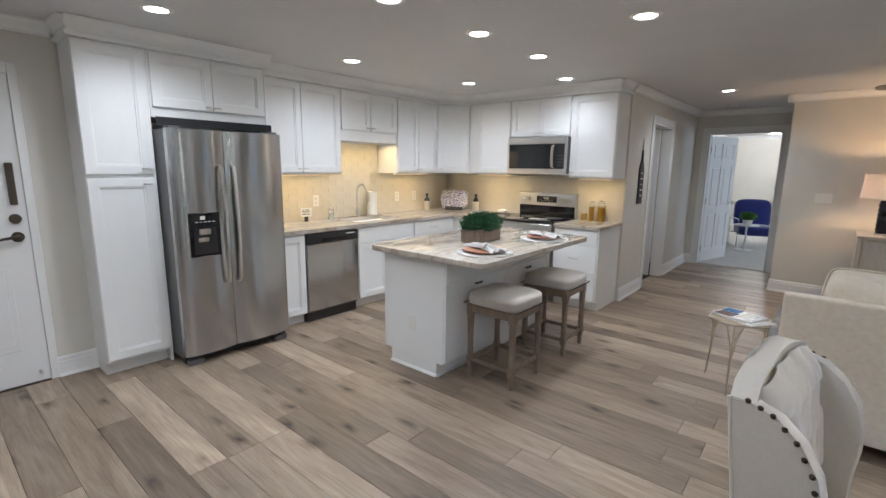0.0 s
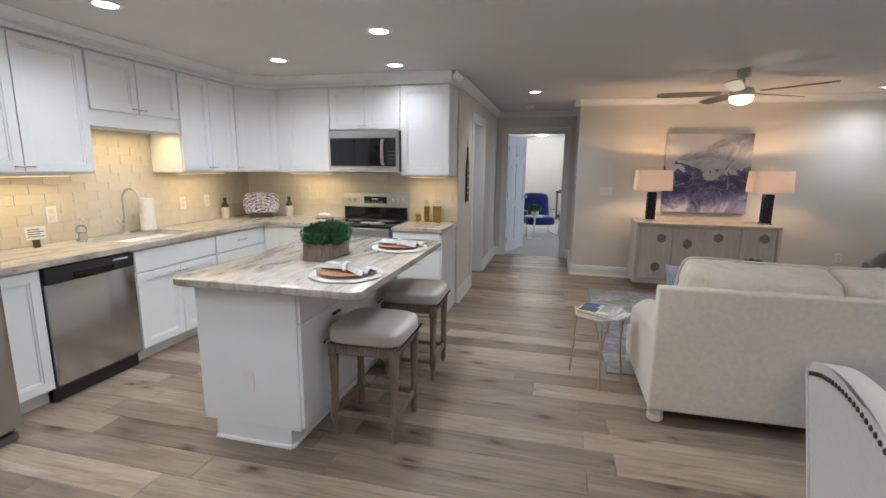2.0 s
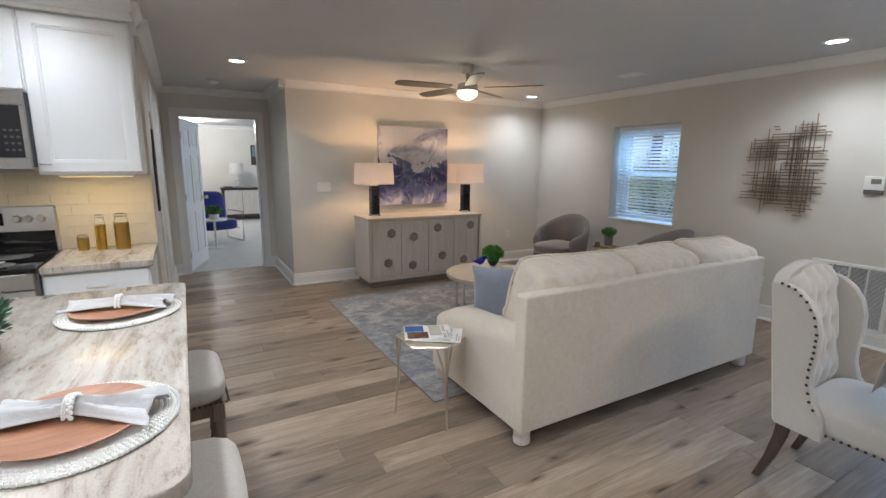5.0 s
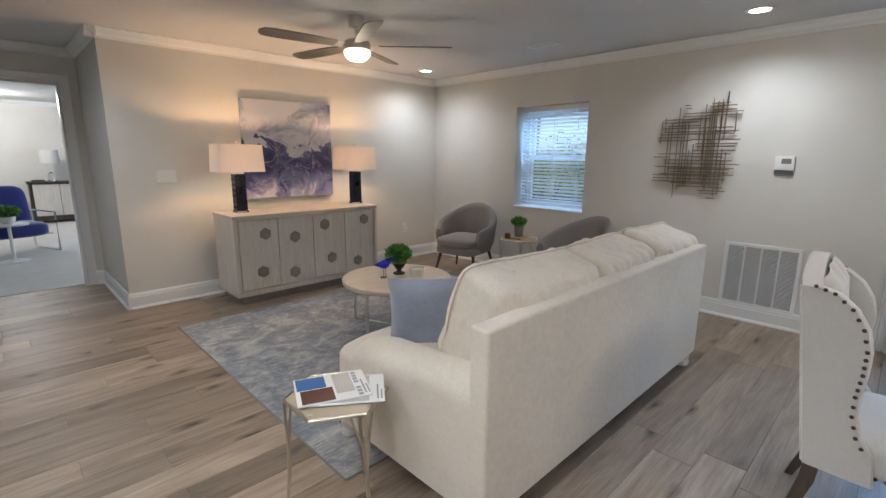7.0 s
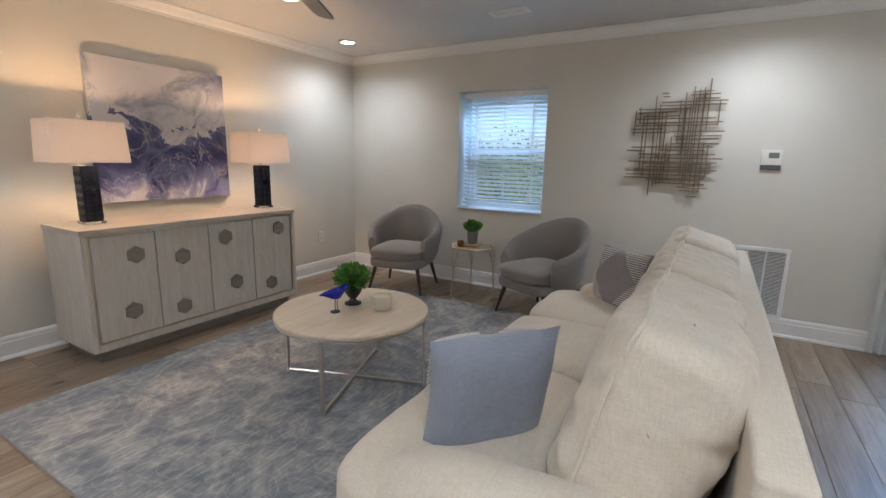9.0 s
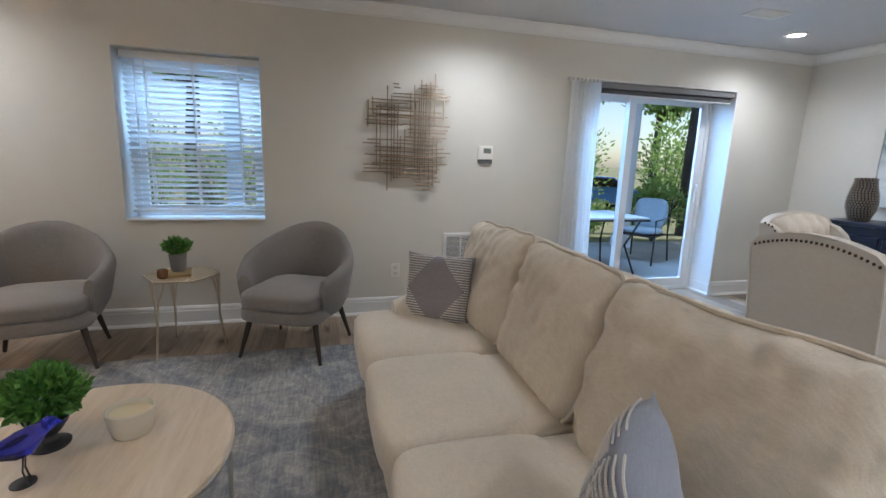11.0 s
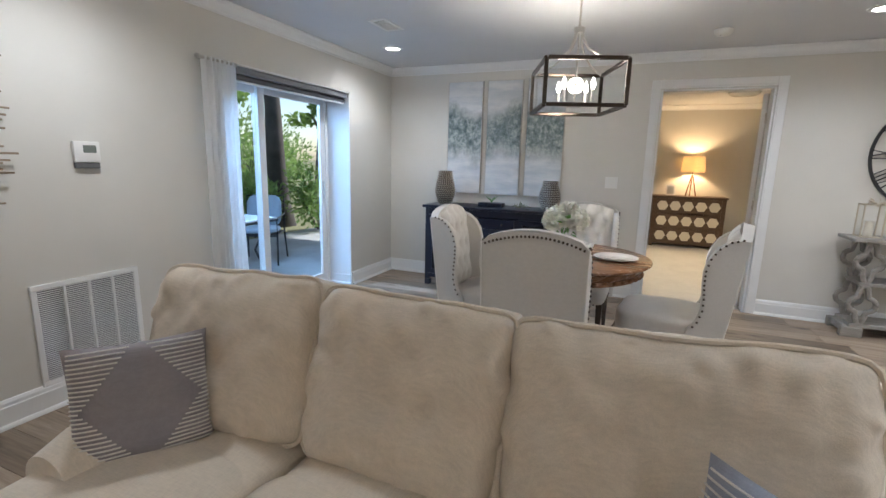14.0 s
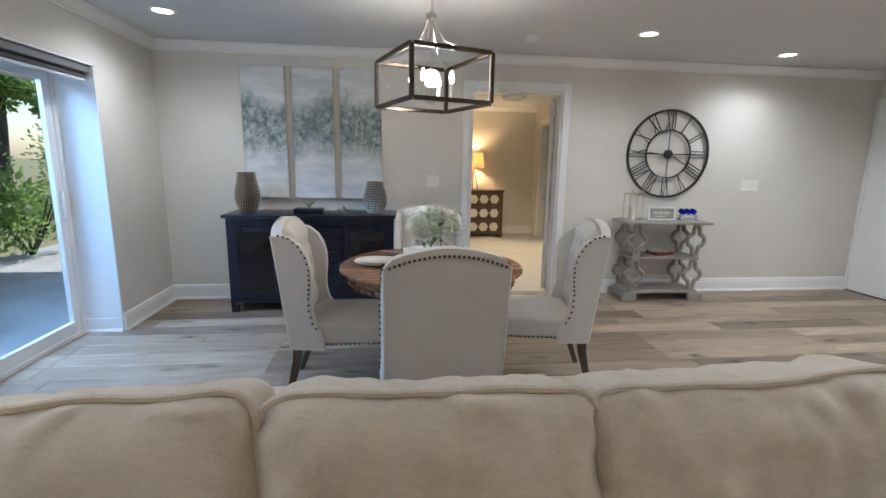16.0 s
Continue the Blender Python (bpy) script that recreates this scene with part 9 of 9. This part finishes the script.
def tree(m, h, r, seed, crown, label, count=2600, lean=0.5, leafsize=0.16):
    t = thing("tree", label, "tree", m, "garden trees")
    rr = random.Random(seed)
    s = Shape()
    pts = [(lean * (k / 8) ** 1.3, 0.06 * math.sin(k), h * k / 8) for k in range(9)]
    s.tube(pts, [r * (1.25 if k == 0 else 1 - 0.075 * k) for k in range(9)], 14)
    for k in range(9):
        a = rr.uniform(0, 6.28)
        z = h * rr.uniform(0.55, 0.95)
        b = Vector((lean * (z / h) ** 1.3, 0, z))
        d = Vector((math.cos(a), math.sin(a), 0.45)) * rr.uniform(1.0, 2.0)
        s.tube([b, b + d * 0.5 + Vector((0, 0, 0.1)), b + d], [r * 0.32, r * 0.2, r * 0.07], 7)
    part("trunk", s, bark, t, smooth=60)
    s = Shape()
    for k in range(crown):
        a = rr.uniform(0, 6.28)
        q = rr.uniform(0.2, 2.4)
        c = (lean + q * math.cos(a), q * math.sin(a), h * rr.uniform(0.62, 1.08))
        leaves(s, count // crown, c, rr.uniform(0.5, 1.0), rr.uniform(0.5, 1.0), rr.uniform(0.3, 0.6), leafsize, rr, 0.1, 0.3, 0.5)
    part("crown", s, leaf_far, t, smooth=None)
    return t


tree(pose(8.95, -2.08, GZ - 0.1), 5.2, 0.23, 1, 16, "tall tree with a dark leaning trunk beside the patio", 3200, 0.5)
tree(pose(21, -11.0, GZ - 0.4), 7.0, 0.25, 2, 18, "leafy tree beyond the lawn", 3600, 0.3, 0.3)
tree(pose(19, -16.5, GZ - 0.4), 6.0, 0.25, 3, 18, "leafy tree beyond the lawn", 3600, -0.3, 0.3)
tree(pose(24, 2.0, GZ - 0.4), 7.5, 0.25, 4, 18, "leafy tree beyond the lawn", 3600, 0.2, 0.3)
tree(pose(16, 9.0, GZ - 0.4), 6.5, 0.25, 6, 18, "leafy tree outside the window", 3600, 0.2, 0.28)
tree(pose(14.5, 13.5, GZ - 0.4), 6.0, 0.25, 7, 18, "leafy tree outside the window", 3600, 0.2, 0.28)


def bush(m, rx, ry, rz, seed, count, label, size=0.10, mat=None):
    b = thing("shrub", label, "shrub", m, "garden shrubs")
    rr = random.Random(seed)
    s = Shape()
    for k in range(9):
        c = (rr.uniform(-0.6, 0.6) * rx, rr.uniform(-0.6, 0.6) * ry, rz * rr.uniform(0.45, 1.0))
        leaves(s, count // 9, c, rx * 0.5, ry * 0.5, rz * 0.45, size, rr, 0.2, 0.25, 0.45)
    part("foliage", s, mat or leaf_far, b, smooth=None)
    s = Shape()
    for k in range(10):
        a = rr.uniform(0, 6.28)
        s.tube([(0, 0, 0), (0.3 * rx * math.cos(a), 0.3 * ry * math.sin(a), 0.4 * rz), (0.6 * rx * math.cos(a), 0.6 * ry * math.sin(a), 0.9 * rz)], [0.02, 0.014, 0.006], 5)
    part("branches", s, bark, b)
    return b


bush(pose(8.25, -0.55, GZ - 0.03), 0.55, 0.7, 0.85, 11, 1500, "green leafy shrub at the edge of the patio")
bush(pose(7.75, -1.75, GZ - 0.02), 0.6, 0.8, 0.95, 12, 1500, "tall green shrub beside the tree")
bush(pose(9.3, 0.25, GZ - 0.1), 0.6, 0.6, 0.6, 13, 1000, "low green shrub on the lawn")
for k, yy in enumerate((4.6, 5.8, 7.0, 8.2, 9.4)):
    bush(pose(9.2 + 0.2 * (k % 2), yy, GZ - 0.08), 0.75, 0.85, 1.5, 14 + k, 1500, "dense dark green hedge shrub outside the window", 0.09)
for k in range(7):
    bush(pose(13.5 + 1.1 * (k % 3), 1.5 - 2.3 * k, GZ - 0.35), 1.6, 1.7, 2.3 + 0.4 * (k % 2), 41 + k, 1700, "broad sunlit shrub beyond the lawn", 0.17)

pt = thing("patio_table", "dark metal patio table with a pale top", "patio table", pose(6.15, 2.25, GZ))
s = Shape()
s.box(-0.42, 0.42, -0.62, 0.62, 0.70, 0.73, 0.006, 1)
part("tabletop", s, concrete("pale_top", (0.55, 0.56, 0.56)), pt, smooth=None)
s = Shape()
s.tube([(-0.42, -0.62, 0.695), (0.42, -0.62, 0.695), (0.42, 0.62, 0.695), (-0.42, 0.62, 0.695)], 0.014, 6, closed=True)
part("rim", s, black_metal, pt)
for sx in (-1, 1):
    for sy in (-1, 1):
        s = Shape()
        s.tube([(sx * 0.36, sy * 0.55, 0.70), (sx * 0.26, sy * 0.42, 0.36), (sx * 0.36, sy * 0.52, 0.0)], 0.013, 8)
        part("leg", s, black_metal, pt)


patio_cloth = cloth("patio_cloth", (0.30, 0.34, 0.38), 300)


def patio_chair(m):
    c = thing("patio_chair", "black metal patio chair with a pale cushion", "patio chair", m, "patio chairs")
    for sx in (-1, 1):
        s = Shape()
        s.tube([(sx * 0.27, -0.27, 0.0), (sx * 0.27, -0.25, 0.40), (sx * 0.27, -0.26, 0.62), (sx * 0.27, 0.22, 0.64), (sx * 0.25, 0.28, 0.42), (sx * 0.27, 0.34, 0.0)], 0.012, 8)
        part("leg_frame", s, black_metal, c)
    s = Shape()
    s.box(-0.26, 0.26, -0.26, 0.26, 0.385, 0.405, 0.004, 1).tube([(-0.26, 0.25, 0.40), (-0.25, 0.34, 0.88), (0.25, 0.34, 0.88), (0.26, 0.25, 0.40)], 0.012, 8)
    part("seat_frame", s, black_metal, c)
    s = Shape()
    soft_block(s, 0.24, 0.24, 0.04, (0, 0, 0.446), 4, 8, 0.003)
    part("seat_cushion", s, patio_cloth, c, smooth=60)
    s = Shape()
    soft_block(s, 0.23, 0.05, 0.22, (0, 0.24, 0.68), 4, 8, 0.003, m=Matrix.Rotation(radians(-10), 4, "X"))
    part("back_cushion", s, patio_cloth, c, smooth=60)
    return c


pcx = patio_chair(pose(6.55, 1.05, GZ, 0, 0, -150))
copy_thing(pcx, pose(6.95, 2.35, GZ, 0, 0, -90))
copy_thing(pcx, pose(6.10, 3.30, GZ, 0, 0, 10))


def car(m):
    c = thing("car", "blue parked car beyond the lawn", "car", m)
    s = Shape()
    prof = [(-2.1, 0.35), (-2.15, 0.62), (-2.0, 0.80), (-1.25, 0.92), (-0.75, 1.32), (0.65, 1.36), (1.35, 0.95), (2.0, 0.85), (2.12, 0.6), (2.08, 0.32)]
    s.loft([[(x * k, y, z * (1 if k > 0.97 else 0.99)) for x, z in prof] for y, k in ((-0.85, 0.96), (-0.78, 1.0), (0.78, 1.0), (0.85, 0.96))])
    part("body", s, painted("car_blue", (0.05, 0.16, 0.42), 0.2), c, smooth=30)
    for x in (-1.3, 1.3):
        for y in (-0.86, 0.70):
            s = Shape()
            s.rod((x, y, 0.32), (x, y + 0.18, 0.32), 0.32, n=24)
            w = part("wheel", s, black_plastic, c)
            s = Shape()
            s.rod((x, y - 0.01, 0.32), (x, y + 0.19, 0.32), 0.19, n=16)
            part("rim", s, nickel, w)
    s = Shape()
    s.prism([(-1.1, 0.95), (-0.72, 1.27), (0.6, 1.31), (1.15, 0.97)], -0.87, 0.87, m=Matrix(((1, 0, 0, 0), (0, 0, 1, 0), (0, 1, 0, 0), (0, 0, 0, 1))))
    part("windows", s, black_glass, c, smooth=None)
    return c


car(pose(17.5, -5.0, -0.48, 0, 0, 75))

# ---- floors ----
s = Shape()
s.box(-1.1, 4.2, HALL_N + 0.06, 16.2, -0.03, 0.006)
carpet = cloth("bedroom_carpet", (0.52, 0.49, 0.44), 160, vary=0.2, relief=0.9)
whole("floor_bedroom", s, carpet, "pale looped bedroom carpet", "carpet", kind="structure", smooth=None)
s = Shape()
s.box(-1.72, 4.0, -3.5, SOUTH - 0.06, -0.03, 0.006)
whole("floor_south_bedroom", s, carpet, "pale looped bedroom carpet", "carpet", kind="structure", smooth=None)
s = Shape()
s.box(KIT_W - 0.1, EAST + 0.34, SOUTH - 0.12, HALL_N + 0.06, -0.08, -0.0095)
floor = whole("floor", s, shader("underlay", 0.9, 0, (0.04, 0.035, 0.03)), "grey-brown oak plank floor", "floor", kind="structure", smooth=None)
rnd = random.Random(17)
PW, PL = 0.182, 1.42
shared = {}


def plank_mesh(length):
    key = round(length, 3)
    if key not in shared:
        s = Shape()
        x0, x1, y0, y1, e = -key / 2, key / 2, -PW / 2 + 0.0007, PW / 2 - 0.0007, 0.0022
        x0, x1 = x0 + 0.0007, x1 - 0.0007
        s.loft([[(x0, y0, -0.009), (x1, y0, -0.009), (x1, y1, -0.009), (x0, y1, -0.009)], [(x0, y0, -0.0018), (x1, y0, -0.0018), (x1, y1, -0.0018), (x0, y1, -0.0018)],
                [(x0 + e, y0 + e, 0.0), (x1 - e, y0 + e, 0.0), (x1 - e, y1 - e, 0.0), (x0 + e, y1 - e, 0.0)]])
        me = bpy.data.meshes.new("plank")
        bmesh.ops.recalc_face_normals(s.bm, faces=s.bm.faces)
        s.bm.to_mesh(me)
        s.bm.free()
        me.materials.append(floor_oak)
        shared[key] = me
    return shared[key]


row, y = 0, SOUTH - 0.10
while y < HALL_N + 0.06:
    lo, hi = (KIT_W, EAST + 0.28) if y + PW / 2 < KIT_N else ((HALL_W - 0.1, EAST) if y + PW / 2 < NORTH else (HALL_W - 0.1, HALL_E))
    x = lo - rnd.choice((0.15, 0.45, 0.75, 1.05, 0.3, 0.9))
    while x < hi:
        a, b = max(x, lo), min(x + PL, hi)
        if b - a > 0.05:
            a, b = round(a, 2), round(b, 2)
            ob = new("plank", plank_mesh(b - a))
            ob.parent = floor
            ob.location = ((a + b) / 2, y + PW / 2, 0)
            if rnd.random() < 0.5:
                ob.rotation_euler = (0, 0, math.pi)
        x += PL
    y += PW
    row += 1

# backsplash tiles
TW, TH = 0.200, 0.0715


def tile_mesh(w, h, d):
    key = (round(w, 3), round(h, 3), d)
    if key not in shared:
        s = Shape()
        e = 0.0016
        a, b = w / 2 - 0.0008, h / 2 - 0.0008
        base = [(-a, -b), (a, -b), (a, b), (-a, b)]
        top = [(-a + e, -b + e), (a - e, -b + e), (a - e, b - e), (-a + e, b - e)]
        if d == "x":
            s.loft([[(0.0, u, v) for u, v in base], [(0.005, u, v) for u, v in base], [(0.0058, u, v) for u, v in top]])
        else:
            s.loft([[(u, 0.0, v) for u, v in base], [(u, -0.005, v) for u, v in base], [(u, -0.0058, v) for u, v in top]])
        me = bpy.data.meshes.new("tile")
        bmesh.ops.recalc_face_normals(s.bm, faces=s.bm.faces)
        s.bm.to_mesh(me)
        s.bm.free()
        me.materials.append(tile_glaze)
        shared[key] = me
    return shared[key]


def tiles(d, lo, hi, z0, rows):
    for r_ in range(rows):
        u = lo - (TW / 2 if r_ % 2 else 0)
        while u < hi:
            a, b = max(u, lo), min(u + TW, hi)
            if b - a > 0.02:
                ob = new("tile", tile_mesh(b - a, TH, d))
                ob.parent = splash
                c, z = (a + b) / 2, z0 + TH * (r_ + 0.5)
                ob.location = (KIT_W + 0.003, c, z) if d == "x" else (c, KIT_N - 0.003, z)
            u += TW


tiles("x", 3.345, 6.43, 0.916, 7)
tiles("x", 4.275, 5.08, 0.916 + 7 * TH, 5)
tiles("y", KIT_W + 0.012, HALL_W - 0.005, 0.916, 7)
